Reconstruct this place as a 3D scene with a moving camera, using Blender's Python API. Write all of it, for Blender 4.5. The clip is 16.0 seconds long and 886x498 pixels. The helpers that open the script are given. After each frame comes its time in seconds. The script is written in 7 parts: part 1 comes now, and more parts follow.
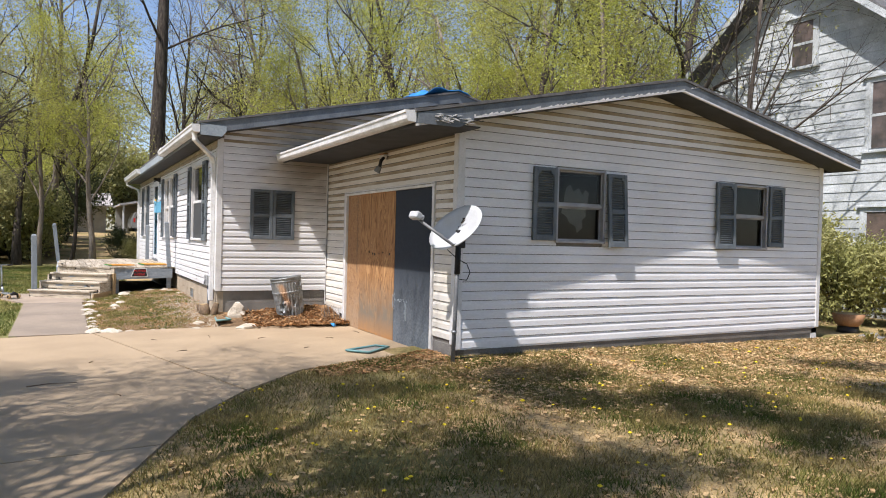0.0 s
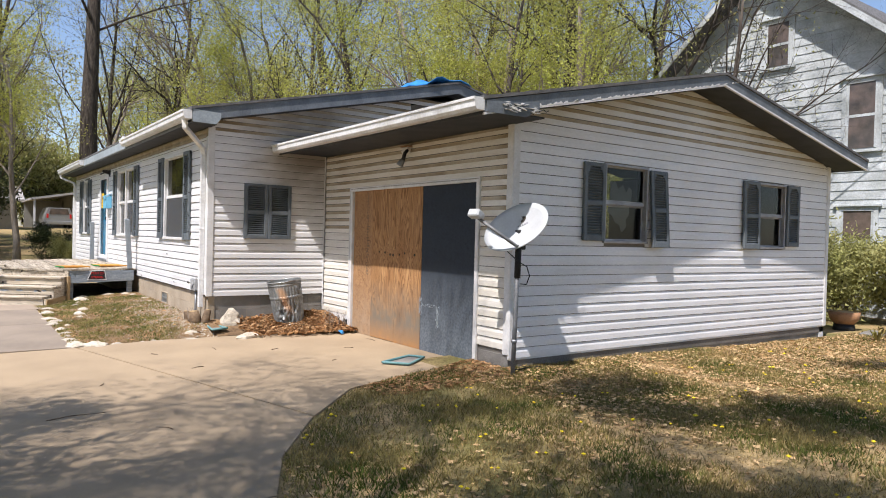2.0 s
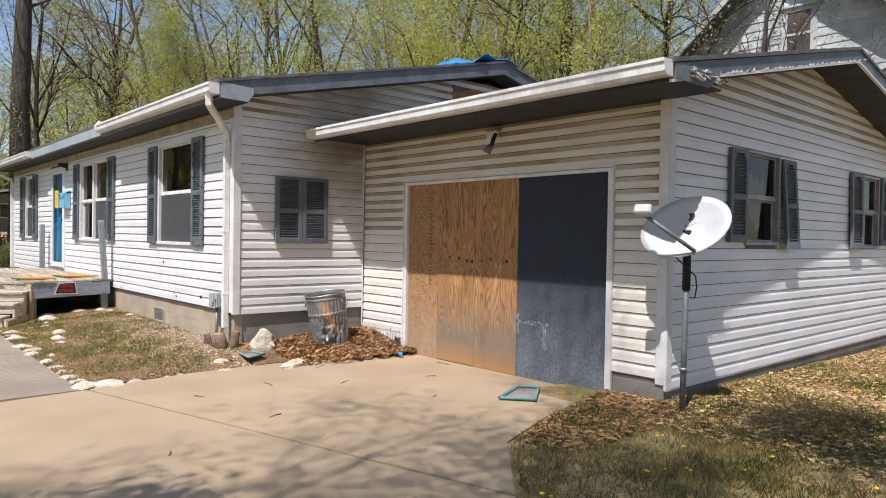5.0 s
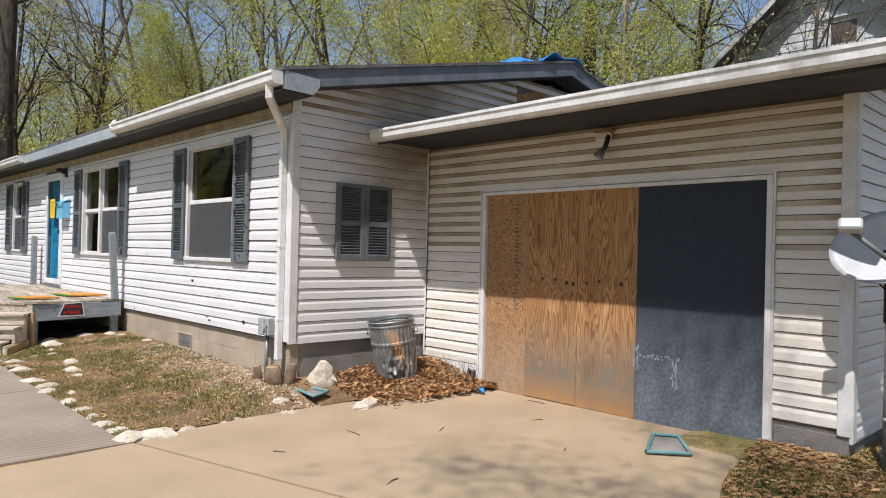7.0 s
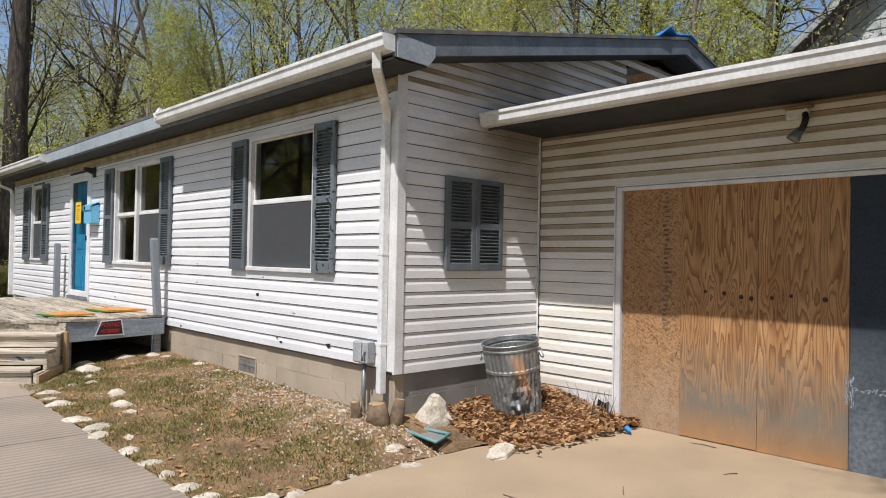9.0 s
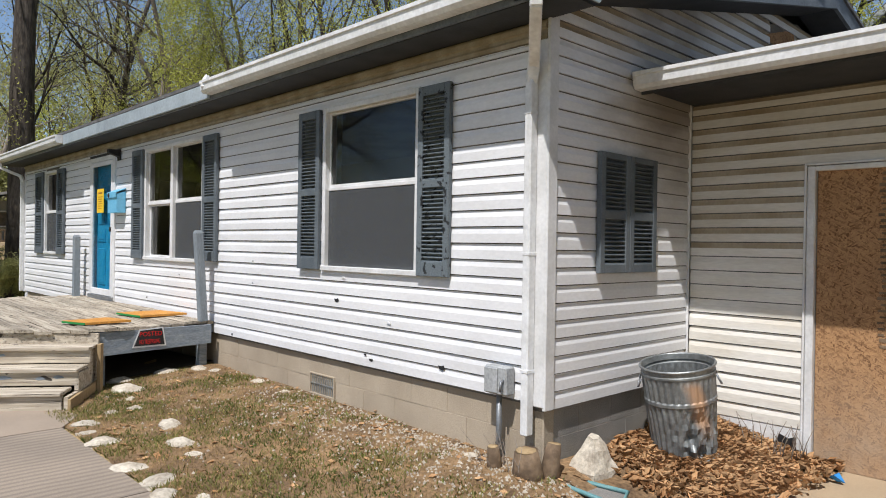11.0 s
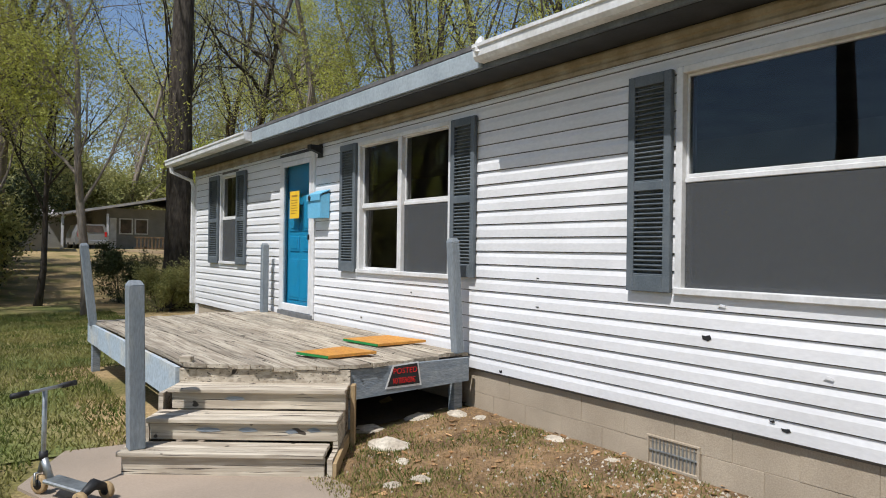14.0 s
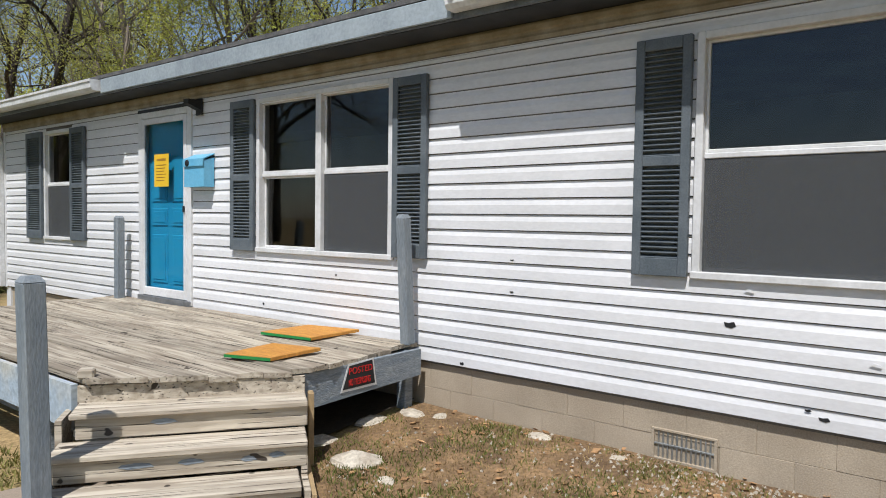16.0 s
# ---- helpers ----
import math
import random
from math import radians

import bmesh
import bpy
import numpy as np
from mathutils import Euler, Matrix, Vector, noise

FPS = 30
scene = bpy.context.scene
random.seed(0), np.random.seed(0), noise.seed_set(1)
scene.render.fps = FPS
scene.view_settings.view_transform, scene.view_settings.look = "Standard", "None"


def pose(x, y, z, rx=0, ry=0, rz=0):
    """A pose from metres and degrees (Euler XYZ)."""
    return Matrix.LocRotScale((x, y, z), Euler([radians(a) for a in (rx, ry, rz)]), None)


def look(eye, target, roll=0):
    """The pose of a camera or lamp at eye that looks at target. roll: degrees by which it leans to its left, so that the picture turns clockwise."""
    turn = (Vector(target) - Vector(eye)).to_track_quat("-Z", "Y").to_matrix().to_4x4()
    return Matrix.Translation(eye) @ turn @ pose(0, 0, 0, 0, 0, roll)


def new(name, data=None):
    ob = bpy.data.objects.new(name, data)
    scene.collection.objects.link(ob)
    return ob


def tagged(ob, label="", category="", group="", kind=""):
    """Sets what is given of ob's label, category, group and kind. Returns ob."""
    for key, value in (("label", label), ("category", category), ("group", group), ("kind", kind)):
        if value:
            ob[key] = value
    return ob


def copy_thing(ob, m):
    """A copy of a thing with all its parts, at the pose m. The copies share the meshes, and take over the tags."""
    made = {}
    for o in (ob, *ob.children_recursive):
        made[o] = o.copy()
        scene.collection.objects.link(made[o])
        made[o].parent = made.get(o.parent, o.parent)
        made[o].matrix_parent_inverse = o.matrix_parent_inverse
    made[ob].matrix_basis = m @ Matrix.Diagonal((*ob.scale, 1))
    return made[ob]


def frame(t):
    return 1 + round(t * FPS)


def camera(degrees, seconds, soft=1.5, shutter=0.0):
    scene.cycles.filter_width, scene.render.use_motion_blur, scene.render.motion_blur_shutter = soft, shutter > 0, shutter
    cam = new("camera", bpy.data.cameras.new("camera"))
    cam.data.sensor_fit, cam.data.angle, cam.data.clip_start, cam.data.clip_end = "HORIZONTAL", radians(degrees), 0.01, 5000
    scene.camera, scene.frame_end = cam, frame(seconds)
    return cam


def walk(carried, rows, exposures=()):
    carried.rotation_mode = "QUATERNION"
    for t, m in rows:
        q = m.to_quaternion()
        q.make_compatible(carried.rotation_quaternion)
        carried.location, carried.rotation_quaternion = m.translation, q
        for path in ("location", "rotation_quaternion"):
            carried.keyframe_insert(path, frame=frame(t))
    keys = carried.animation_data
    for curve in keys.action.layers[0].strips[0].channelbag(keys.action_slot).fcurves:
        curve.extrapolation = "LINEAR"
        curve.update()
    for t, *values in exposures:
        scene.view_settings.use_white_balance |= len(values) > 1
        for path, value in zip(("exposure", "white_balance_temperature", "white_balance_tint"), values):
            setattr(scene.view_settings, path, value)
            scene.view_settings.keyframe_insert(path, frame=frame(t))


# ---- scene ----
cam = camera(65.4, 16.0, soft=1.0)
PATH = [
    (0, (-0.071, -0.109, 1.528), (0.894, 1.643, 1.497), 1.5),
    (0.5, (-0.399, 0.208, 1.543), (0.591, 1.946, 1.518), 1.5),
    (1, (-0.574, 0.551, 1.521), (0.434, 2.278, 1.495), 1.5),
    (1.5, (-0.765, 0.942, 1.511), (0.287, 2.643, 1.484), 1.4),
    (2, (-0.969, 1.316, 1.533), (0.196, 2.941, 1.498), 1.5),
    (2.5, (-1.045, 1.733, 1.529), (0.216, 3.284, 1.49), 1.5),
    (3, (-1.152, 2.113, 1.519), (0.138, 3.64, 1.478), 1.4),
    (3.5, (-1.235, 2.466, 1.524), (0.067, 3.984, 1.482), 1.5),
    (4, (-1.256, 2.883, 1.532), (0.058, 4.39, 1.49), 1.5),
    (4.2, (-1.308, 3.075, 1.531), (0.011, 4.578, 1.49), 1.4),
    (6.3, (-1.649, 4.866, 1.531), (-0.287, 6.33, 1.535), 1.0),
    (6.5, (-1.66, 5.031, 1.499), (-0.287, 6.484, 1.513), 1.3),
    (7, (-1.651, 5.481, 1.527), (-0.26, 6.918, 1.541), 1.4),
    (7.5, (-1.687, 5.884, 1.565), (-0.292, 7.316, 1.582), 1.2),
    (8, (-1.623, 6.314, 1.556), (-0.224, 7.743, 1.577), 1.1),
    (8.5, (-1.611, 6.744, 1.537), (-0.214, 8.175, 1.56), 1.2),
    (8.7, (-1.593, 6.943, 1.521), (-0.204, 8.381, 1.555), 1.2),
    (10.8, (-1.367, 8.782, 1.618), (0.025, 10.217, 1.606), 0.9),
    (11, (-1.369, 8.938, 1.6), (0.017, 10.379, 1.592), 0.9),
    (11.5, (-1.343, 9.424, 1.612), (-0.02, 10.924, 1.611), 0.9),
    (12, (-1.308, 9.854, 1.626), (-0.061, 11.418, 1.633), 0.8),
    (12.5, (-1.446, 10.289, 1.612), (-0.247, 11.889, 1.634), 0.8),
    (13, (-1.495, 10.66, 1.591), (-0.33, 12.285, 1.612), 0.9),
    (13.5, (-1.545, 11.061, 1.606), (-0.389, 12.693, 1.62), 0.9),
    (14, (-1.635, 11.438, 1.626), (-0.465, 13.06, 1.63), 0.8),
    (14.5, (-1.673, 11.822, 1.598), (-0.407, 13.37, 1.566), 0.9),
    (15, (-1.754, 12.251, 1.61), (-0.358, 13.683, 1.558), 0.9),
    (15.5, (-1.911, 12.574, 1.672), (-0.428, 13.914, 1.6), 1.0),
    (16, (-1.982, 12.757, 1.694), (-0.415, 13.996, 1.61), 0.8),
]
walk(cam, [(t, look(eye, target, roll)) for t, eye, target, roll in PATH],
     exposures=[(0.0, 0.50, 6400, 16), (3.5, 0.40, 6400, 16), (7.0, 0.18, 6400, 15), (11.0, 0.02, 6250, 12), (16.0, -0.11, 6200, 11)])

# ---- light ----
SUN_DIR = Vector((0.555, 0.235, -1.0)).normalized()
world = bpy.data.worlds.new("world")
scene.world = world
world.use_nodes = True
wn, wl = world.node_tree.nodes, world.node_tree.links
sky = wn.new("ShaderNodeTexSky")
sky.sky_type, sky.sun_disc = "NISHITA", False
sky.sun_elevation, sky.sun_rotation = radians(58.9), radians(247.1)
sky.air_density, sky.dust_density, sky.ozone_density = 1.0, 0.6, 1.5
wn["Background"].inputs["Strength"].default_value = 0.12
wl.new(sky.outputs[0], wn["Background"].inputs["Color"])
sun = new("sun", bpy.data.lights.new("sun", "SUN"))
sun.data.energy, sun.data.angle, sun.data.color = 5.0, radians(0.6), (1.0, 0.965, 0.91)
sun.matrix_world = look(-SUN_DIR * 60, (0, 0, 0))
scene.view_settings.exposure = 0.0


# ---- materials ----
def mat(name, c1, c2=None, scale=3.0, rough=0.7, metal=0.0, bump=0.15, bscale=60.0, stretch=(1, 1, 1),
        rand=0.0, lo=0.35, hi=0.65, fine=0.25, spec=0.3, trans=0.0):
    m = bpy.data.materials.new(name)
    m.use_nodes = True
    n, l = m.node_tree.nodes, m.node_tree.links
    p = n["Principled BSDF"]
    geo = n.new("ShaderNodeNewGeometry")
    mp = n.new("ShaderNodeMapping")
    mp.inputs["Scale"].default_value = stretch
    l.new(geo.outputs["Position"], mp.inputs["Vector"])
    big = n.new("ShaderNodeTexNoise")
    big.inputs["Scale"].default_value, big.inputs["Detail"].default_value = scale, 6
    l.new(mp.outputs[0], big.inputs["Vector"])
    ramp = n.new("ShaderNodeValToRGB")
    ramp.color_ramp.elements[0].position, ramp.color_ramp.elements[1].position = lo, hi
    ramp.color_ramp.elements[0].color = (*c1, 1)
    ramp.color_ramp.elements[1].color = (*(c2 or [c * 0.8 for c in c1]), 1)
    l.new(big.outputs["Fac"], ramp.inputs["Fac"])
    small = n.new("ShaderNodeTexNoise")
    small.inputs["Scale"].default_value, small.inputs["Detail"].default_value = bscale, 4
    l.new(mp.outputs[0], small.inputs["Vector"])
    span = n.new("ShaderNodeMapRange")
    span.inputs["From Min"].default_value, span.inputs["From Max"].default_value = 0.3, 0.7
    span.inputs["To Min"].default_value, span.inputs["To Max"].default_value = 1 - fine, 1 + fine * 0.6
    l.new(small.outputs["Fac"], span.inputs["Value"])
    mul = n.new("ShaderNodeMix")
    mul.data_type, mul.blend_type = "RGBA", "MULTIPLY"
    mul.inputs["Factor"].default_value = 1.0
    l.new(ramp.outputs["Color"], mul.inputs["A"])
    l.new(span.outputs[0], mul.inputs["B"])
    out = mul.outputs["Result"]
    if rand:
        info = n.new("ShaderNodeObjectInfo")
        r = n.new("ShaderNodeMapRange")
        r.inputs["To Min"].default_value, r.inputs["To Max"].default_value = 1 - rand, 1 + rand * 0.6
        l.new(info.outputs["Random"], r.inputs["Value"])
        mul2 = n.new("ShaderNodeMix")
        mul2.data_type, mul2.blend_type = "RGBA", "MULTIPLY"
        mul2.inputs["Factor"].default_value = 1.0
        l.new(out, mul2.inputs["A"])
        l.new(r.outputs[0], mul2.inputs["B"])
        out = mul2.outputs["Result"]
    l.new(out, p.inputs["Base Color"])
    p.inputs["Roughness"].default_value, p.inputs["Metallic"].default_value = rough, metal
    p.inputs["Specular IOR Level"].default_value = spec
    if bump:
        b = n.new("ShaderNodeBump")
        b.inputs["Strength"].default_value, b.inputs["Distance"].default_value = bump, 0.01
        l.new(small.outputs["Fac"], b.inputs["Height"])
        l.new(b.outputs[0], p.inputs["Normal"])
    if trans:
        t = n.new("ShaderNodeBsdfTranslucent")
        l.new(out, t.inputs["Color"])
        mx = n.new("ShaderNodeMixShader")
        mx.inputs["Fac"].default_value = trans
        l.new(p.outputs[0], mx.inputs[1])
        l.new(t.outputs[0], mx.inputs[2])
        l.new(mx.outputs[0], n["Material Output"].inputs["Surface"])
    return m


def island_tint(m, amount):
    """Multiply the base colour by a value of its own for each loose piece."""
    n, l = m.node_tree.nodes, m.node_tree.links
    p = n["Principled BSDF"]
    src = p.inputs["Base Color"].links[0].from_socket
    geo = n.new("ShaderNodeNewGeometry")
    r = n.new("ShaderNodeMapRange")
    r.inputs["To Min"].default_value, r.inputs["To Max"].default_value = 1 - amount, 1 + amount
    l.new(geo.outputs["Random Per Island"], r.inputs["Value"])
    mul = n.new("ShaderNodeMix")
    mul.data_type, mul.blend_type = "RGBA", "MULTIPLY"
    mul.inputs["Factor"].default_value = 1.0
    l.new(src, mul.inputs["A"])
    l.new(r.outputs[0], mul.inputs["B"])
    for link in list(src.links):
        if link.to_node.name != mul.name:
            l.new(mul.outputs["Result"], link.to_socket)
    return m


def glass_mat(name, tint, ior=1.5, boost=1.0):
    m = bpy.data.materials.new(name)
    m.use_nodes = True
    n, l = m.node_tree.nodes, m.node_tree.links
    n.remove(n["Principled BSDF"])
    tr, gl = n.new("ShaderNodeBsdfTransparent"), n.new("ShaderNodeBsdfGlossy")
    tr.inputs["Color"].default_value = (*tint, 1)
    gl.inputs["Roughness"].default_value = 0.02
    fr = n.new("ShaderNodeFresnel")
    fr.inputs["IOR"].default_value = ior
    mx = n.new("ShaderNodeMixShader")
    l.new(fr.outputs[0], mx.inputs["Fac"])
    l.new(tr.outputs[0], mx.inputs[1])
    l.new(gl.outputs[0], mx.inputs[2])
    l.new(mx.outputs[0], n["Material Output"].inputs["Surface"])
    return m


def screen_mat(name, colour, cover):
    m = bpy.data.materials.new(name)
    m.use_nodes = True
    n, l = m.node_tree.nodes, m.node_tree.links
    d, tr, mx = n["Principled BSDF"], n.new("ShaderNodeBsdfTransparent"), n.new("ShaderNodeMixShader")
    d.inputs["Base Color"].default_value = (*colour, 1)
    d.inputs["Roughness"].default_value = 0.8
    mx.inputs["Fac"].default_value = cover
    l.new(tr.outputs[0], mx.inputs[1])
    l.new(d.outputs[0], mx.inputs[2])
    l.new(mx.outputs[0], n["Material Output"].inputs["Surface"])
    return m


def maths(tree, op, a, b=0.0, clamp=False):
    """A Math node; a and b are sockets or numbers."""
    m = tree.nodes.new("ShaderNodeMath")
    m.operation, m.use_clamp = op, clamp
    for k, q in enumerate((a, b)):
        if isinstance(q, (int, float)):
            m.inputs[k].default_value = q
        else:
            tree.links.new(q, m.inputs[k])
    return m.outputs[0]


def blend(tree, fac, a, b, mode="MIX"):
    m = tree.nodes.new("ShaderNodeMix")
    m.data_type, m.blend_type = "RGBA", mode
    for key, q in (("Factor", fac), ("A", a), ("B", b)):
        if isinstance(q, tuple):
            m.inputs[key].default_value = (*q, 1)
        elif isinstance(q, (int, float)):
            m.inputs[key].default_value = q
        else:
            tree.links.new(q, m.inputs[key])
    return m.outputs["Result"]


def noise_at(tree, vec, scale, stretch=(1, 1, 1), detail=5.0, turn=(0, 0, 0)):
    mp, t = tree.nodes.new("ShaderNodeMapping"), tree.nodes.new("ShaderNodeTexNoise")
    mp.inputs["Scale"].default_value, mp.inputs["Rotation"].default_value = stretch, turn
    t.inputs["Scale"].default_value, t.inputs["Detail"].default_value = scale, detail
    tree.links.new(vec, mp.inputs["Vector"])
    tree.links.new(mp.outputs[0], t.inputs["Vector"])
    return t.outputs["Fac"]


def ramp_up(tree, value, lo, hi):
    r = tree.nodes.new("ShaderNodeMapRange")
    r.inputs["From Min"].default_value, r.inputs["From Max"].default_value = lo, hi
    tree.links.new(value, r.inputs["Value"])
    return r.outputs[0]


def blank_mat(name, rough, spec=0.3):
    m = bpy.data.materials.new(name)
    m.use_nodes = True
    p = m.node_tree.nodes["Principled BSDF"]
    p.inputs["Roughness"].default_value, p.inputs["Specular IOR Level"].default_value = rough, spec
    tc, oi = m.node_tree.nodes.new("ShaderNodeTexCoord"), m.node_tree.nodes.new("ShaderNodeObjectInfo")
    return m, m.node_tree, p, tc.outputs["Object"], oi.outputs["Random"]


def relief(tree, p, height, strength, distance=0.01):
    b = tree.nodes.new("ShaderNodeBump")
    b.inputs["Strength"].default_value, b.inputs["Distance"].default_value = strength, distance
    tree.links.new(height, b.inputs["Height"])
    tree.links.new(b.outputs[0], p.inputs["Normal"])


def wood_mat(name, light, mid, dark, stretch, rand):
    """Grey weathered lumber: long grain, drying cracks, dark knots and blotches."""
    m, t, p, vec, r = blank_mat(name, 0.9)
    shift = t.nodes.new("ShaderNodeVectorMath")
    shift.operation = "ADD"
    t.links.new(vec, shift.inputs[0])
    t.links.new(maths(t, "MULTIPLY", r, 13.0), shift.inputs[1])
    v = shift.outputs[0]
    grain = noise_at(t, v, 2.2, stretch, 9)
    crack = noise_at(t, v, 3.4, tuple(q * (1.6 if q > 1 else 0.55) for q in stretch), 4)
    blot = noise_at(t, v, 4.0, tuple(1.6 if q > 1 else 0.7 for q in stretch), 6)
    knot = noise_at(t, v, 9.0, tuple(1.3 if q > 1 else 0.8 for q in stretch), 1)
    c = blend(t, ramp_up(t, grain, 0.40, 0.62), light, mid)
    c = blend(t, ramp_up(t, blot, 0.54, 0.70), c, mid)
    c = blend(t, ramp_up(t, crack, 0.615, 0.64), c, dark)
    c = blend(t, ramp_up(t, knot, 0.735, 0.755), c, dark)
    c = blend(t, 1.0, c, maths(t, "ADD", maths(t, "MULTIPLY", r, rand * 1.6), 1 - rand), "MULTIPLY")
    t.links.new(c, p.inputs["Base Color"])
    relief(t, p, maths(t, "SUBTRACT", grain, maths(t, "MULTIPLY", ramp_up(t, crack, 0.60, 0.65), 0.8)), 0.6, 0.008)
    return m


def plywood_mat(name, light, mid, dark):
    """Flat-sawn veneer: nested cathedral grain that bends round a row of knots."""
    m, t, p, vec, r = blank_mat(name, 0.8)
    xyz = t.nodes.new("ShaderNodeSeparateXYZ")
    t.links.new(vec, xyz.inputs[0])
    row = maths(t, "MULTIPLY", maths(t, "SUBTRACT", xyz.outputs["Z"], 1.28), 9.0)
    pinch = maths(t, "POWER", 2.718, maths(t, "MULTIPLY", maths(t, "MULTIPLY", row, row), -1.0))
    wave = maths(t, "COSINE", maths(t, "MULTIPLY", xyz.outputs["X"], 39.0))
    wide = noise_at(t, vec, 1.0, (4.6, 1, 0.55), 2.5)
    field = maths(t, "ADD", maths(t, "MULTIPLY", wide, 22.0), maths(t, "MULTIPLY", maths(t, "MULTIPLY", pinch, wave), 1.5))
    field = maths(t, "ADD", field, maths(t, "MULTIPLY", noise_at(t, vec, 8.0, (5, 1, 0.5), 3), 0.9))
    ring = maths(t, "FRACT", field)
    fibre = noise_at(t, vec, 20.0, (6, 1, 0.25), 6)
    c = blend(t, ramp_up(t, noise_at(t, vec, 2.0, (3, 1, 0.6), 4), 0.35, 0.65), light, mid)
    c = blend(t, maths(t, "MULTIPLY", ramp_up(t, ring, 0.35, 0.96), 0.78), c, dark)
    c = blend(t, maths(t, "MULTIPLY", ramp_up(t, fibre, 0.50, 0.70), 0.45), c, dark)
    t.links.new(c, p.inputs["Base Color"])
    relief(t, p, maths(t, "SUBTRACT", fibre, maths(t, "MULTIPLY", ring, 0.4)), 0.3, 0.004)
    return m


def strand_mat(name, light, dark, depth):
    """Oriented strand board: flakes laid this way and that."""
    m, t, p, vec, r = blank_mat(name, 0.85)
    cells = []
    for turn, sc in ((0.5, (22, 1, 95)), (-0.6, (22, 1, 95)), (1.35, (20, 1, 85))):
        mp, vo = t.nodes.new("ShaderNodeMapping"), t.nodes.new("ShaderNodeTexVoronoi")
        mp.inputs["Rotation"].default_value, mp.inputs["Scale"].default_value = (0, 0, 0), sc
        tilt = t.nodes.new("ShaderNodeVectorRotate")
        tilt.rotation_type = "Y_AXIS"
        tilt.inputs["Angle"].default_value = turn
        t.links.new(vec, tilt.inputs["Vector"])
        t.links.new(tilt.outputs[0], mp.inputs["Vector"])
        t.links.new(mp.outputs[0], vo.inputs["Vector"])
        vo.inputs["Scale"].default_value = 1.0
        sep = t.nodes.new("ShaderNodeSeparateColor")
        t.links.new(vo.outputs["Color"], sep.inputs[0])
        cells.append(sep.outputs[0])
    pick = noise_at(t, vec, 45.0, (1, 1, 1), 2)
    a = t.nodes.new("ShaderNodeMix")
    t.links.new(ramp_up(t, pick, 0.42, 0.46), a.inputs["Factor"])
    t.links.new(cells[0], a.inputs["A"])
    t.links.new(cells[1], a.inputs["B"])
    b = t.nodes.new("ShaderNodeMix")
    t.links.new(ramp_up(t, pick, 0.55, 0.59), b.inputs["Factor"])
    t.links.new(a.outputs["Result"], b.inputs["A"])
    t.links.new(cells[2], b.inputs["B"])
    flake = b.outputs["Result"]
    stain = noise_at(t, vec, 3.0, (1, 1, 0.6), 5)
    c = blend(t, maths(t, "POWER", flake, 2.0), light, dark)
    c = blend(t, maths(t, "MULTIPLY", ramp_up(t, stain, 0.48, 0.7), 0.25), c, dark)
    t.links.new(c, p.inputs["Base Color"])
    relief(t, p, flake, depth * 0.5, 0.006)
    return m


SIDING = mat("white_vinyl", (0.76, 0.755, 0.755), (0.68, 0.675, 0.67), 1.3, 0.45, bump=0.04, bscale=25, fine=0.06, rand=0.04, stretch=(1, 1, 2.5))
SOOTED = mat("sooted_white_vinyl", (0.76, 0.755, 0.755), (0.68, 0.675, 0.67), 1.3, 0.45, bump=0.04, bscale=25, fine=0.06, rand=0.04, stretch=(1, 1, 2.5))
CREAM = mat("yellowed_vinyl", (0.77, 0.74, 0.68), (0.66, 0.61, 0.52), 2.0, 0.5, bump=0.04, bscale=25, fine=0.08, rand=0.05, stretch=(1, 0.6, 3))
LAP_SHADE_DIRT = mat("lap_shade_dirt", (0.10, 0.093, 0.086), (0.17, 0.158, 0.146), 3, 0.9, bump=0.05, fine=0.2)
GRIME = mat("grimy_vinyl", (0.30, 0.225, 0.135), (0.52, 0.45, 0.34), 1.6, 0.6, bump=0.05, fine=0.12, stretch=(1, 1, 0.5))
TRIM = mat("white_trim", (0.74, 0.735, 0.73), (0.60, 0.595, 0.58), 4, 0.5, bump=0.05, bscale=40, fine=0.08)
WINGREY = mat("dull_window_aluminium", (0.40, 0.40, 0.41), (0.28, 0.28, 0.29), 6, 0.5, 0.3, bump=0.05, fine=0.1)
BRIGHTPATCH = mat("bright_patch_white", (0.86, 0.85, 0.80), (0.78, 0.77, 0.72), 5, 0.5, bump=0.1, fine=0.05, trans=0.4)
GUTTER = mat("white_gutter", (0.77, 0.775, 0.775), (0.64, 0.635, 0.62), 5, 0.45, bump=0.08, bscale=30, fine=0.12)
FRIEZE = mat("yellowed_frieze", (0.25, 0.20, 0.125), (0.38, 0.325, 0.235), 6, 0.6, bump=0.05, fine=0.1)
GREYPAINT = mat("blue_grey_paint", (0.105, 0.122, 0.14), (0.16, 0.18, 0.20), 5, 0.6, bump=0.2, bscale=45, fine=0.2)
FADED = mat("faded_grey_fascia", (0.36, 0.41, 0.44), (0.27, 0.31, 0.34), 3, 0.6, bump=0.15, bscale=40, fine=0.15)
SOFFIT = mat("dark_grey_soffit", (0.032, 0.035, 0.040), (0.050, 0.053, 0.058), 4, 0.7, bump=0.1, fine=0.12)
SHUTTER = mat("slate_shutter", (0.10, 0.12, 0.135), (0.145, 0.165, 0.18), 6, 0.55, bump=0.12, bscale=90, fine=0.2, rand=0.1)
PEELED = mat("peeling_shutter", (0.14, 0.165, 0.18), (0.02, 0.022, 0.024), 20, 0.6, bump=0.2, bscale=90, fine=0.25, lo=0.585, hi=0.61)
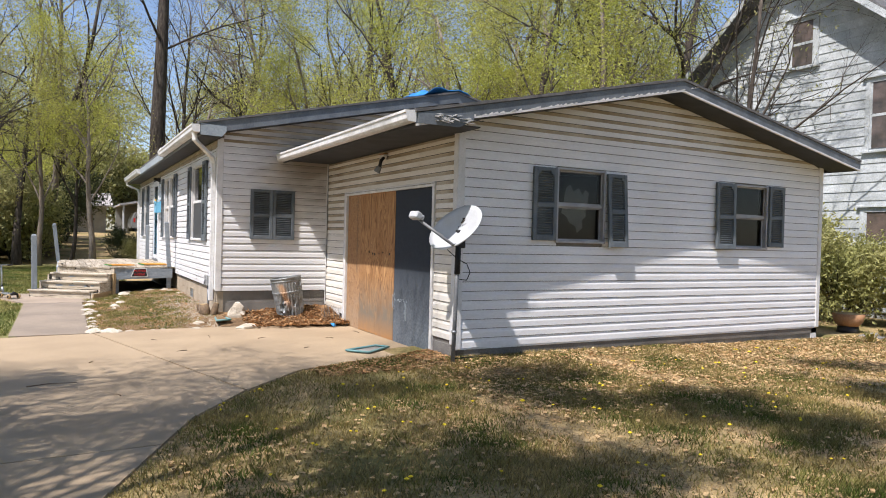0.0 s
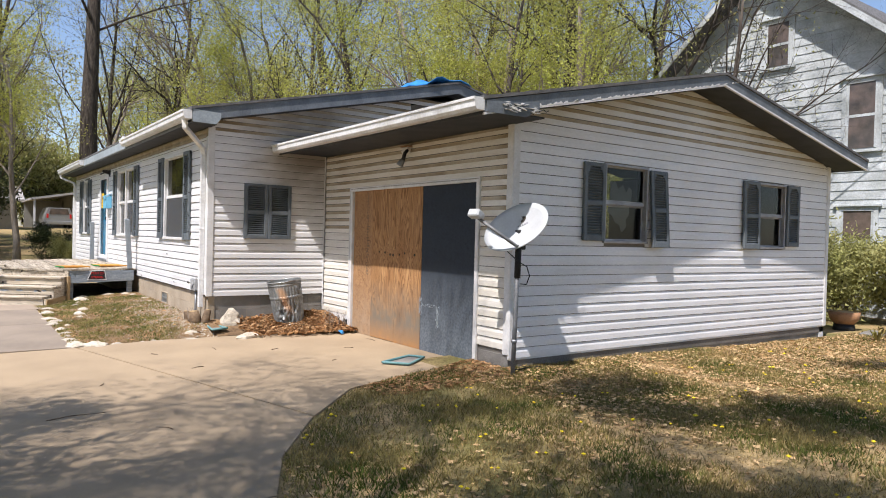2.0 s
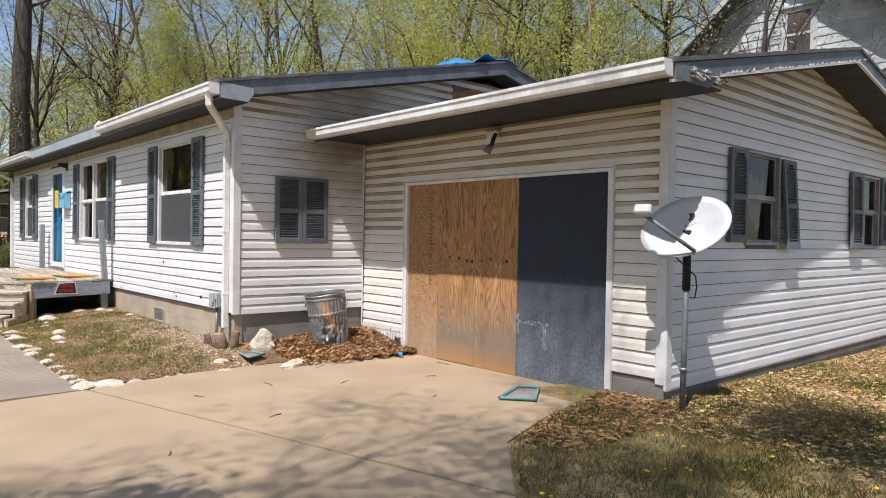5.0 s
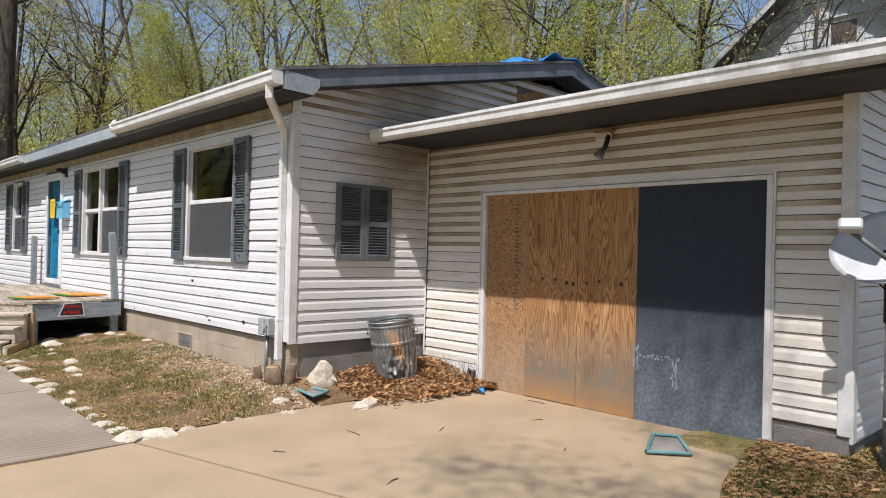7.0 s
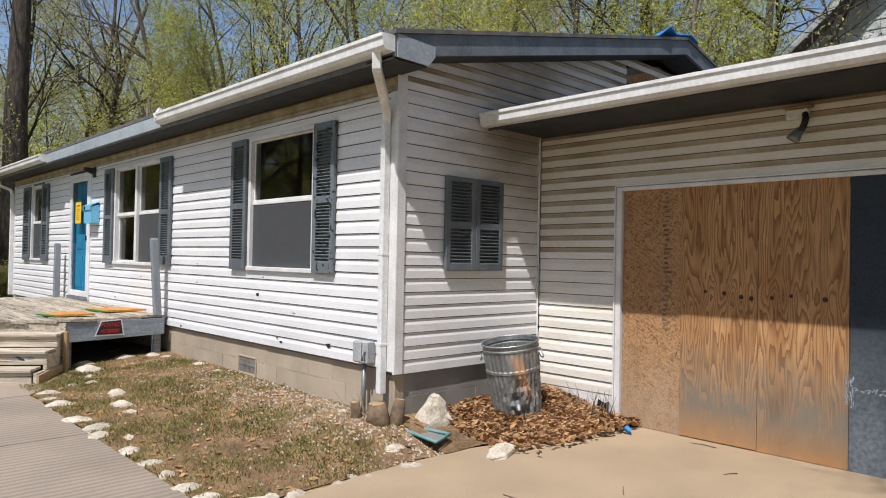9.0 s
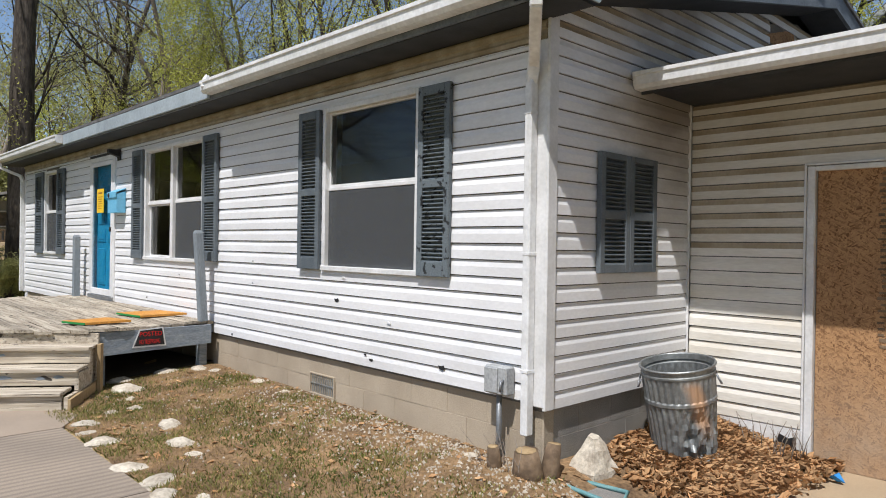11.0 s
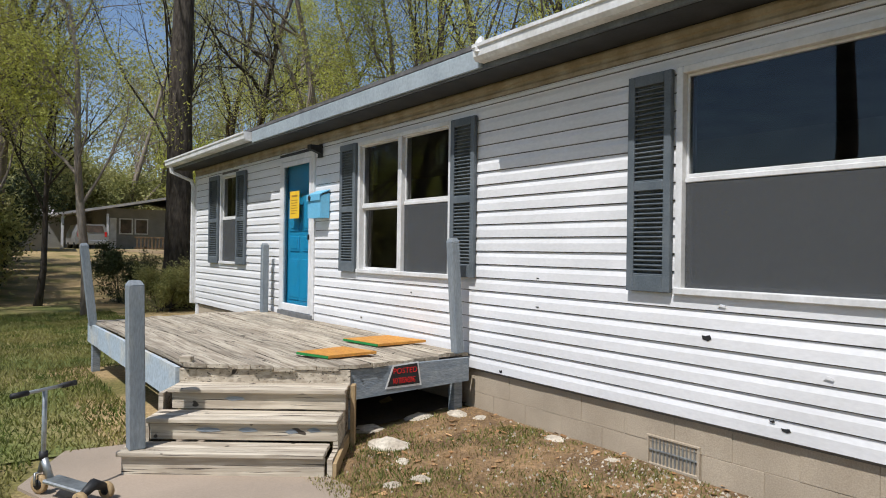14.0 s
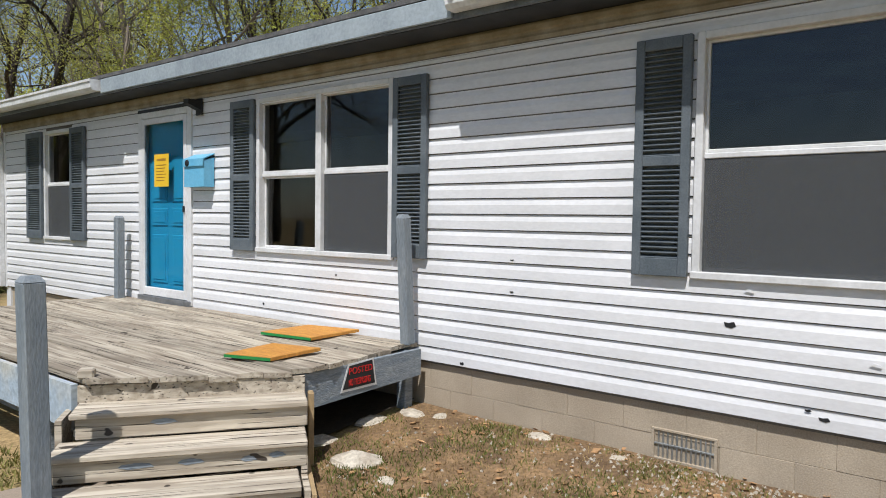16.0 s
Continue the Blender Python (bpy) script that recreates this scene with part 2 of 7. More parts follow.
SHINGLE = mat("grey_shingle", (0.10, 0.10, 0.10), (0.17, 0.165, 0.16), 8, 0.95, bump=0.5, bscale=120, fine=0.35)
TARP = mat("blue_tarp", (0.02, 0.16, 0.50), (0.04, 0.26, 0.62), 9, 0.4, bump=0.5, bscale=18, fine=0.15)
CONCRETE = mat("tan_concrete", (0.405, 0.308, 0.20), (0.33, 0.25, 0.162), 1.1, 0.9, bump=0.18, bscale=140, fine=0.14)
WALKWAY = mat("grey_concrete", (0.33, 0.27, 0.21), (0.26, 0.215, 0.17), 1.4, 0.92, bump=0.2, bscale=120, fine=0.15)
PADCON = mat("pinkish_grey_concrete", (0.37, 0.295, 0.225), (0.29, 0.235, 0.18), 1.2, 0.92, bump=0.2, bscale=130, fine=0.16)
BLOCK = mat("painted_block", (0.45, 0.375, 0.28), (0.37, 0.305, 0.225), 2.2, 0.9, bump=0.25, bscale=110, fine=0.15, rand=0.05)
BLOCKGREY = mat("bare_block", (0.27, 0.255, 0.23), (0.20, 0.19, 0.175), 4, 0.95, bump=0.4, bscale=110, fine=0.25, rand=0.12)
MORTAR = mat("mortar", (0.40, 0.335, 0.25), (0.32, 0.265, 0.195), 6, 0.95, bump=0.3, bscale=120)
DECKWOOD = wood_mat("weathered_deck", (0.50, 0.44, 0.345), (0.30, 0.25, 0.19), (0.075, 0.06, 0.045), (15, 0.8, 15), 0.22)
STEPWOOD = wood_mat("weathered_step", (0.60, 0.53, 0.42), (0.38, 0.32, 0.245), (0.07, 0.057, 0.045), (0.8, 15, 15), 0.12)
RAWWOOD = mat("tan_lumber", (0.42, 0.30, 0.16), (0.33, 0.23, 0.12), 5, 0.8, bump=0.3, bscale=40, stretch=(3, 3, 1), fine=0.2)
BLUEWOOD = mat("worn_blue_paint", (0.20, 0.235, 0.27), (0.30, 0.33, 0.35), 5, 0.8, bump=0.5, bscale=26, stretch=(1, 1, 6), fine=0.3)
PALEBLUE = mat("sunbleached_blue_paint", (0.40, 0.47, 0.53), (0.50, 0.50, 0.46), 2.5, 0.8, bump=0.4, bscale=30, fine=0.2, lo=0.45, hi=0.62)
POSTPAINT = mat("grey_post_paint", (0.195, 0.225, 0.25), (0.26, 0.285, 0.30), 4, 0.7, bump=0.3, bscale=34, stretch=(3, 3, 0.7), fine=0.2)
OSB = strand_mat("osb_panel", (0.45, 0.26, 0.125), (0.16, 0.078, 0.036), 1.0)
PLY = plywood_mat("plywood_panel", (0.50, 0.285, 0.125), (0.36, 0.185, 0.075), (0.135, 0.06, 0.025))
DARKPANEL = strand_mat("slate_blue_panel", (0.034, 0.044, 0.058), (0.022, 0.029, 0.039), 0.7)
BLUEDOOR = mat("blue_door_paint", (0.02, 0.27, 0.47), (0.025, 0.30, 0.50), 3, 0.45, bump=0.04, fine=0.05)
MAILBLUE = mat("blue_mailbox_paint", (0.14, 0.44, 0.66), (0.18, 0.48, 0.68), 8, 0.45, bump=0.04, fine=0.08)
YELLOW = mat("yellow_notice", (0.80, 0.52, 0.03), (0.78, 0.48, 0.03), 8, 0.7, bump=0, fine=0.05)
NOTICEINK = mat("brown_print", (0.42, 0.22, 0.03), None, 8, 0.8, bump=0, fine=0.05)
INK = mat("dark_ink", (0.05, 0.04, 0.03), None, 8, 0.8, bump=0, fine=0.05)
REDINK = mat("red_ink", (0.62, 0.025, 0.02), (0.55, 0.02, 0.02), 8, 0.6, bump=0, fine=0.05)
BLACK = mat("black_plastic", (0.018, 0.018, 0.02), (0.03, 0.03, 0.03), 10, 0.55, bump=0.05)
GALV = mat("galvanised_steel", (0.42, 0.44, 0.44), (0.30, 0.31, 0.31), 7, 0.42, 0.75, bump=0.15, bscale=35, fine=0.2)
CANSTEEL = mat("dull_can_steel", (0.33, 0.345, 0.34), (0.19, 0.195, 0.19), 6, 0.58, 0.55, bump=0.12, bscale=35, fine=0.25)
RUSTY = mat("rust_patch", (0.42, 0.24, 0.13), (0.30, 0.17, 0.09), 9, 0.8, 0.2, bump=0.2)
DISH = mat("pale_grey_dish", (0.50, 0.52, 0.53), (0.44, 0.45, 0.46), 5, 0.45, bump=0.03, fine=0.06)
ELECBOX = mat("grey_enamel", (0.42, 0.43, 0.43), (0.34, 0.35, 0.35), 8, 0.5, bump=0.05)
POLE = mat("dark_galvanised_pole", (0.13, 0.135, 0.14), (0.19, 0.195, 0.20), 9, 0.55, 0.2, bump=0.1)
DARKLEAF = island_tint(mat("evergreen_leaf", (0.035, 0.05, 0.018), (0.07, 0.085, 0.03), 0.8, 0.6, bump=0, trans=0.2), 0.4)
STEEL = mat("dull_steel", (0.30, 0.31, 0.32), (0.22, 0.23, 0.24), 9, 0.5, 0.6, bump=0.1, fine=0.15)
TEAL = mat("teal_plastic", (0.11, 0.25, 0.26), (0.17, 0.31, 0.31), 7, 0.5, bump=0.1, fine=0.15)
STONE = mat("limestone", (0.60, 0.54, 0.44), (0.42, 0.36, 0.28), 9, 0.95, bump=0.6, bscale=45, fine=0.25, rand=0.15)
BARK = mat("grey_brown_bark", (0.038, 0.030, 0.024), (0.10, 0.083, 0.066), 5, 0.95, bump=0.9, bscale=16, stretch=(3, 3, 0.6), fine=0.35)
PALEBARK = mat("pale_twig_bark", (0.20, 0.16, 0.125), (0.30, 0.255, 0.21), 3, 0.95, bump=0.5, bscale=20, stretch=(3, 3, 0.6), fine=0.25)
LEAF = island_tint(mat("spring_leaf", (0.40, 0.43, 0.075), (0.52, 0.51, 0.13), 0.5, 0.6, bump=0, fine=0.15, trans=0.45), 0.35)
LEAFDULL = island_tint(mat("olive_leaf", (0.32, 0.33, 0.11), (0.42, 0.39, 0.17), 0.5, 0.6, bump=0, fine=0.15, trans=0.4), 0.35)
STRAW = island_tint(mat("dry_straw", (0.43, 0.305, 0.13), (0.26, 0.175, 0.07), 2.5, 0.8, bump=0, fine=0.2, trans=0.15), 0.45)
GRASS = island_tint(mat("lawn_blade", (0.085, 0.115, 0.018), (0.36, 0.27, 0.105), 1.6, 0.7, bump=0, fine=0.2, trans=0.3), 0.5)
GREENGRASS = island_tint(mat("green_lawn_blade", (0.085, 0.125, 0.02), (0.27, 0.245, 0.08), 1.3, 0.7, bump=0, fine=0.2, trans=0.3), 0.45)
LAWNLEAF = island_tint(mat("bleached_dead_leaf", (0.40, 0.25, 0.115), (0.58, 0.42, 0.23), 4, 0.8, bump=0, fine=0.2, trans=0.15), 0.4)
DRYLEAF = island_tint(mat("dead_leaf", (0.30, 0.155, 0.065), (0.52, 0.325, 0.165), 4, 0.8, bump=0, fine=0.2, trans=0.15), 0.4)
FLOWER = mat("dandelion_yellow", (0.75, 0.60, 0.02), (0.7, 0.5, 0.02), 5, 0.7, bump=0)
GLASS = glass_mat("window_glass", (0.72, 0.75, 0.74), 1.65)
# Grey tint darkens the garage panes in place of an unlit interior
DIMGLASS = glass_mat("dim_garage_glass", (0.42, 0.43, 0.42), 1.38)
CLEAR = bpy.data.materials.new("clear_glass_edge")
CLEAR.use_nodes = True
CLEAR.node_tree.links.new(CLEAR.node_tree.nodes.new("ShaderNodeBsdfTransparent").outputs[0], CLEAR.node_tree.nodes["Material Output"].inputs["Surface"])
DOORGLASS = glass_mat("storm_glass", (0.93, 0.94, 0.94), 1.35)
SCREEN = screen_mat("insect_screen", (0.075, 0.079, 0.082), 0.70)
CURTAIN = mat("pale_curtain", (0.42, 0.40, 0.36), (0.30, 0.28, 0.25), 3, 0.9, bump=0.2, stretch=(1, 6, 0.5))
ROOM = mat("dim_interior", (0.20, 0.18, 0.155), (0.14, 0.125, 0.11), 2, 0.9, bump=0.05)
OLDWALL = mat("flaking_pale_paint", (0.56, 0.59, 0.59), (0.37, 0.395, 0.39), 2.2, 0.85, bump=0.3, bscale=30, fine=0.2, rand=0.1)
FARWALL = mat("tan_house_wall", (0.27, 0.265, 0.24), (0.22, 0.215, 0.20), 2, 0.85, bump=0.05)
FARROOF = mat("pale_far_roof", (0.42, 0.40, 0.38), (0.33, 0.31, 0.29), 2, 0.9, bump=0.1)
BRICKRED = mat("terracotta", (0.42, 0.23, 0.12), (0.35, 0.18, 0.09), 6, 0.85, bump=0.15)
CARPAINT = mat("silver_car_paint", (0.42, 0.43, 0.45), (0.40, 0.41, 0.43), 3, 0.3, 0.6, bump=0)
ORANGE = mat("orange_board", (0.62, 0.30, 0.06), (0.50, 0.22, 0.05), 6, 0.75, bump=0.3, bscale=30, stretch=(6, 1, 1), fine=0.2)
GREEN = mat("green_paint", (0.02, 0.24, 0.06), (0.03, 0.20, 0.05), 6, 0.6, bump=0.1)
SOIL = mat("brown_soil", (0.29, 0.185, 0.095), (0.14, 0.088, 0.048), 3.5, 0.95, bump=0.7, bscale=38, fine=0.45)
DECKSHADE = mat("deck_shade_soil", (0.045, 0.035, 0.026), (0.07, 0.055, 0.04), 4, 0.9, bump=0.6, bscale=30, fine=0.3)
LAWN = mat("green_lawn_soil", (0.14, 0.165, 0.045), (0.27, 0.22, 0.09), 0.9, 0.95, bump=0.5, bscale=45, fine=0.45)
STUMPW = mat("cut_stump", (0.23, 0.16, 0.10), (0.105, 0.072, 0.046), 8, 0.9, bump=0.6, bscale=30)


def weather_and_sun(m, low, high, colour, amount, grain=7.0):
    """Bleached, splashed wood near the ground and, on the slate panel, painted sunlight: a ragged mix towards a pale
    colour below a height.
    """
    n, l = m.node_tree.nodes, m.node_tree.links
    p = n["Principled BSDF"]
    src = p.inputs["Base Color"].links[0].from_socket
    geo, sep = n.new("ShaderNodeNewGeometry"), n.new("ShaderNodeSeparateXYZ")
    l.new(geo.outputs["Position"], sep.inputs[0])
    r = n.new("ShaderNodeMapRange")
    r.inputs["From Min"].default_value, r.inputs["From Max"].default_value = high, low
    l.new(sep.outputs["Z"], r.inputs["Value"])
    t = n.new("ShaderNodeTexNoise")
    t.inputs["Scale"].default_value, t.inputs["Detail"].default_value = grain, 8
    l.new(geo.outputs["Position"], t.inputs["Vector"])
    a = n.new("ShaderNodeMath")
    a.operation = "MULTIPLY"
    l.new(r.outputs[0], a.inputs[0])
    l.new(t.outputs["Fac"], a.inputs[1])
    b = n.new("ShaderNodeMath")
    b.operation, b.use_clamp = "MULTIPLY", True
    b.inputs[1].default_value = amount
    l.new(a.outputs[0], b.inputs[0])
    mx = n.new("ShaderNodeMix")
    mx.data_type = "RGBA"
    l.new(b.outputs[0], mx.inputs["Factor"])
    l.new(src, mx.inputs["A"])
    mx.inputs["B"].default_value = (*colour, 1)
    l.new(mx.outputs["Result"], p.inputs["Base Color"])


weather_and_sun(PLY, 0.32, 0.92, (0.20, 0.165, 0.125), 1.9)
weather_and_sun(PLY, 0.06, 0.34, (0.40, 0.21, 0.085), 1.6)
weather_and_sun(OSB, 0.1, 0.9, (0.40, 0.32, 0.235), 1.0)
# Sunlit lower half of the slate panel, painted paler than its shaded top
weather_and_sun(DARKPANEL, 0.25, 1.2, (0.17, 0.195, 0.22), 1.5, 34.0)


def rust_streak(m):
    """A slanting run of rust down one side of the can, in its own coordinates."""
    t = m.node_tree
    p = t.nodes["Principled BSDF"]
    src = p.inputs["Base Color"].links[0].from_socket
    tc, xyz = t.nodes.new("ShaderNodeTexCoord"), t.nodes.new("ShaderNodeSeparateXYZ")
    t.links.new(tc.outputs["Object"], xyz.inputs[0])
    across = maths(t, "ADD", maths(t, "SUBTRACT", maths(t, "MULTIPLY", xyz.outputs["X"], 0.75), maths(t, "MULTIPLY", xyz.outputs["Y"], 0.66)), maths(t, "MULTIPLY", maths(t, "SUBTRACT", xyz.outputs["Z"], 0.45), 0.28))
    across = maths(t, "ADD", across, maths(t, "MULTIPLY", maths(t, "SUBTRACT", noise_at(t, tc.outputs["Object"], 6.0, (1, 1, 1), 5), 0.5), 0.09))
    band = maths(t, "SUBTRACT", 1.0, ramp_up(t, maths(t, "ABSOLUTE", maths(t, "SUBTRACT", across, 0.03)), 0.02, 0.075))
    side = ramp_up(t, maths(t, "ADD", xyz.outputs["X"], xyz.outputs["Y"]), -0.12, -0.2)
    tall = maths(t, "MULTIPLY", ramp_up(t, xyz.outputs["Z"], 0.12, 0.3), ramp_up(t, xyz.outputs["Z"], 0.60, 0.54))
    mask = maths(t, "MULTIPLY", maths(t, "MULTIPLY", maths(t, "MULTIPLY", band, side), tall), 0.85)
    t.links.new(blend(t, mask, src, (0.50, 0.30, 0.17)), p.inputs["Base Color"])
    t.links.new(maths(t, "MULTIPLY", maths(t, "SUBTRACT", 1.0, mask), 0.55), p.inputs["Metallic"])


rust_streak(CANSTEEL)


def soot(m, centre, reach, colour, amount):
    """A brown soot stain spreading raggedly from one spot."""
    t = m.node_tree
    p = t.nodes["Principled BSDF"]
    src = p.inputs["Base Color"].links[0].from_socket
    geo, dist = t.nodes.new("ShaderNodeNewGeometry"), t.nodes.new("ShaderNodeVectorMath")
    dist.operation = "DISTANCE"
    dist.inputs[1].default_value = centre
    t.links.new(geo.outputs["Position"], dist.inputs[0])
    rag = maths(t, "MULTIPLY", maths(t, "SUBTRACT", noise_at(t, geo.outputs["Position"], 2.6, (1, 1, 2.4), 5), 0.5), 1.3)
    f = ramp_up(t, maths(t, "ADD", dist.outputs["Value"], rag), reach, reach * 0.25)
    t.links.new(blend(t, maths(t, "MULTIPLY", f, amount), src, colour), p.inputs["Base Color"])


soot(SOOTED, (3.75, 11.63, 3.05), 1.35, (0.20, 0.155, 0.11), 0.75)


def cross_lines(m, scale, amount):
    """Ragged cross-wise dark lines mixed into the base colour."""
    t = m.node_tree
    p = t.nodes["Principled BSDF"]
    src = p.inputs["Base Color"].links[0].from_socket
    geo, wv = t.nodes.new("ShaderNodeNewGeometry"), t.nodes.new("ShaderNodeTexWave")
    wv.bands_direction = "Y"
    for key, val in (("Scale", scale), ("Distortion", 2.5), ("Detail", 3.0), ("Detail Scale", 0.6)):
        wv.inputs[key].default_value = val
    t.links.new(geo.outputs["Position"], wv.inputs["Vector"])
    f = maths(t, "MULTIPLY", ramp_up(t, wv.outputs["Fac"], 0.75, 0.15), amount)
    t.links.new(blend(t, f, src, (0.13, 0.105, 0.08)), p.inputs["Base Color"])


cross_lines(WALKWAY, 4.4, 0.38)


# ---- building tools ----
class Geo:
    def __init__(self):
        self.v, self.f, self.s = [], [], []

    def add(self, verts, faces, smooth=False):
        o = len(self.v)
        self.v.extend(tuple(p) for p in verts)
        self.f.extend(tuple(i + o for i in q) for q in faces)
        self.s.extend([smooth] * len(faces))
        return self

    def box(self, x0, x1, y0, y1, z0, z1, b=0.0, m=None):
        if b <= 0:
            v = [(x, y, z) for z in (z0, z1) for y in (y0, y1) for x in (x0, x1)]
            f = [(0, 2, 3, 1), (4, 5, 7, 6), (0, 1, 5, 4), (2, 6, 7, 3), (0, 4, 6, 2), (1, 3, 7, 5)]
        else:
            v, idx = [], {}
            for sz in (0, 1):
                for sy in (0, 1):
                    for sx in (0, 1):
                        c = ((x0, x1)[sx], (y0, y1)[sy], (z0, z1)[sz])
                        g = [b * (1 - 2 * s) for s in (sx, sy, sz)]
                        for a in range(3):
                            idx[sx, sy, sz, a] = len(v)
                            v.append(tuple(c[k] if k == a else c[k] + g[k] for k in range(3)))
            f = []
            for a in range(3):
                p, q = (a + 1) % 3, (a + 2) % 3
                for s in (0, 1):
                    ring = []
                    for sp, sq in ((0, 0), (1, 0), (1, 1), (0, 1)):
                        k = [0, 0, 0]
                        k[a], k[p], k[q] = s, sp, sq
                        ring.append(idx[(*k, a)])
                    f.append(tuple(ring if s else ring[::-1]))
                for sp in (0, 1):
                    for sq in (0, 1):
                        k0, k1 = [0, 0, 0], [0, 0, 0]
                        k0[p], k0[q], k1[p], k1[q], k1[a] = sp, sq, sp, sq, 1
                        ring = [idx[(*k0, p)], idx[(*k0, q)], idx[(*k1, q)], idx[(*k1, p)]]
                        f.append(tuple(ring if sp != sq else ring[::-1]))
            for sx in (0, 1):
                for sy in (0, 1):
                    for sz in (0, 1):
                        ring = [idx[sx, sy, sz, a] for a in range(3)]
                        f.append(tuple(ring if (sx + sy + sz) % 2 else ring[::-1]))
        if m is not None:
            v = [m @ Vector(p) for p in v]
        return self.add(v, f)

    def prism(self, pts, axis, a0, a1):
        """A closed outline (two coordinates a point) drawn out along an axis."""
        def at(p, a):
            return {"x": (a, p[0], p[1]), "y": (p[0], a, p[1]), "z": (p[0], p[1], a)}[axis]
        n = len(pts)
        v = [at(p, a0) for p in pts] + [at(p, a1) for p in pts]
        f = [tuple(range(n))[::-1], tuple(range(n, 2 * n))]
        f += [(i, (i + 1) % n, (i + 1) % n + n, i + n) for i in range(n)]
        return self.add(v, f)

    def tube(self, path, radii, n=8, cap=True, smooth=True):
        path = [Vector(p) for p in path]
        if not hasattr(radii, "__len__"):
            radii = [radii] * len(path)
        v, f = [], []
        up = None
        for i, p in enumerate(path):
            d = (path[min(i + 1, len(path) - 1)] - path[max(i - 1, 0)]).normalized()
            if up is None:
                up = Vector((0, 0, 1)) if abs(d.z) < 0.9 else Vector((1, 0, 0))
            a = d.cross(up).normalized()
            up = a.cross(d).normalized()
            for k in range(n):
                w = 2 * math.pi * k / n
                v.append(p + radii[i] * (math.cos(w) * a + math.sin(w) * up))
        for i in range(len(path) - 1):
            for k in range(n):
                f.append((i * n + k, i * n + (k + 1) % n, (i + 1) * n + (k + 1) % n, (i + 1) * n + k))
        if cap:
            f.append(tuple(range(n))[::-1])
            f.append(tuple(range((len(path) - 1) * n, len(path) * n)))
        return self.add(v, f, smooth)

    def mesh(self, name, material):
        me = bpy.data.meshes.new(name)
        me.from_pydata(self.v, [], self.f)
        me.polygons.foreach_set("use_smooth", self.s)
        me.materials.append(material)
        me.update()
        return me


def fix_normals(me):
    bm = bmesh.new()
    bm.from_mesh(me)
    bmesh.ops.recalc_face_normals(bm, faces=bm.faces)
    bm.to_mesh(me)
    bm.free()


def part(name, geo, material, parent=None, label="", at=None, fix=True):
    me = geo.mesh(name, material)
    if fix:
        fix_normals(me)
    ob = new(name, me)
    if parent is not None:
        ob.parent = parent
    if at is not None:
        ob.matrix_basis = at
    if label:
        ob["label"] = label
    return ob


def share(name, me, parent, at):
    ob = new(name, me)
    ob.parent = parent
    ob.matrix_basis = at
    return ob


def thing(name, at, label, category, group="", kind=""):
    ob = new(name)
    ob.matrix_basis = at
    return tagged(ob, label, category, group, kind)


def words(name, text, size, material, parent, at, label=""):
    cu = bpy.data.curves.new(name, "FONT")
    cu.body, cu.size, cu.extrude, cu.align_x, cu.align_y = text, size, 0.001, "CENTER", "CENTER"
    tmp = new(name + "_tmp", cu)
    me = bpy.data.meshes.new_from_object(tmp)
    bpy.data.objects.remove(tmp)
    me.materials.clear()
    me.materials.append(material)
    ob = new(name, me)
    ob.parent, ob.matrix_basis = parent, at
    if label:
        ob["label"] = label
    return ob


def smooth(a, b, x):
    t = min(1.0, max(0.0, (x - a) / (b - a)))
    return t * t * (3 - 2 * t)


def rough_stone(sx, sy, sz, seed, n=7, rows=5):
    """A lumpy boulder that sits on z = 0."""
    g, rnd = Geo(), random.Random(seed)
    v, f = [], []
    jig = [[rnd.uniform(0.62, 1.22) for _ in range(n)] for _ in range(rows)]
    for i in range(rows):
        a = i / (rows - 1)
        r = (1.0, 1.02, 0.9, 0.62, 0.25)[i] if rows == 5 else 1 - a * a * 0.8
        for k in range(n):
            w = 2 * math.pi * k / n
            j = jig[i][k] * 0.5 + jig[0][k] * 0.5
            v.append((sx * r * j * math.cos(w), sy * r * j * math.sin(w), sz * (a * 1.0 - 0.12) * (1 + rnd.uniform(-0.12, 0.12))))
    for i in range(rows - 1):
        for k in range(n):
            f.append((i * n + k, i * n + (k + 1) % n, (i + 1) * n + (k + 1) % n, (i + 1) * n + k))
    f.append(tuple(range((rows - 1) * n, rows * n)))
    f.append(tuple(range(n))[::-1])
    return g.add(v, f)


def pile(x, y):
    """Height of the drift of leaves in the wall corner."""
    return 0.13 * math.exp(-((x - 3.75) / 0.5) ** 2 - ((y - 11.15) / 0.42) ** 2)


# ---- ground ----
EDGE = [(-1.6, -8.0), (-0.75, 1.0), (0.15, 4.1), (0.85, 5.62), (1.44, 6.38), (2.2, 7.2), (2.95, 7.48), (3.75, 7.66), (4.12, 7.62)]


def lawn_edge(y):
    for (xa, ya), (xb, yb) in zip(EDGE, EDGE[1:]):
        if ya <= y <= yb:
            return xa + (xb - xa) * (y - ya) / (yb - ya)
    return EDGE[0][0] if y < EDGE[0][1] else 4.2


def on_drive(x, y, pad=0.0):
    if 15.0 < y < 17.15 and x < 1.15:
        return -1.28 + 0.3 * abs(y - 16.4) - pad < x < 0.27 + 0.75 * (y - 15.0) + pad and x + 1.2 > (y - 17.2) * 0.5
    if y > 10.75 + pad:
        return -0.70 - pad < x < 0.27 + pad and y < 16.4
    if y > 10.5 and x > 0.3:
        return y < 11.0 - 0.25 * max(0, x - 2.3) + pad and x < 4.1
    return x < lawn_edge(y) + pad and y <= 10.75 + pad and x < 4.12


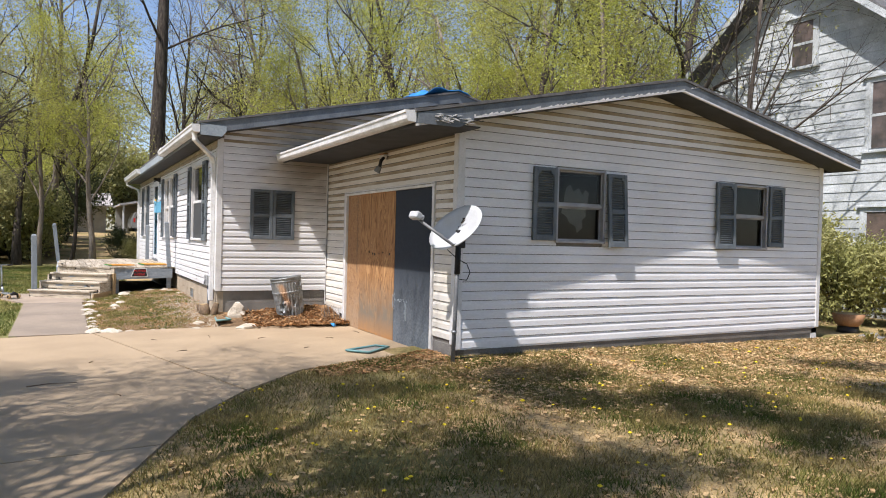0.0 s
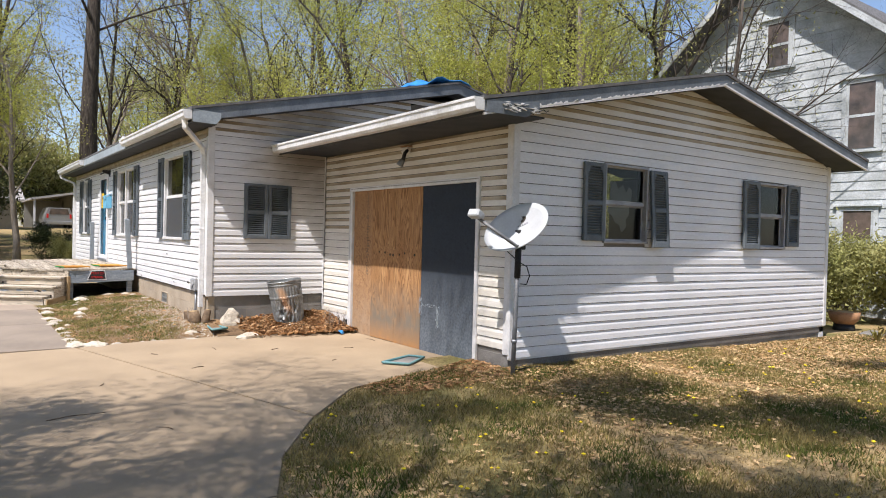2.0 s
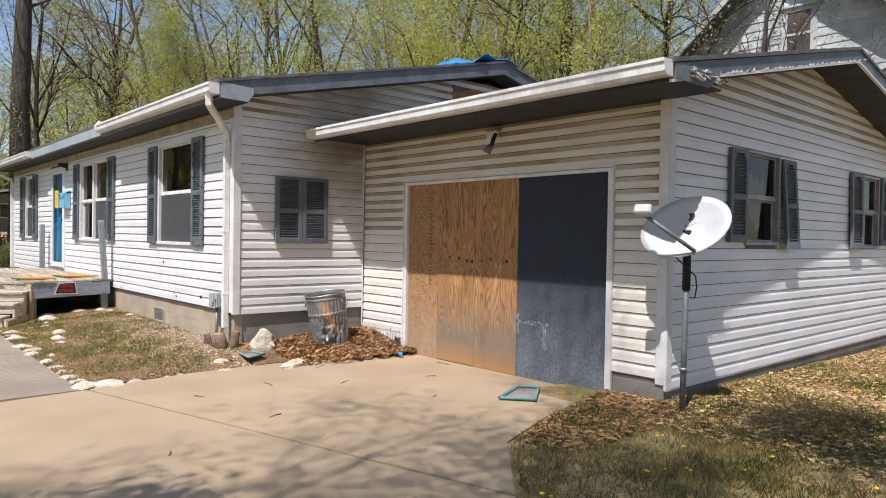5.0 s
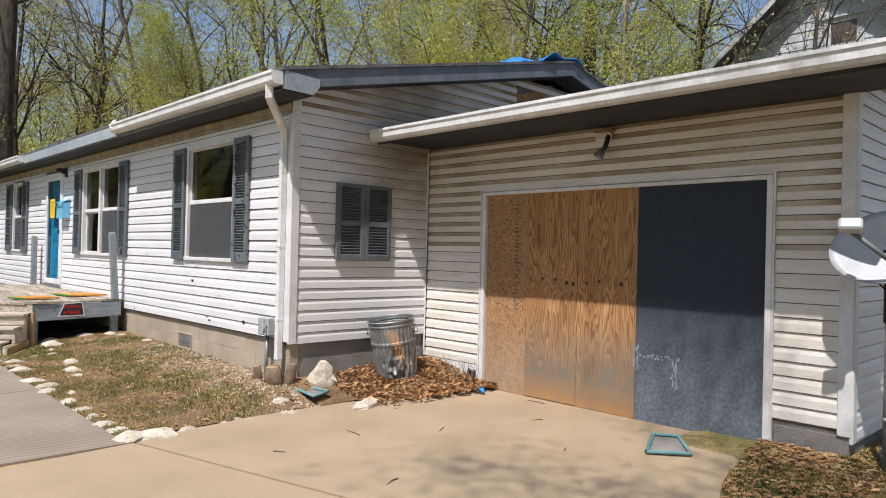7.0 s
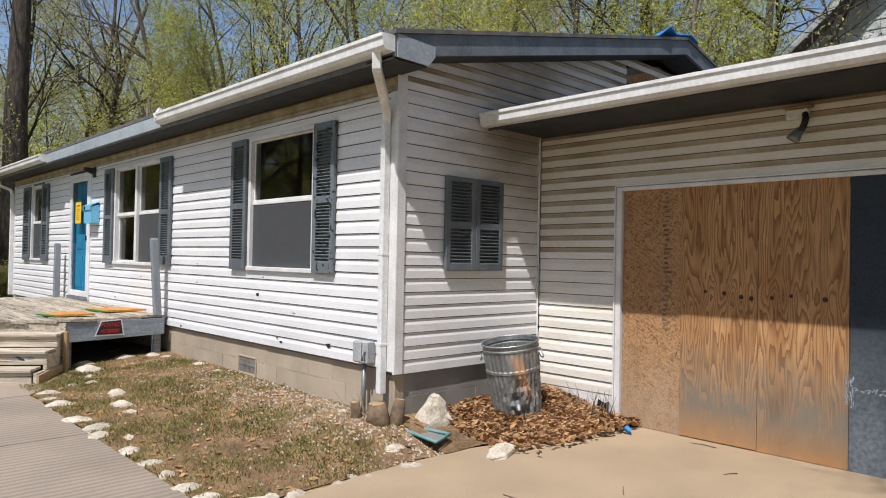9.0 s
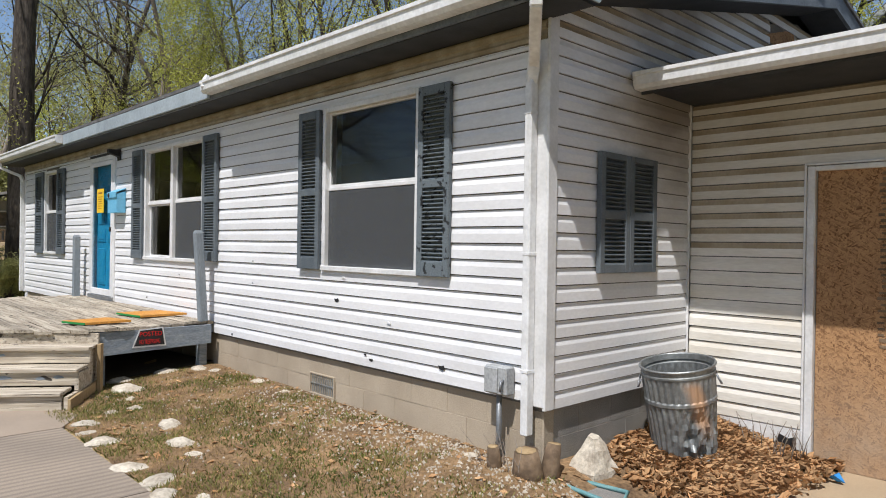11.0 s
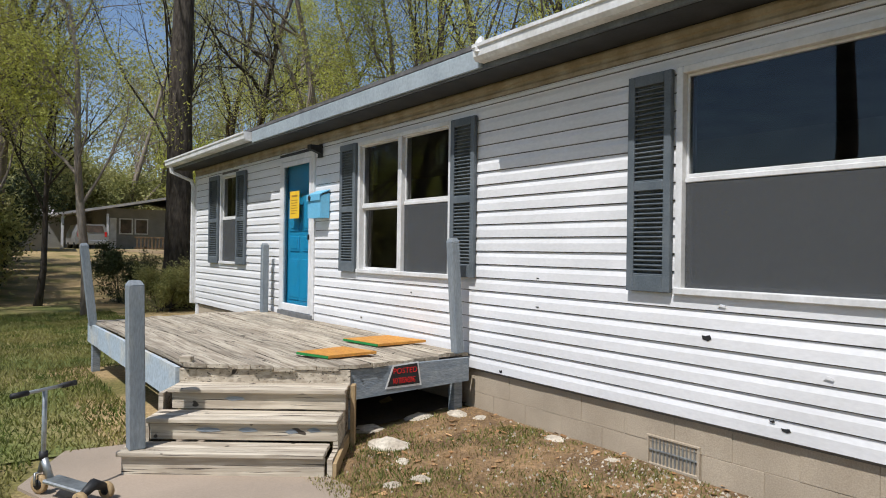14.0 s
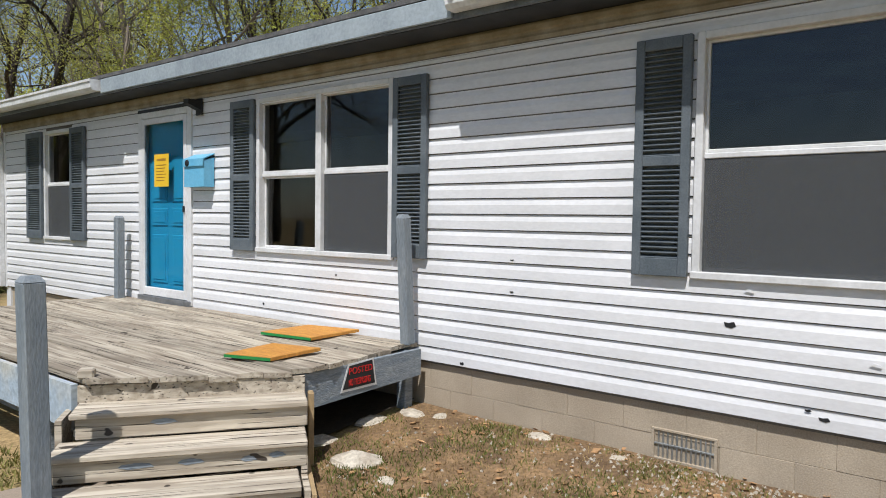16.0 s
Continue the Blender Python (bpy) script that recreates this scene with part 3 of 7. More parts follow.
def gz(x, y):
    z = 0.035 + 0.05 * smooth(11, 16, y) + 1.35 * smooth(29, 55, y)
    bed = smooth(10.9, 11.7, y) * smooth(0.2, 2.1, x) * (1 - smooth(17, 19, y))
    z += 0.15 * bed
    if y < 8.2:
        z += 0.02 * smooth(0.0, 0.5, x - lawn_edge(y))
        z += 0.05 * smooth(5.4, 6.9, y) * smooth(3.2, 4.2, x) - 0.10 * smooth(4.5, 11.5, x)
    if not on_drive(x, y, 0.15):
        z += 0.012 * noise.noise((x * 1.7, y * 1.7, 0.3)) + 0.006 * noise.noise((x * 6, y * 6, 1.3))
    return z


def axis_steps(lo, hi, near_lo, near_hi, fine_step, grow=1.25):
    vals = list(np.arange(near_lo, near_hi + 1e-6, fine_step))
    s, a = fine_step, near_hi
    while a < hi:
        s *= grow
        a += s
        vals.append(a)
    s, a = fine_step, near_lo
    while a > lo:
        s *= grow
        a -= s
        vals.insert(0, a)
    return vals


def ground_material():
    m = mat("lawn_ground", (0.40, 0.285, 0.14), (0.17, 0.15, 0.05), 0.8, 0.95, bump=0.8, bscale=38, fine=0.45, lo=0.42, hi=0.62)
    return m


GROUND = ground_material()
xs, ys = axis_steps(-400, 400, -4.5, 13.0, 0.22), axis_steps(-400, 400, -2.0, 24.0, 0.22)
g = Geo()
verts = [(x, y, gz(x, y)) for y in ys for x in xs]
nx = len(xs)
faces = [(j * nx + i, j * nx + i + 1, (j + 1) * nx + i + 1, (j + 1) * nx + i) for j in range(len(ys) - 1) for i in range(nx - 1)]
g.add(verts, faces, True)
tagged(part("ground", g, GROUND, fix=False), "patchy lawn of green and straw-coloured grass over brown soil", "ground", kind="structure")

bed = Geo()
nxb, nyb = 30, 60
v = []
for j in range(nyb):
    for i in range(nxb):
        a, b = i / (nxb - 1), j / (nyb - 1)
        y = 11.0 + 5.2 * b
        x = 0.30 + 0.06 * noise.noise((y * 2, 0, 3)) + (1.85 - 0.06 * noise.noise((y * 2, 0, 3))) * a
        y += 0.05 * noise.noise((x * 2.5, 1.0, 4)) * (1 - b)
        v.append((x, y, gz(x, y) + 0.013))
bed.add(v, [(j * nxb + i, j * nxb + i + 1, (j + 1) * nxb + i + 1, (j + 1) * nxb + i) for j in range(nyb - 1) for i in range(nxb - 1)], True)
v = [(2.12 + 1.92 * i / 14, 10.98 - 0.22 * max(0, (1.92 * i / 14 - 0.4)) + (11.66 - 10.98 + 0.22 * max(0, (1.92 * i / 14 - 0.4))) * j / 6) for j in range(7) for i in range(15)]
bed.add([(x, y, gz(x, y) + 0.022 + 0.9 * pile(x, y)) for x, y in v], [(j * 15 + i, j * 15 + i + 1, (j + 1) * 15 + i + 1, (j + 1) * 15 + i) for j in range(6) for i in range(14)], True)
tagged(part("ground_bed", bed, SOIL, fix=False), "brown bare soil of the planting bed", "soil", kind="structure")

lx, ly = [-5.3 + 0.12 * i for i in range(55)], [10.75 + 0.12 * i for i in range(169)]
lawn_f = []
for j in range(len(ly) - 1):
    for i in range(len(lx) - 1):
        x, y = lx[i + 1], ly[j + 1]
        if x < -0.62 and (y < 15.2 or y > 17.2 or x < -1.3) or (y > 21.2):
            lawn_f.append((j * len(lx) + i, j * len(lx) + i + 1, (j + 1) * len(lx) + i + 1, (j + 1) * len(lx) + i))
lawn_g = Geo().add([(x, y, gz(x, y) + 0.014) for y in ly for x in lx], lawn_f, True)
tagged(part("ground_front_lawn", lawn_g, LAWN, fix=False), "greener lawn beside the front walk", "lawn", kind="structure")

# concrete drive in panels with open joints
drive = thing("pavement_drive", pose(0, 0, 0), "tan concrete driveway with a diagonal joint, in dappled shade", "driveway", kind="structure")
ZD = 0.052
right_slab = [(0.335, 10.80), (1.475, 6.46), (2.2, 7.2), (2.95, 7.48), (3.75, 7.66), (4.14, 7.62), (4.14, 10.45), (3.3, 10.76), (2.4, 10.98), (1.5, 11.02), (0.9, 10.93)]
left_far = [(0.31, 10.80), (1.45, 6.44), (0.85, 5.62), (0.55, 4.98), (-2.45, 4.91), (-2.45, 10.68), (-0.72, 10.7)]
left_near = [(0.545, 4.965), (0.15, 4.1), (-0.75, 1.0), (-1.6, -8.0), (-2.6, -8.0), (-2.45, 4.895)]
for outline in (right_slab, left_far, left_near):
    part("concrete_slab", Geo().prism(outline, "z", -0.12, ZD), CONCRETE, drive)
path = thing("pavement_walk", pose(0, 0, 0), "narrow grey concrete front walk leading to wooden steps", "walkway", kind="structure")
walk_lines = [10.815, 13.2, 15.0]
outline_l, outline_r = -0.70, 0.27
for ya, yb in zip(walk_lines, walk_lines[1:]):
    v = [(outline_l, ya, ZD - 0.1), (outline_r, ya, ZD - 0.1), (outline_r, yb - 0.012, ZD - 0.1), (outline_l, yb - 0.012, ZD - 0.1)]
    v += [(x, y, ZD + 0.003 + 0.055 * smooth(11, 16, y)) for x, y, _ in v]
    part("walk_slab", Geo().add(v, [(3, 2, 1, 0), (4, 5, 6, 7), (0, 1, 5, 4), (1, 2, 6, 5), (2, 3, 7, 6), (3, 0, 4, 7)]), WALKWAY, path)
part("walk_slab", Geo().prism([(-0.70, 15.0), (0.27, 15.0), (0.62, 15.55), (1.12, 16.2), (0.6, 17.0), (-0.9, 17.2), (-1.25, 16.5), (-0.95, 15.6)], "z", -0.05, 0.105), PADCON, path)


# ---- walls ----
def wall_body(name, u0, u1, z0, z1, thick, holes, at, label, material=ROOM, gable=None):
    """A wall facing local -y with holes (u0, u1, z0, z1) through it; gable adds a triangle (peak u, peak z) on top."""
    us = sorted({u0, u1, *[h[0] for h in holes], *[h[1] for h in holes]})
    zs = sorted({z0, z1, *[h[2] for h in holes], *[h[3] for h in holes]})
    g = Geo()
    for ua, ub in zip(us, us[1:]):
        run = None
        for za, zb in zip(zs, zs[1:]):
            cu, cz = (ua + ub) / 2, (za + zb) / 2
            solid = not any(h[0] < cu < h[1] and h[2] < cz < h[3] for h in holes)
            if solid:
                run = (run[0], zb) if run else (za, zb)
            if run and (not solid or zb == zs[-1]):
                g.box(ua, ub, 0, thick, *run)
                run = None
    if gable:
        g.prism([(u0, z1), (u1, z1), gable], "y", 0, thick)
    ob = part(name, g, material, at=at)
    return tagged(ob, label, "wall", kind="structure")


COURSE = 0.1143


def siding(parent, z0, ztop, limits, holes, seed, material=None, grime=None):
    """Lapped vinyl courses, one piece each, cut at the holes; limits(z) gives the ends."""
    rnd = random.Random(seed)
    k = 0
    while z0 + k * COURSE < ztop - 0.01:
        za = z0 + k * COURSE
        zb = min(za + COURSE, ztop)
        k += 1
        (la, ra), (lb, rb) = limits(za), limits(zb)
        if ra - la < 0.05:
            continue
        cuts = sorted((h[0], h[1]) for h in holes if min(zb, h[3]) - max(za, h[2]) > 0.35 * COURSE)
        pieces, at = [], (la, lb)
        for ca, cb in cuts:
            if ca > at[0] + 0.01:
                pieces.append((at[0], at[1], ca, ca))
            at = (max(cb, at[0]), max(cb, at[1]))
        if ra > at[0] + 0.01:
            pieces.append((at[0], at[1], ra, rb))
        h = zb - za
        for a0, a1, b0, b1 in pieces:
            e = rnd.uniform(-0.0015, 0.0015)
            prof = [(0.0, 0.0), (-0.017 + e, 0.001), (-0.0155 + e, 0.55), (-0.0062 + e, 0.82), (-0.006 + e, 0.93), (-0.0045 + e, 1.0), (0.0, 1.0)]
            v = [(a0 + (a1 - a0) * t, y, za + h * t) for y, t in prof] + [(b0 + (b1 - b0) * t, y, za + h * t) for y, t in prof]
            n = len(prof)
            f = [tuple(range(n)), tuple(range(n, 2 * n))[::-1]] + [(i, i + n, (i + 1) % n + n, (i + 1) % n) for i in range(n)]
            plank = part("siding_plank", Geo().add(v, f), material or SIDING, parent, fix=False)
            # Top strip of each course coloured dark for shade and dirt under the lap
            plank.data.materials.append(LAP_SHADE_DIRT)
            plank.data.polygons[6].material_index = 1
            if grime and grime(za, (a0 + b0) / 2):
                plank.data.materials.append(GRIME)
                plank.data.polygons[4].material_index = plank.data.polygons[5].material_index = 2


def blocks(parent, u0, u1, z0, z1, holes, material, seed):
    """Concrete blocks in running bond with recessed joints."""
    rnd, made = random.Random(seed), {}
    g = Geo().box(u0, u1, 0.003, 0.1, z0, z1)
    part("mortar_bed", g, MORTAR, parent)
    zt, row = z1, 0
    while zt > z0:
        zb = max(zt - 0.2, z0)
        u = u0 - (0.2 if row % 2 else 0)
        while u < u1:
            a, b = max(u, u0) + 0.0012, min(u + 0.4, u1) - 0.0012
            u += 0.4
            if b - a < 0.03:
                continue
            spans = [(a, b)]
            for h in holes:
                if min(zt, h[3]) - max(zb, h[2]) > 0.08:
                    spans = [s for x, y in spans for s in ((x, min(y, h[0])), (max(x, h[1]), y)) if s[1] - s[0] > 0.03]
            for x, y in spans:
                key = (round(y - x, 3), round(zt - zb, 3))
                if key not in made:
                    made[key] = Geo().box(0, y - x, 0, 0.05, 0.0012, zt - zb - 0.0012, 0.0015).mesh("block", material)
                    fix_normals(made[key])
                share("block", made[key], parent, pose(x, rnd.uniform(-0.002, 0.002), zb))
        zt, row = zb, row + 1


XW, YS, YN, XE = 2.15, 11.65, 24.55, 10.70
XG, YG, XGE = 4.05, 7.03, 11.10
WEST, SOUTH = pose(XW, YN, 0, 0, 0, -90), pose(XW, YS, 0)
GFRONT, GSOUTH = pose(XG, YS, 0, 0, 0, -90), pose(XG, YG, 0)


def uw(y):
    return YN - y


win_near = (uw(14.11), uw(12.86), 1.39, 2.79)
win_mid = (uw(18.28), uw(16.55), 1.385, 2.81)
win_far = (uw(23.08), uw(22.27), 1.375, 2.82)
door_hole = (uw(20.46), uw(19.46), 0.76, 2.83)
front_holes = [win_near, win_mid, win_far, door_hole]
wall_west = wall_body("wall_west", 0, YN - YS, 0.58, 3.06, 0.16, front_holes, WEST, "long front wall clad in white lapped vinyl siding")
siding(wall_west, 0.60, 2.928, lambda z: (0.06, YN - YS - 0.07), front_holes, 1)
part("frieze_board", Geo().prism([(-0.001, 2.93), (-0.022, 2.93), (-0.026, 2.955), (-0.018, 2.972), (-0.018, 2.992), (-0.034, 3.0), (-0.036, 3.03), (-0.026, 3.05), (-0.001, 3.05)], "x", 0, YN - YS), FRIEZE, wall_west, "yellow-stained moulded frieze strip")
for a, b in ((0.0, 0.07), (YN - YS - 0.08, YN - YS + 0.02)):
    part("corner_trim", Geo().box(a, b, -0.028, -0.001, 0.58, 2.928, 0.006), TRIM, wall_west)

SLOPE = 0.2235
ROOF_X0, ROOF_Z0, RIDGE_X = 1.79, 3.27, 6.43


def house_roof_under(x):
    return 3.075 + SLOPE * (min(x, 2 * RIDGE_X - x) - ROOF_X0)


wall_south = wall_body("wall_south", 0, XE - XW, 0.55, 3.06, 0.16, [], SOUTH, "end wall in white lapped vinyl siding, soot-stained at the top", gable=(RIDGE_X - XW, 4.02))
HOLE = (3.5, 4.18, 3.62, 3.86)


def south_limits(z):
    right = XG - XW - 0.035 if z < 2.95 else min(XE - XW, 2 * RIDGE_X - ROOF_X0 - (z - 3.1) / SLOPE - XW)
    left = 0.075 if z < 3.1 else max(0.075, (z - 3.1) / SLOPE + ROOF_X0 - XW)
    return left, right


siding(wall_south, 0.56, 3.99, south_limits, [HOLE], 2, SOOTED, lambda z, u: z > 2.9)
part("corner_trim", Geo().box(-0.024, 0.075, -0.028, -0.001, 0.56, 3.09, 0.006), TRIM, wall_south)
part("inner_corner_trim", Geo().box(XG - XW - 0.035, XG - XW - 0.001, -0.03, -0.001, 0.35, 2.79, 0.004), TRIM, wall_south)
part("bare_sheathing", Geo().prism([(3.3, 3.69), (4.1, 3.63), (4.16, 3.68), (4.14, 3.90), (3.9, 3.86)], "y", -0.012, -0.002), OSB, wall_south, "bare brown sheathing where the siding is torn off")

door_gap = (11.65 - 10.70, 11.65 - 7.62, 0.06, 2.20)
garage_front = wall_body("wall_garage_west", 0, YS - YG, 0.06, 2.80, 0.14, [door_gap], GFRONT, "garage front wall in cream-white vinyl siding around a boarded door")
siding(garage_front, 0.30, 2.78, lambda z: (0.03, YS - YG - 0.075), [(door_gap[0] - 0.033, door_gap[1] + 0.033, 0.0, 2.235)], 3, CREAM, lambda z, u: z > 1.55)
part("corner_trim", Geo().box(YS - YG - 0.08, YS - YG + 0.022, -0.028, -0.001, 0.25, 2.79, 0.006), TRIM, garage_front)
part("inner_corner_trim", Geo().box(0.002, 0.03, -0.03, -0.001, 0.3, 2.79, 0.004), TRIM, garage_front)
part("kick_board", Geo().box(0.03, door_gap[0] - 0.05, -0.012, -0.001, 0.14, 0.30, 0.004), TRIM, garage_front, "chipped white base board")
part("footing", Geo().box(door_gap[1] + 0.06, YS - YG + 0.0, -0.01, -0.001, -0.1, 0.25, 0.004), BLOCKGREY, garage_front)

g_win1 = (5.52 - XG, 6.31 - XG, 1.53, 2.47)
g_win2 = (8.94 - XG, 9.68 - XG, 1.50, 2.46)
GSL, GRX, GEX0, GEX1 = 0.216, 7.22, 3.22, 11.35


def g_under(x):
    return 2.79 + GSL * ((x - GEX0) if x < GRX else (GRX - GEX0) - (x - GRX) * 0.92)


garage_south = wall_body("wall_garage_south", 0, XGE - XG, 0.10, 2.86, 0.14, [g_win1, g_win2], GSOUTH, "garage gable wall in white lapped vinyl siding", gable=(GRX - XG + 0.15, 3.62))


def gable_limits(z):
    left = 0.075 if z < 2.95 else max(0.075, GEX0 + (z - 2.79) / GSL - XG)
    right = XGE - XG - 0.07
    if z > 2.9:
        right = min(right, GRX + (GRX - GEX0) / 0.92 - (z - 2.79) / GSL / 0.92 - XG)
    return left, right


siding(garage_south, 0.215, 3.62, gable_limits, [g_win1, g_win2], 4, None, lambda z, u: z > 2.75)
for a, b in ((-0.022, 0.075), (XGE - XG - 0.07, XGE - XG + 0.02)):
    part("corner_trim", Geo().box(a, b, -0.028, -0.001, 0.2, 2.95, 0.006), TRIM, garage_south)
part("starter_strip", Geo().box(0, XGE - XG, -0.012, -0.001, 0.19, 0.214, 0.003), TRIM, garage_south)

# plain walls that close the house and garage
wall_body("wall_north", 0, XE - XW, 0.0, 3.06, 0.16, [], pose(XE, YN, 0, 0, 0, 180), "plain white north end wall", SIDING, gable=(XE - RIDGE_X, 4.02))
wall_body("wall_east", 0, YN - YS, 0.0, 3.06, 0.16, [], pose(XE, YS, 0, 0, 0, 90), "plain white rear wall", SIDING)
wall_body("wall_garage_east", 0, YS - YG, 0.0, 2.86, 0.14, [], pose(XGE, YG, 0, 0, 0, 90), "plain white garage side wall", SIDING)
tagged(part("floor", Geo().box(XW + 0.17, XE - 0.17, YS + 0.17, YN - 0.17, 0.60, 0.74), ROOM), "dim interior floor", "floor", kind="structure")
tagged(part("ceiling", Geo().box(XW + 0.17, XE - 0.17, YS + 0.17, YN - 0.17, 2.96, 3.02), ROOM), "dim interior ceiling", "ceiling", kind="structure")
tagged(part("wall_inner", Geo().box(XW + 3.4, XW + 3.5, YS + 0.17, YN - 0.17, 0.74, 2.96), ROOM), "dim inner wall across the rooms", "wall", kind="structure")
tagged(part("floor_garage", Geo().box(XG + 0.14, XGE - 0.14, YG + 0.14, YS - 0.01, -0.05, 0.06), WALKWAY), "concrete garage floor", "floor", kind="structure")

found_w = thing("foundation_west", pose(XW + 0.022, YN, 0, 0, 0, -90), "foundation of painted tan concrete blocks under the siding", "foundation", kind="structure")
VENT = (uw(14.36), uw(13.96), 0.225, 0.43)
blocks(found_w, 0, YN - YS - 0.01, 0.0, 0.585, [VENT], BLOCK, 5)
found_s = thing("foundation_south", pose(XW + 0.02, YS + 0.022, 0), "foundation of bare grey concrete blocks", "foundation", kind="structure")
blocks(found_s, 0.0, XG - XW - 0.02, 0.0, 0.555, [], BLOCKGREY, 6)
found_g = thing("foundation_garage", pose(XG, YG + 0.016, 0), "low grey concrete footing along the gable wall", "foundation", kind="structure")
blocks(found_g, 0.0, XGE - XG, -0.16, 0.19, [], BLOCKGREY, 7)


# ---- roofs ----
def roof_side(xa, za, xb, zb, y0, y1, thick, material, parent, name="shingle_field", rows=14):
    """A sloping sheet from eave to ridge in overlapping courses."""
    g = Geo()
    for i in range(rows):
        a, b = i / rows, (i + 1) / rows
        xl, xr = xa + (xb - xa) * a, xa + (xb - xa) * b
        zl, zr = za + (zb - za) * a, za + (zb - za) * b
        g.prism([(xl, zl - thick), (xr, zr - thick), (xr, zr), (xl, zl + 0.008)], "y", y0, y1)
    return part(name, g, material, parent)


roof = thing("roof_house", pose(0, 0, 0), "low grey shingle roof with dark blue-grey rake boards", "roof", kind="structure")
RY0, RY1 = 11.27, 24.92
RZ1 = ROOF_Z0 + SLOPE * (RIDGE_X - ROOF_X0)
roof_side(ROOF_X0 - 0.02, ROOF_Z0 - 0.005, RIDGE_X, RZ1, RY0 - 0.02, RY1, 0.03, SHINGLE, roof)
roof_side(2 * RIDGE_X - ROOF_X0, ROOF_Z0, RIDGE_X, RZ1, RY0 - 0.02, RY1, 0.03, SHINGLE, roof)
for side in (1, -1):
    xe = RIDGE_X - side * (RIDGE_X - ROOF_X0)
    for ya in (RY0, RY1 - 0.04):
        part("rake_board", Geo().prism([(xe, ROOF_Z0 - 0.205), (RIDGE_X, RZ1 - 0.205), (RIDGE_X, RZ1 - 0.034), (xe, ROOF_Z0 - 0.034)], "y", ya, ya + 0.035), GREYPAINT, roof, "dark blue-grey painted rake board")
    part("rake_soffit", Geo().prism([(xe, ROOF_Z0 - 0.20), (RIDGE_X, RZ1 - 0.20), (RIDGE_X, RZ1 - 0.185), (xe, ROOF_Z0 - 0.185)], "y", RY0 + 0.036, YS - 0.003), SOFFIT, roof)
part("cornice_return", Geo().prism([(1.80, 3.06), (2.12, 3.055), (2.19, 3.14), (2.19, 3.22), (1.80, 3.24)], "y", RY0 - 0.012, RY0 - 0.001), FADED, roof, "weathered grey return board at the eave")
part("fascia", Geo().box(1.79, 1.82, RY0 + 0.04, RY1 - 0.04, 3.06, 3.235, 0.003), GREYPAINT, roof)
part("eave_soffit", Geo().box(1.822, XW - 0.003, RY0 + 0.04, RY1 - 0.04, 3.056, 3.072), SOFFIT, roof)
part("bare_fascia", Geo().box(1.765, 1.788, 15.68, 20.68, 3.07, 3.225, 0.004), FADED, roof, "pale blue-grey bare fascia board without a gutter")


def gutter(parent, xo, y0, y1, z, name="gutter"):
    """An open K-style gutter along y, its back at xo."""
    prof = [(0, 0), (0, 0.125), (-0.004, 0.125), (-0.004, 0.008), (-0.085, 0.008), (-0.107, 0.03), (-0.110, 0.112), (-0.118, 0.112), (-0.118, 0.122), (-0.130, 0.122), (-0.130, 0.096), (-0.118, 0.090), (-0.114, 0.028), (-0.09, 0.0)]
    g = Geo().prism([(xo + a, z + b) for a, b in prof], "y", y0, y1)
    cap = [(0, 0), (0, 0.125), (-0.127, 0.12), (-0.112, 0.03), (-0.09, 0.0)]
    for y in (y0 - 0.003, y1):
        g.prism([(xo + a, z + b) for a, b in cap], "y", y, y + 0.003)
    return part(name, g, GUTTER, parent, "white metal gutter with grime")


gutter(roof, 1.787, RY0 + 0.01, 15.66, 3.10)
gutter(roof, 1.787, 20.72, RY1, 3.10)
part("end_plug", rough_stone(0.075, 0.07, 0.12, 21, 9), GUTTER, roof, "crumpled white plug in the gutter's open end", at=pose(1.725, 15.63, 3.175))

groof = thing("roof_garage", pose(0, 0, 0), "low garage roof with blue-grey rake boards and peeling paint", "roof", kind="structure")
GY0, GZ0 = 6.53, 2.90
GZ1, GZE = GZ0 + GSL * (GRX - GEX0), 2.98
roof_side(GEX0 - 0.02, GZ0, GRX, GZ1, GY0 - 0.015, YS - 0.02, 0.03, SHINGLE, groof)
roof_side(GEX1, GZE, GRX, GZ1, GY0 - 0.015, YS - 0.02, 0.03, SHINGLE, groof)
for xe, ze in ((GEX0, GZ0), (GEX1, GZE)):
    part("rake_board", Geo().prism([(xe, ze - 0.15), (GRX, GZ1 - 0.15), (GRX, GZ1 - 0.034), (xe, ze - 0.034)], "y", GY0, GY0 + 0.03), GREYPAINT, groof, "blue-grey rake board with flaking paint")
    part("rake_edge_strip", Geo().prism([(xe, ze - 0.175), (GRX, GZ1 - 0.175), (GRX, GZ1 - 0.152), (xe, ze - 0.152)], "y", GY0 - 0.002, GY0 + 0.03), TRIM, groof, "flaking white edge strip")
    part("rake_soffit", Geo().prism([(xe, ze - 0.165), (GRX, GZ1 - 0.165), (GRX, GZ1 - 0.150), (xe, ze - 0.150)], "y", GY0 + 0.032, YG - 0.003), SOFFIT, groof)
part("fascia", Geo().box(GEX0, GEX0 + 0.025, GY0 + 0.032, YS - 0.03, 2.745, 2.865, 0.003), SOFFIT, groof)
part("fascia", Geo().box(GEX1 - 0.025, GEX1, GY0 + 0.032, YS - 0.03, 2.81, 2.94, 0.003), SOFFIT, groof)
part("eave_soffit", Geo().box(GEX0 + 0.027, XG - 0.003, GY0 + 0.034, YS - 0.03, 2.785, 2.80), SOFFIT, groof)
part("corner_box", Geo().prism([(3.24, 2.755), (3.75, 2.76), (3.93, 2.86), (3.93, 2.93), (3.24, 2.86)], "y", GY0 - 0.014, GY0 - 0.003), GREYPAINT, groof)
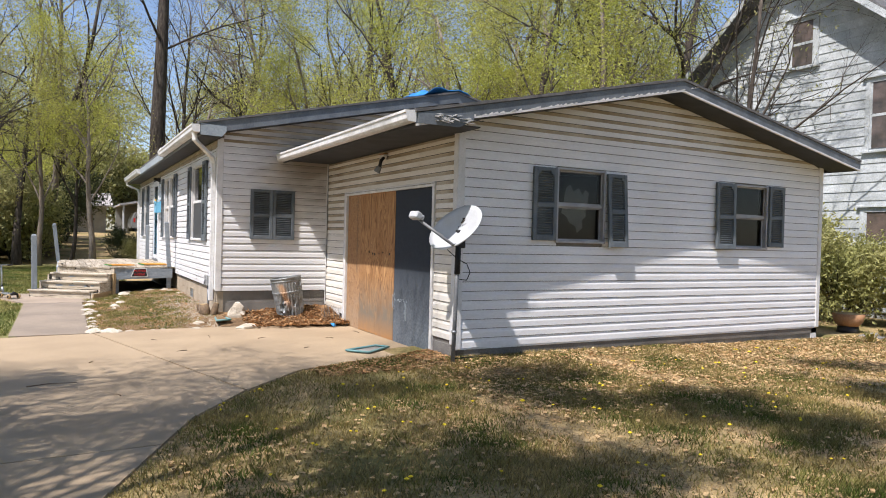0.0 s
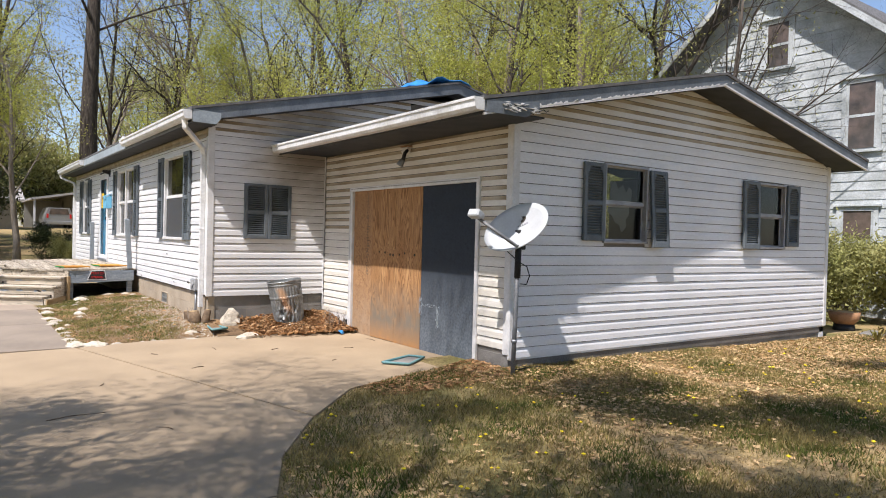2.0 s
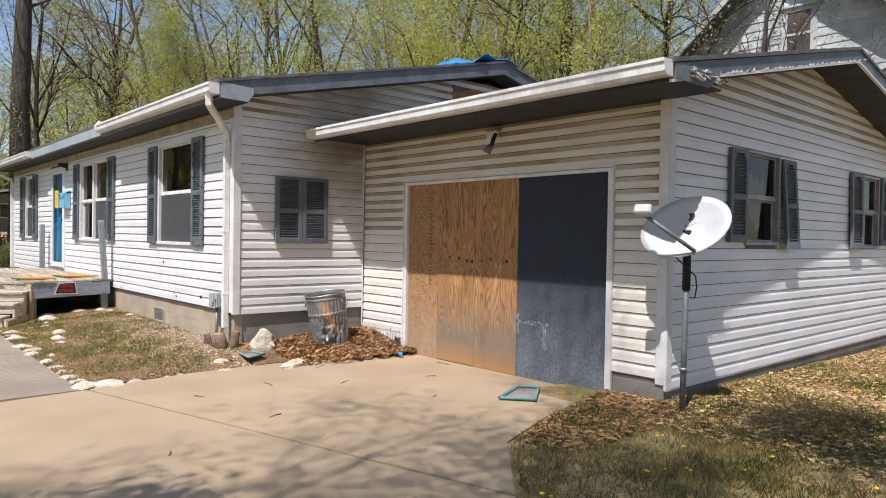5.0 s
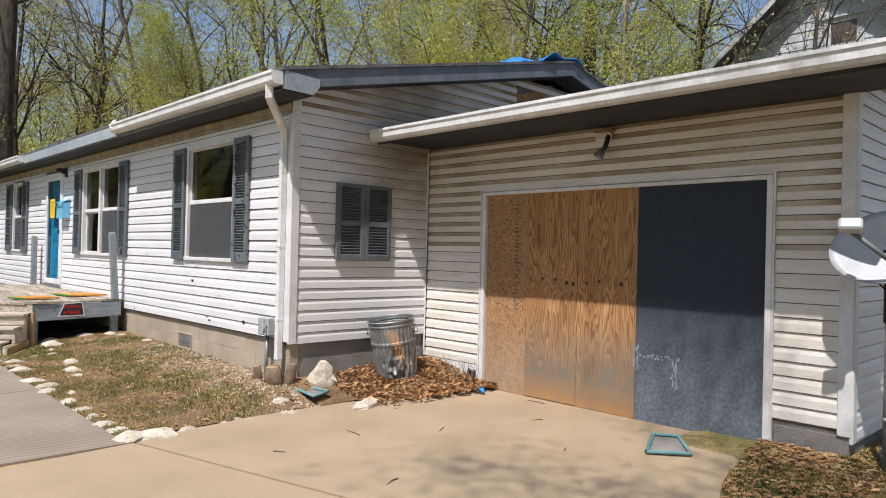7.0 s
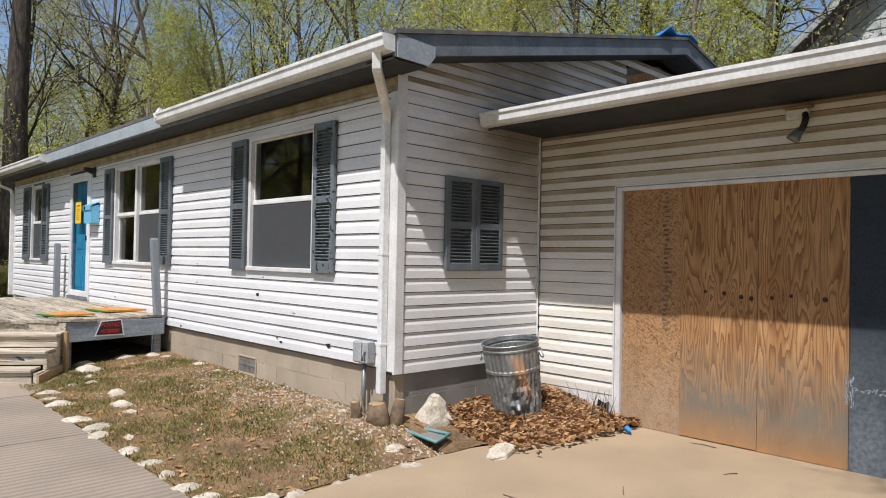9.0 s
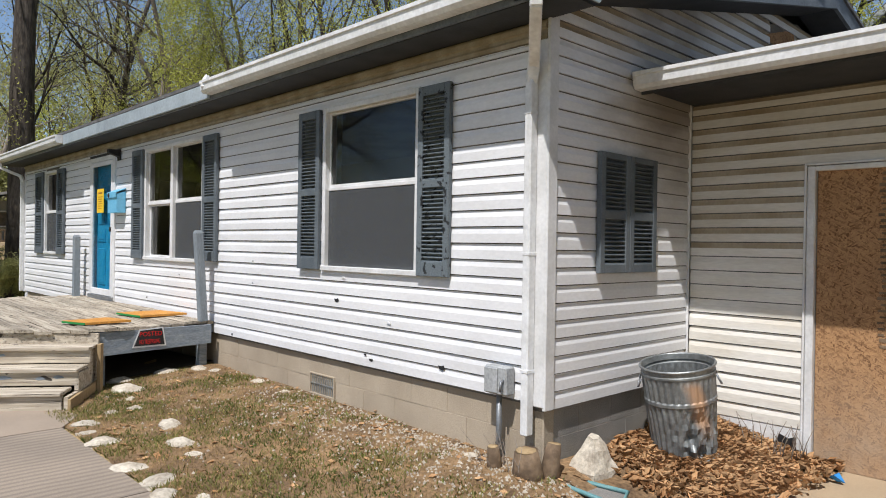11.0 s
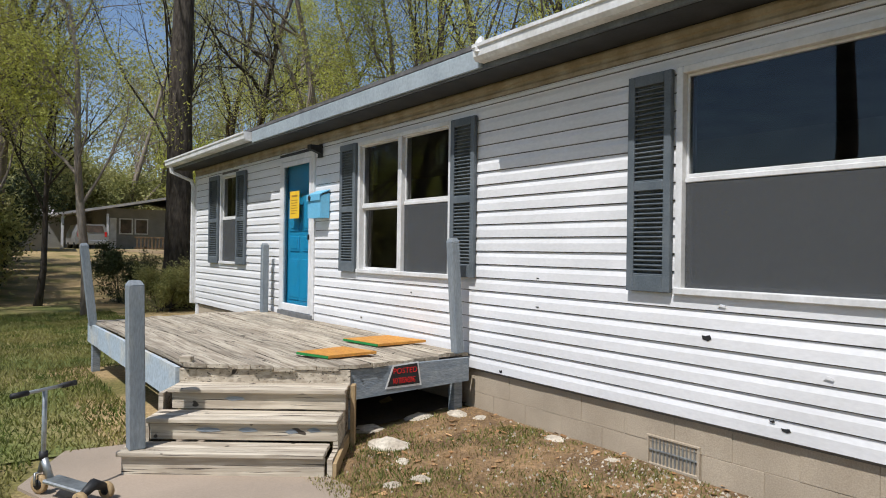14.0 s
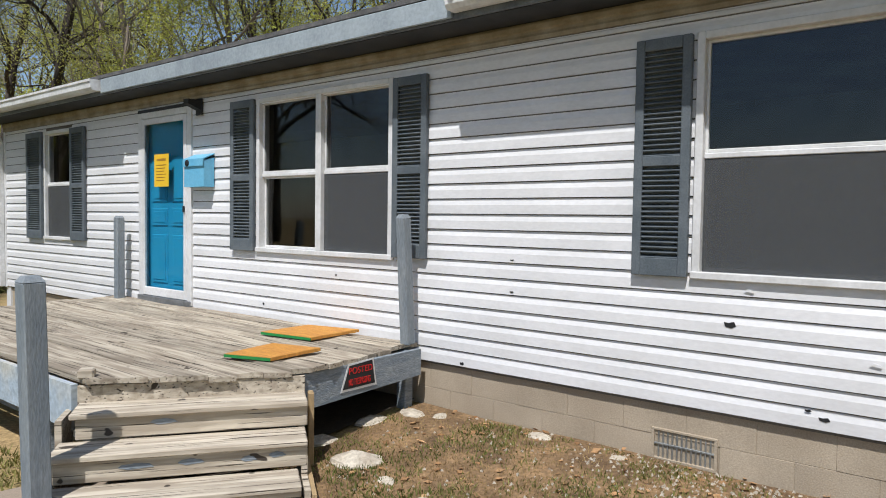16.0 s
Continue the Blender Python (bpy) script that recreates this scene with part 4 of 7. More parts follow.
gutter(groof, GEX0 - 0.003, GY0, YS - 0.035, 2.765)
rf = random.Random(8)
for i in range(34):
    x, z = rf.uniform(3.40, 3.86), rf.uniform(2.80, 2.875)
    w, h, k = rf.uniform(0.03, 0.11), rf.uniform(0.004, 0.012), rf.uniform(-0.02, 0.025)
    part("paint_flake", Geo().prism([(x, z), (x + w * 0.5, z + k * 0.4 - h * 0.5), (x + w, z + k), (x + w * 0.6, z + k * 0.5 + h)], "y", GY0 - 0.024 - rf.uniform(0, 0.012), GY0 - 0.0155), TRIM, groof)
for i in range(40):
    x = GEX0 + 0.7 + i * 0.092 + rf.uniform(-0.04, 0.04)
    z = GZ0 - 0.150 + GSL * (x - GEX0)
    w, h = rf.uniform(0.03, 0.10), rf.uniform(0.006, 0.022)
    part("paint_flake", Geo().prism([(x, z - 0.004), (x + w, z - 0.004 + GSL * w), (x + w * 0.7, z + h + GSL * w * 0.7), (x + w * 0.2, z + h * 0.6)], "y", GY0 - 0.005, GY0 - 0.001), TRIM, groof)
part("loose_wire", Geo().tube([(3.84, GY0 - 0.01, 2.80), (3.90, GY0 - 0.03, 2.83), (3.97, GY0 - 0.03, 2.86), (4.02, GY0 - 0.02, 2.845), (4.05, GY0 - 0.02, 2.86)], 0.005, 5), BLACK, groof)


# ---- windows, shutters, doors ----
def glazed(pane):
    """Gloss on the outer face of a pane alone; the other faces are clear."""
    pane.visible_shadow = False
    pane.data.materials.append(CLEAR)
    for p in pane.data.polygons:
        p.material_index = 0 if p.normal.y < -0.5 else 1
    return pane


def window(name, at, w, h, label, twin=False, screened=True, depth=0.09, trim=None, f=0.027, glass=None):
    """A white double-hung window whose outer face is local y = 0; its origin is the lower left corner of the opening."""
    win = tagged(thing(name, at, label, "window", kind="structure"))
    trim = trim or TRIM
    frame_g = Geo()
    frame_g.box(-0.02, f, -0.034, depth, -0.02, h + 0.018, 0.004).box(w - f, w + 0.02, -0.034, depth, -0.02, h + 0.018, 0.004)
    frame_g.box(f, w - f, -0.034, depth, h - f, h + 0.018, 0.004)
    part("window_frame", frame_g, trim, win)
    part("window_sill", Geo().box(-0.025, w + 0.025, -0.045, depth, -0.022, f * 0.8, 0.005), trim, win)
    cells = [(f, w - f)]
    if twin:
        part("mullion", Geo().box(w / 2 - 0.036, w / 2 + 0.036, -0.036, depth, f * 0.8, h - f, 0.005), trim, win)
        cells = [(f, w / 2 - 0.036), (w / 2 + 0.036, w - f)]
    for k, (a, b) in enumerate(cells):
        part("meeting_rail", Geo().box(a, b, 0.0, 0.05, h / 2 - 0.016, h / 2 + 0.016, 0.004), trim, win)
        for lo, hi, y in ((h / 2 + 0.016, h - f, 0.012), (f * 0.8, h / 2 - 0.016, 0.034)):
            s = Geo()
            for q in ((a, a + 0.017, lo, hi), (b - 0.017, b, lo, hi), (a + 0.017, b - 0.017, hi - 0.018, hi), (a + 0.017, b - 0.017, lo, lo + 0.023)):
                s.box(q[0], q[1], y, y + 0.03, q[2], q[3], 0.003)
            part("sash", s, trim, win)
            glazed(part("pane", Geo().box(a + 0.017, b - 0.017, y + 0.012, y + 0.016, lo + 0.018, hi - 0.023), glass or GLASS, win))
        if screened is True or (screened == "right" and k == 1):
            part("insect_screen", Geo().box(a + 0.004, b - 0.004, 0.006, 0.009, f * 0.8, h / 2 - 0.016), SCREEN, win, "grey insect screen over the lower sash")
    return win


def shutter_mesh(w, h, arch=False):
    """Panel shutter with two louvred fields; returns frame and slat geometry."""
    fr, sl = Geo(), Geo()
    s = min(0.055, w * 0.17)
    fr.box(0, s, -0.038, 0, 0, h, 0.004).box(w - s, w, -0.038, 0, 0, h, 0.004)
    mid = h * 0.485
    fr.box(s, w - s, -0.038, 0, 0, h * 0.075, 0.004).box(s, w - s, -0.038, 0, h * 0.95, h, 0.004).box(s, w - s, -0.038, 0, mid - 0.03, mid + 0.03, 0.004)
    fr.box(s, w - s, -0.002, 0, h * 0.075, h * 0.95)
    for lo, hi in ((h * 0.075, mid - 0.03), (mid + 0.03, h * 0.95)):
        n = max(8, int(round((hi - lo) / 0.031)))
        step = (hi - lo) / n
        for i in range(n):
            z = lo + i * step
            e = 0.0
            if arch and hi > mid + 0.1 and i > n - 3:
                e = w * (0.05, 0.14)[i - n + 2]
                for sx in (-1, 1):
                    fr.box(*sorted((w / 2 + sx * (w / 2 - s), w / 2 + sx * (w / 2 - s - e))), -0.036, -0.002, z, z + step)
            sl.add([(s + e, -0.034, z + 0.003), (w - s - e, -0.034, z + 0.003), (w - s - e, -0.004, z + step * 0.62), (s + e, -0.004, z + step * 0.62),
                    (s + e, -0.031, z - 0.003), (w - s - e, -0.031, z - 0.003), (w - s - e, -0.003, z + step * 0.5), (s + e, -0.003, z + step * 0.5)],
                   [(0, 1, 2, 3), (4, 5, 1, 0), (7, 6, 5, 4)])
    return fr, sl


def shutter(at, w, h, label, material=None, group="window shutters", arch=True):
    sh = thing("shutter", at, label, "shutter", group)
    fr, sl = shutter_mesh(w, h, arch)
    part("shutter_frame", fr, material or SHUTTER, sh)
    part("louvres", sl, material or SHUTTER, sh, fix=False)
    return sh


def on_wall(base, u, z, out=0.0):
    return base @ pose(u, -out, z)


for nm, hole, lab, twin, scr in (
        ("window_1", win_near, "large white double-hung window with a grey screen below", False, True),
        ("window_2", win_mid, "white twin double-hung window, one half screened", True, "right"),
        ("window_3", win_far, "narrow white double-hung window", False, True)):
    window(nm, on_wall(WEST, hole[0], hole[2], 0.0), hole[1] - hole[0], hole[3] - hole[2], lab, twin, scr)
for nm, hole in (("window_4", g_win1), ("window_5", g_win2)):
    window(nm, on_wall(GSOUTH, hole[0], hole[2], 0.0), hole[1] - hole[0], hole[3] - hole[2], "grey double-hung garage window with a dark interior", False, False, 0.09, WINGREY, 0.014, DIMGLASS)

SL = "slate-grey louvred shutter beside a front window"
for ya, yb, z0, z1, m, lab in (
        (14.49, 14.15, 1.375, 2.80, None, SL), (12.83, 12.49, 1.375, 2.79, PEELED, "slate-grey louvred shutter with blistered black peeling paint"),
        (18.69, 18.32, 1.37, 2.825, None, SL), (16.51, 16.16, 1.39, 2.81, None, SL),
        (23.63, 23.13, 1.355, 2.84, None, SL), (22.24, 21.84, 1.36, 2.825, None, SL)):
    shutter(on_wall(WEST, uw(ya), z0, 0.023), ya - yb, z1 - z0, lab, m, arch=False)
GL = "dark slate louvred shutter beside a garage window"
for xa, xb, z0, z1, out in ((5.12, 5.49, 1.535, 2.47, 0.0), (6.34, 6.68, 1.465, 2.455, 0.065), (8.49, 8.91, 1.475, 2.475, 0.025), (9.71, 10.08, 1.52, 2.48, 0.0)):
    shutter(on_wall(GSOUTH, xa - XG, z0, 0.023 + out) @ pose(0, 0, 0, -math.degrees(out / (z1 - z0)), 0, 0), xb - xa, z1 - z0, GL + (", its foot pulled loose" if out > 0.05 else ""))
# ragged white cutout behind the nearer garage window's glass, standing in for brightness seen there
sheet = thing("torn_sheet", on_wall(GSOUTH, g_win1[0], g_win1[2], 0.0), "ragged white cutout behind the garage window in place of a bright patch", "plastic sheet")
gw0, gh0 = g_win1[1] - g_win1[0], g_win1[3] - g_win1[2]
for pts in ([(0.20, 0.501), (0.70, 0.501), (0.72, 0.58), (0.74, 0.70), (0.66, 0.74), (0.60, 0.66), (0.52, 0.76), (0.40, 0.70), (0.34, 0.80), (0.26, 0.76), (0.22, 0.66)],
            [(0.16, 0.40), (0.20, 0.499), (0.68, 0.499), (0.68, 0.36), (0.60, 0.30), (0.62, 0.20), (0.50, 0.12), (0.46, 0.22), (0.34, 0.26), (0.28, 0.34)]):
    part("scrap", Geo().prism([(a * gw0, b * gh0) for a, b in pts], "y", 0.052, 0.055), BRIGHTPATCH, sheet)
for xa in (2.675, 3.055):
    shutter(on_wall(SOUTH, xa - XW, 1.43, 0.023), 0.375, 0.84, "dark slate louvred shutter of a closed pair on the end wall", arch=False)

door = thing("door_1", on_wall(WEST, door_hole[0], 0.735, 0.0), "bright blue panelled door behind a white glass storm door", "door", kind="structure")
dw, dh = door_hole[1] - door_hole[0], 2.11
g = Geo()
g.box(-0.045, 0.03, -0.04, 0.14, 0, dh + 0.02, 0.005).box(dw - 0.03, dw + 0.045, -0.04, 0.14, 0, dh + 0.02, 0.005).box(0.03, dw - 0.03, -0.04, 0.14, dh - 0.05, dh + 0.02, 0.005)
part("door_frame", g, TRIM, door, "white door casing")
part("threshold", Geo().box(-0.04, dw + 0.04, -0.06, 0.14, -0.02, 0.05, 0.004), STEEL, door)
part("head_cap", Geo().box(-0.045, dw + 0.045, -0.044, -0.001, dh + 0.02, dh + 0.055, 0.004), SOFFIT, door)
g = Geo()
for a, b, c, d in ((0.032, 0.095, 0.055, dh - 0.055), (dw - 0.095, dw - 0.032, 0.055, dh - 0.055), (0.095, dw - 0.095, dh - 0.12, dh - 0.055), (0.095, dw - 0.095, 0.055, 0.15)):
    g.box(a, b, -0.045, -0.012, c, d, 0.005)
storm = part("storm_door", g, TRIM, door, "white full-view storm door")
glazed(part("storm_pane", Geo().box(0.095, dw - 0.095, -0.03, -0.026, 0.15, dh - 0.12), DOORGLASS, storm))
part("door_handle", Geo().box(dw - 0.075, dw - 0.058, -0.07, -0.045, 1.0, 1.07, 0.005), BLACK, storm, "black storm door handle")
leaf = Geo().box(0.033, dw - 0.033, 0.045, 0.085, 0.055, dh - 0.055)
for a, b in ((0.13, dw / 2 - 0.05), (dw / 2 + 0.05, dw - 0.13)):
    for c, d in ((0.2, 0.75), (0.85, 1.05), (1.12, 1.62)):
        leaf.box(a, b, 0.033, 0.046, c, d, 0.006)
        leaf.box(a + 0.035, b - 0.035, 0.027, 0.034, c + 0.035, d - 0.035, 0.005)
part("door_leaf", leaf, BLUEDOOR, door, "bright blue six-panel door leaf")
notice = thing("notice", on_wall(WEST, uw(20.13), 2.02, 0.050), "yellow paper notice taped to the storm door", "notice")
part("paper", Geo().box(0, 0.30, -0.002, 0, 0, 0.36), YELLOW, notice)
part("title_bar", Geo().box(0.06, 0.24, -0.004, -0.0025, 0.285, 0.31), NOTICEINK, notice)
for i in range(6):
    part("text_bar", Geo().box(0.05, 0.25 - 0.02 * (i % 3), -0.004, -0.0025, 0.235 - i * 0.034, 0.243 - i * 0.034), NOTICEINK, notice)

# boarded garage door
board = thing("door_garage", on_wall(GFRONT, door_gap[0], 0.0, 0.0), "garage doorway boarded up with bare and slate-painted panels", "garage door", kind="structure")
gw = door_gap[1] - door_gap[0]
g = Geo()
g.box(-0.028, 0.026, -0.03, 0.06, 0.12, 2.222, 0.006).box(gw - 0.026, gw + 0.028, -0.03, 0.06, 0.05, 2.222, 0.006).box(0.026, gw - 0.026, -0.03, 0.06, 2.186, 2.222, 0.006)
part("door_casing", g, TRIM, board, "white casing")
g = Geo()
g.box(-0.046, -0.031, -0.036, 0.0, 0.12, 2.244, 0.003).box(gw + 0.031, gw + 0.046, -0.036, 0.0, 0.05, 2.244, 0.003).box(-0.031, gw + 0.031, -0.036, 0.0, 2.228, 2.244, 0.003)
part("j_channel", g, TRIM, board)
part("osb_board", Geo().box(0.032, 0.62, 0.012, 0.026, 0.054, 2.188, 0.002), OSB, board, "bare orange-brown strand board")
part("plywood_board", Geo().box(0.60, 1.25, 0.0, 0.012, 0.06, 2.188, 0.002), PLY, board, "grained plywood sheet")
part("plywood_board", Geo().box(1.253, 1.90, 0.001, 0.013, 0.055, 2.188, 0.002), PLY, board, "grained plywood sheet with scuffed lower half")
part("painted_board", Geo().box(1.903, gw - 0.03, 0.004, 0.018, 0.045, 2.188, 0.002), DARKPANEL, board, "dark slate-blue painted strand board")
for u in (0.82, 0.98, 1.12, 1.20, 1.36, 1.50, 1.74):
    part("knot_hole", Geo().tube([(u, -0.003, 1.28 + 0.02 * math.sin(u * 9)), (u, 0.0, 1.28 + 0.02 * math.sin(u * 9))], 0.014 + 0.008 * abs(math.sin(u * 23)), 8), INK, board)
rs2 = random.Random(19)
for i in range(30):
    zz, uu = 0.95 + i * 0.041, 0.43 + rs2.uniform(-0.012, 0.02)
    part("stamp_bar", Geo().box(uu, uu + rs2.uniform(0.03, 0.075), 0.0085, 0.0095, zz, zz + rs2.uniform(0.012, 0.026)), STUMPW, board)
for a, b, c, d in ((1.915, 2.33, 0.625, 0.66), (2.25, 2.31, 0.36, 0.625), (1.87, 1.93, 0.50, 0.72)):
    for k in range(46):
        u, z, w, h = rs2.uniform(a, b), rs2.uniform(c, d), rs2.uniform(0.006, 0.03), rs2.uniform(0.003, 0.014)
        if b - a < 0.1:
            w, h = h, w * 1.5
        pts = [(u, z), (u + w * 0.6, z - h * 0.4), (u + w, z + h * 0.3), (u + w * 0.5, z + h)]
        part("scuff_mark", Geo().prism(pts, "y", -0.0022 if u < 1.9 else 0.0025, -0.0006 if u < 1.9 else 0.0038), FADED, board)

# chips and holes in the front siding
for y, z, w, h in ((13.93, 1.105, 0.06, 0.03), (13.43, 0.652, 0.05, 0.02), (13.50, 0.69, 0.03, 0.012), (15.83, 0.615, 0.035, 0.02), (15.40, 1.415, 0.03, 0.008), (15.40, 1.19, 0.03, 0.008), (18.21, 0.86, 0.025, 0.02), (12.6, 0.70, 0.06, 0.03), (17.2, 1.2, 0.02, 0.012)):
    pts = [(0, 0), (w * 0.6, -h * 0.3), (w, h * 0.2), (w * 0.8, h), (w * 0.3, h * 0.7), (-w * 0.1, h * 0.8)]
    part("siding_hole", Geo().prism([(uw(y) + a, z + b) for a, b in pts], "y", -0.0205, -0.0175), BLACK, wall_west, "dark broken chip in the siding")
for y, z in ((13.83, 1.315), (13.21, 0.98)):
    part("loose_flap", Geo().prism([(uw(y), z), (uw(y) + 0.05, z - 0.008), (uw(y) + 0.055, z + 0.004), (uw(y) + 0.02, z + 0.014)], "y", -0.026, -0.0225), SIDING, wall_west, "curled flap of torn vinyl")
part("broken_gap", Geo().prism([(door_gap[0] - 0.22, 0.15), (door_gap[0] - 0.09, 0.145), (door_gap[0] - 0.085, 0.235), (door_gap[0] - 0.13, 0.215), (door_gap[0] - 0.2, 0.24)], "y", -0.0165, -0.0125), BLACK, garage_front, "dark broken gap at the foot of the siding")


# ---- deck and steps ----
deck = thing("deck", pose(0, 0, 0), "weathered grey-brown wooden porch deck with worn blue-grey rims", "deck")
rnd = random.Random(11)


def deck_front(x):
    """Front edge of the deck: a straight side, then a cut corner."""
    if x > 0.90:
        return 16.13 + (x - 0.90) * 0.12
    return 16.13 + (0.90 - x) * (0.72 / 1.05)


x, k = -0.15, 0
while x < 2.12:
    w = 0.138
    a, b = x + 0.003, min(x + w - 0.003, 2.13)
    y0a, y0b = deck_front(a) - rnd.uniform(0.0, 0.03), deck_front(b) - rnd.uniform(0.0, 0.03)
    g = Geo()
    n = 9
    v, f = [], []
    lift = rnd.uniform(-0.004, 0.006)
    for i in range(n):
        t = i / (n - 1)
        ya, yb = y0a + (20.95 - y0a) * t, y0b + (20.95 - y0b) * t
        z = 0.73 + lift - 0.035 * smooth(18.5, 21, ya) * (1 - smooth(-0.2, 1.4, a)) + 0.008 * math.sin(ya * 2.3 + k) + rnd.uniform(-0.003, 0.003)
        tilt = 0.004 * math.sin(k * 2.1 + ya)
        v += [(a, ya, z - tilt), (b, yb, z + tilt), (b, yb, z - 0.032), (a, ya, z - 0.032)]
    for i in range(n - 1):
        o = i * 4
        f += [(o + j, o + (j + 1) % 4, o + 4 + (j + 1) % 4, o + 4 + j) for j in range(4)]
    f += [(3, 2, 1, 0), tuple(range(4 * n - 4, 4 * n))]
    part("deck_plank", g.add(v, f), DECKWOOD, deck)
    x += w
    k += 1
part("side_rim", Geo().prism([(0.90, 0.46), (2.06, 0.50), (2.06, 0.70), (0.90, 0.695)], "y", 16.155, 16.195), BLUEWOOD, deck, "worn blue-grey rim board")
UV, NV = Vector((0.811, -0.585, 0)), Vector((0.585, 0.811, 0))
STEPS = Matrix(((UV.x, NV.x, 0, -0.69), (UV.y, NV.y, 0, 16.40), (0, 0, 1, 0), (0, 0, 0, 1)))
part("left_rim", Geo().prism([(16.93, 0.43), (20.95, 0.44), (20.95, 0.665), (16.93, 0.70)], "x", -0.19, -0.152), PALEBLUE, deck, "sun-bleached pale blue rim board")
part("back_rim", Geo().box(-0.15, 2.1, 20.95, 20.985, 0.46, 0.68, 0.004), PALEBLUE, deck)
part("cut_rim", Geo().box(0.13, 1.44, 0.71, 0.745, 0.48, 0.695, 0.004, STEPS), STEPWOOD, deck)
for y in (17.6, 18.8, 20.0):
    part("joist", Geo().box(-0.14, 2.1, y, y + 0.04, 0.50, 0.69), DECKWOOD, deck)
for px, py in ((2.0, 16.22), (-0.12, 20.75), (0.95, 16.25), (-0.1, 17.4)):
    part("pier", Geo().box(px - 0.045, px + 0.045, py, py + 0.09, -0.05, 0.69, 0.006), BLUEWOOD, deck)

# Soil sheet coloured near black in place of the shade under the deck
tagged(part("ground_under_deck", Geo().add([(x, y, gz(x, y) + 0.03) for y in (16.3, 17.5, 18.7, 20.9) for x in (0.3, 1.2, 2.16)], [(j * 3 + i, j * 3 + i + 1, j * 3 + i + 4, j * 3 + i + 3) for j in range(3) for i in range(2)]), DECKSHADE, fix=False), "soil under the porch deck, darkened to stand in for shade", "soil", kind="structure")
# Added board that blocks side light so the space under the deck stays dark
part("skirt", Geo().box(0.25, 0.28, 16.9, 20.9, 0.02, 0.68), DECKWOOD, deck)
steps = thing("steps", STEPS, "three weathered grey wooden porch steps with flecks of blue paint", "steps")
ends = [(0.0, 1.37), (0.09, 1.42), (0.15, 1.44)]
for i, ((a, b), top) in enumerate(zip(ends, (0.262, 0.430, 0.592))):
    d0 = 0.237 * i
    part("riser", Geo().box(a + 0.012, b - 0.002, d0 + 0.02, d0 + 0.055, top - (0.155 if i else 0.165), top - 0.034, 0.005), STEPWOOD, steps)
    for j in range(2):
        e = rnd.uniform(-0.004, 0.004)
        part("tread", Geo().box(a - 0.01 + e, b + e, d0 - 0.012 + 0.135 * j, d0 + 0.118 + 0.135 * j, top - 0.034 + 0.003 * j, top + 0.003 * j, 0.006), STEPWOOD, steps)
part("stringer", Geo().prism([(0.02, 0.10), (0.76, 0.10), (0.76, 0.55), (0.50, 0.55), (0.50, 0.39), (0.26, 0.39), (0.26, 0.22), (0.02, 0.22)], "x", 1.385, 1.42), STEPWOOD, steps, "notched side board")
part("stringer", Geo().prism([(0.04, 0.10), (0.76, 0.10), (0.76, 0.55), (0.50, 0.55), (0.50, 0.39), (0.26, 0.39), (0.26, 0.22), (0.04, 0.22)], "x", 0.06, 0.095), STEPWOOD, steps)
part("brace_board", Geo().prism([(0.0, 0.105), (0.72, 0.15), (0.72, 0.24), (0.0, 0.20)], "x", 1.425, 1.45), RAWWOOD, steps, "fresh tan brace board")
part("brace_post", Geo().box(1.455, 1.49, 0.62, 0.70, 0.10, 0.60, 0.004), RAWWOOD, steps, "fresh tan lumber prop")
part("end_grain_block", Geo().box(0.13, 0.22, 0.70, 0.78, 0.735, 0.79, 0.008), STEPWOOD, steps)
for i, (a, b, z) in enumerate(((0.42, 0.60, 0.345), (0.72, 0.86, 0.348), (1.05, 1.14, 0.34), (1.2, 1.3, 0.352), (0.55, 0.7, 0.515))):
    d0 = 0.237 * (1 if i < 4 else 2)
    pts = [(a, z), (a + (b - a) * 0.3, z - 0.014), (b, z - 0.006), (b - 0.02, z + 0.012), (a + (b - a) * 0.5, z + 0.02), (a + 0.02, z + 0.014)]
    part("paint_fleck", Geo().prism(pts, "y", d0 + 0.0165, d0 + 0.0195), BLUEWOOD, steps)


def post(x, y, z0, z1, w, lean, label, bevel=0.012):
    p = thing("porch_post", pose(x, y, z0, lean[0], lean[1], 0), label, "post", "porch posts")
    h = z1 - z0
    a = w / 2
    g = Geo().box(-a, a, -a, a, 0, h - 0.03, 0.006)
    part("shaft", g, POSTPAINT, p)
    v = [(sx * a * s, sy * a * s, z) for z, s in ((h - 0.03, 1.0), (h, 0.6)) for sx, sy in ((-1, -1), (1, -1), (1, 1), (-1, 1))]
    part("chamfered_top", Geo().add(v, [(0, 1, 5, 4), (1, 2, 6, 5), (2, 3, 7, 6), (3, 0, 4, 7), (4, 5, 6, 7), (3, 2, 1, 0)]), POSTPAINT, p)
    return p


post(-0.575, 16.42, 0.262, 1.395, 0.105, (0.3, -1.2), "blue-grey painted square post standing on the bottom step")
post(2.0, 16.24, 0.735, 1.735, 0.085, (0, -4.0), "leaning blue-grey post at the deck's edge by the wall")
post(1.99, 20.72, 0.70, 1.69, 0.09, (0, 0), "blue-grey post beside the front door")
post(-0.17, 20.70, 0.66, 1.66, 0.09, (0, -6.5), "leaning faded blue-grey post at the deck's far corner")

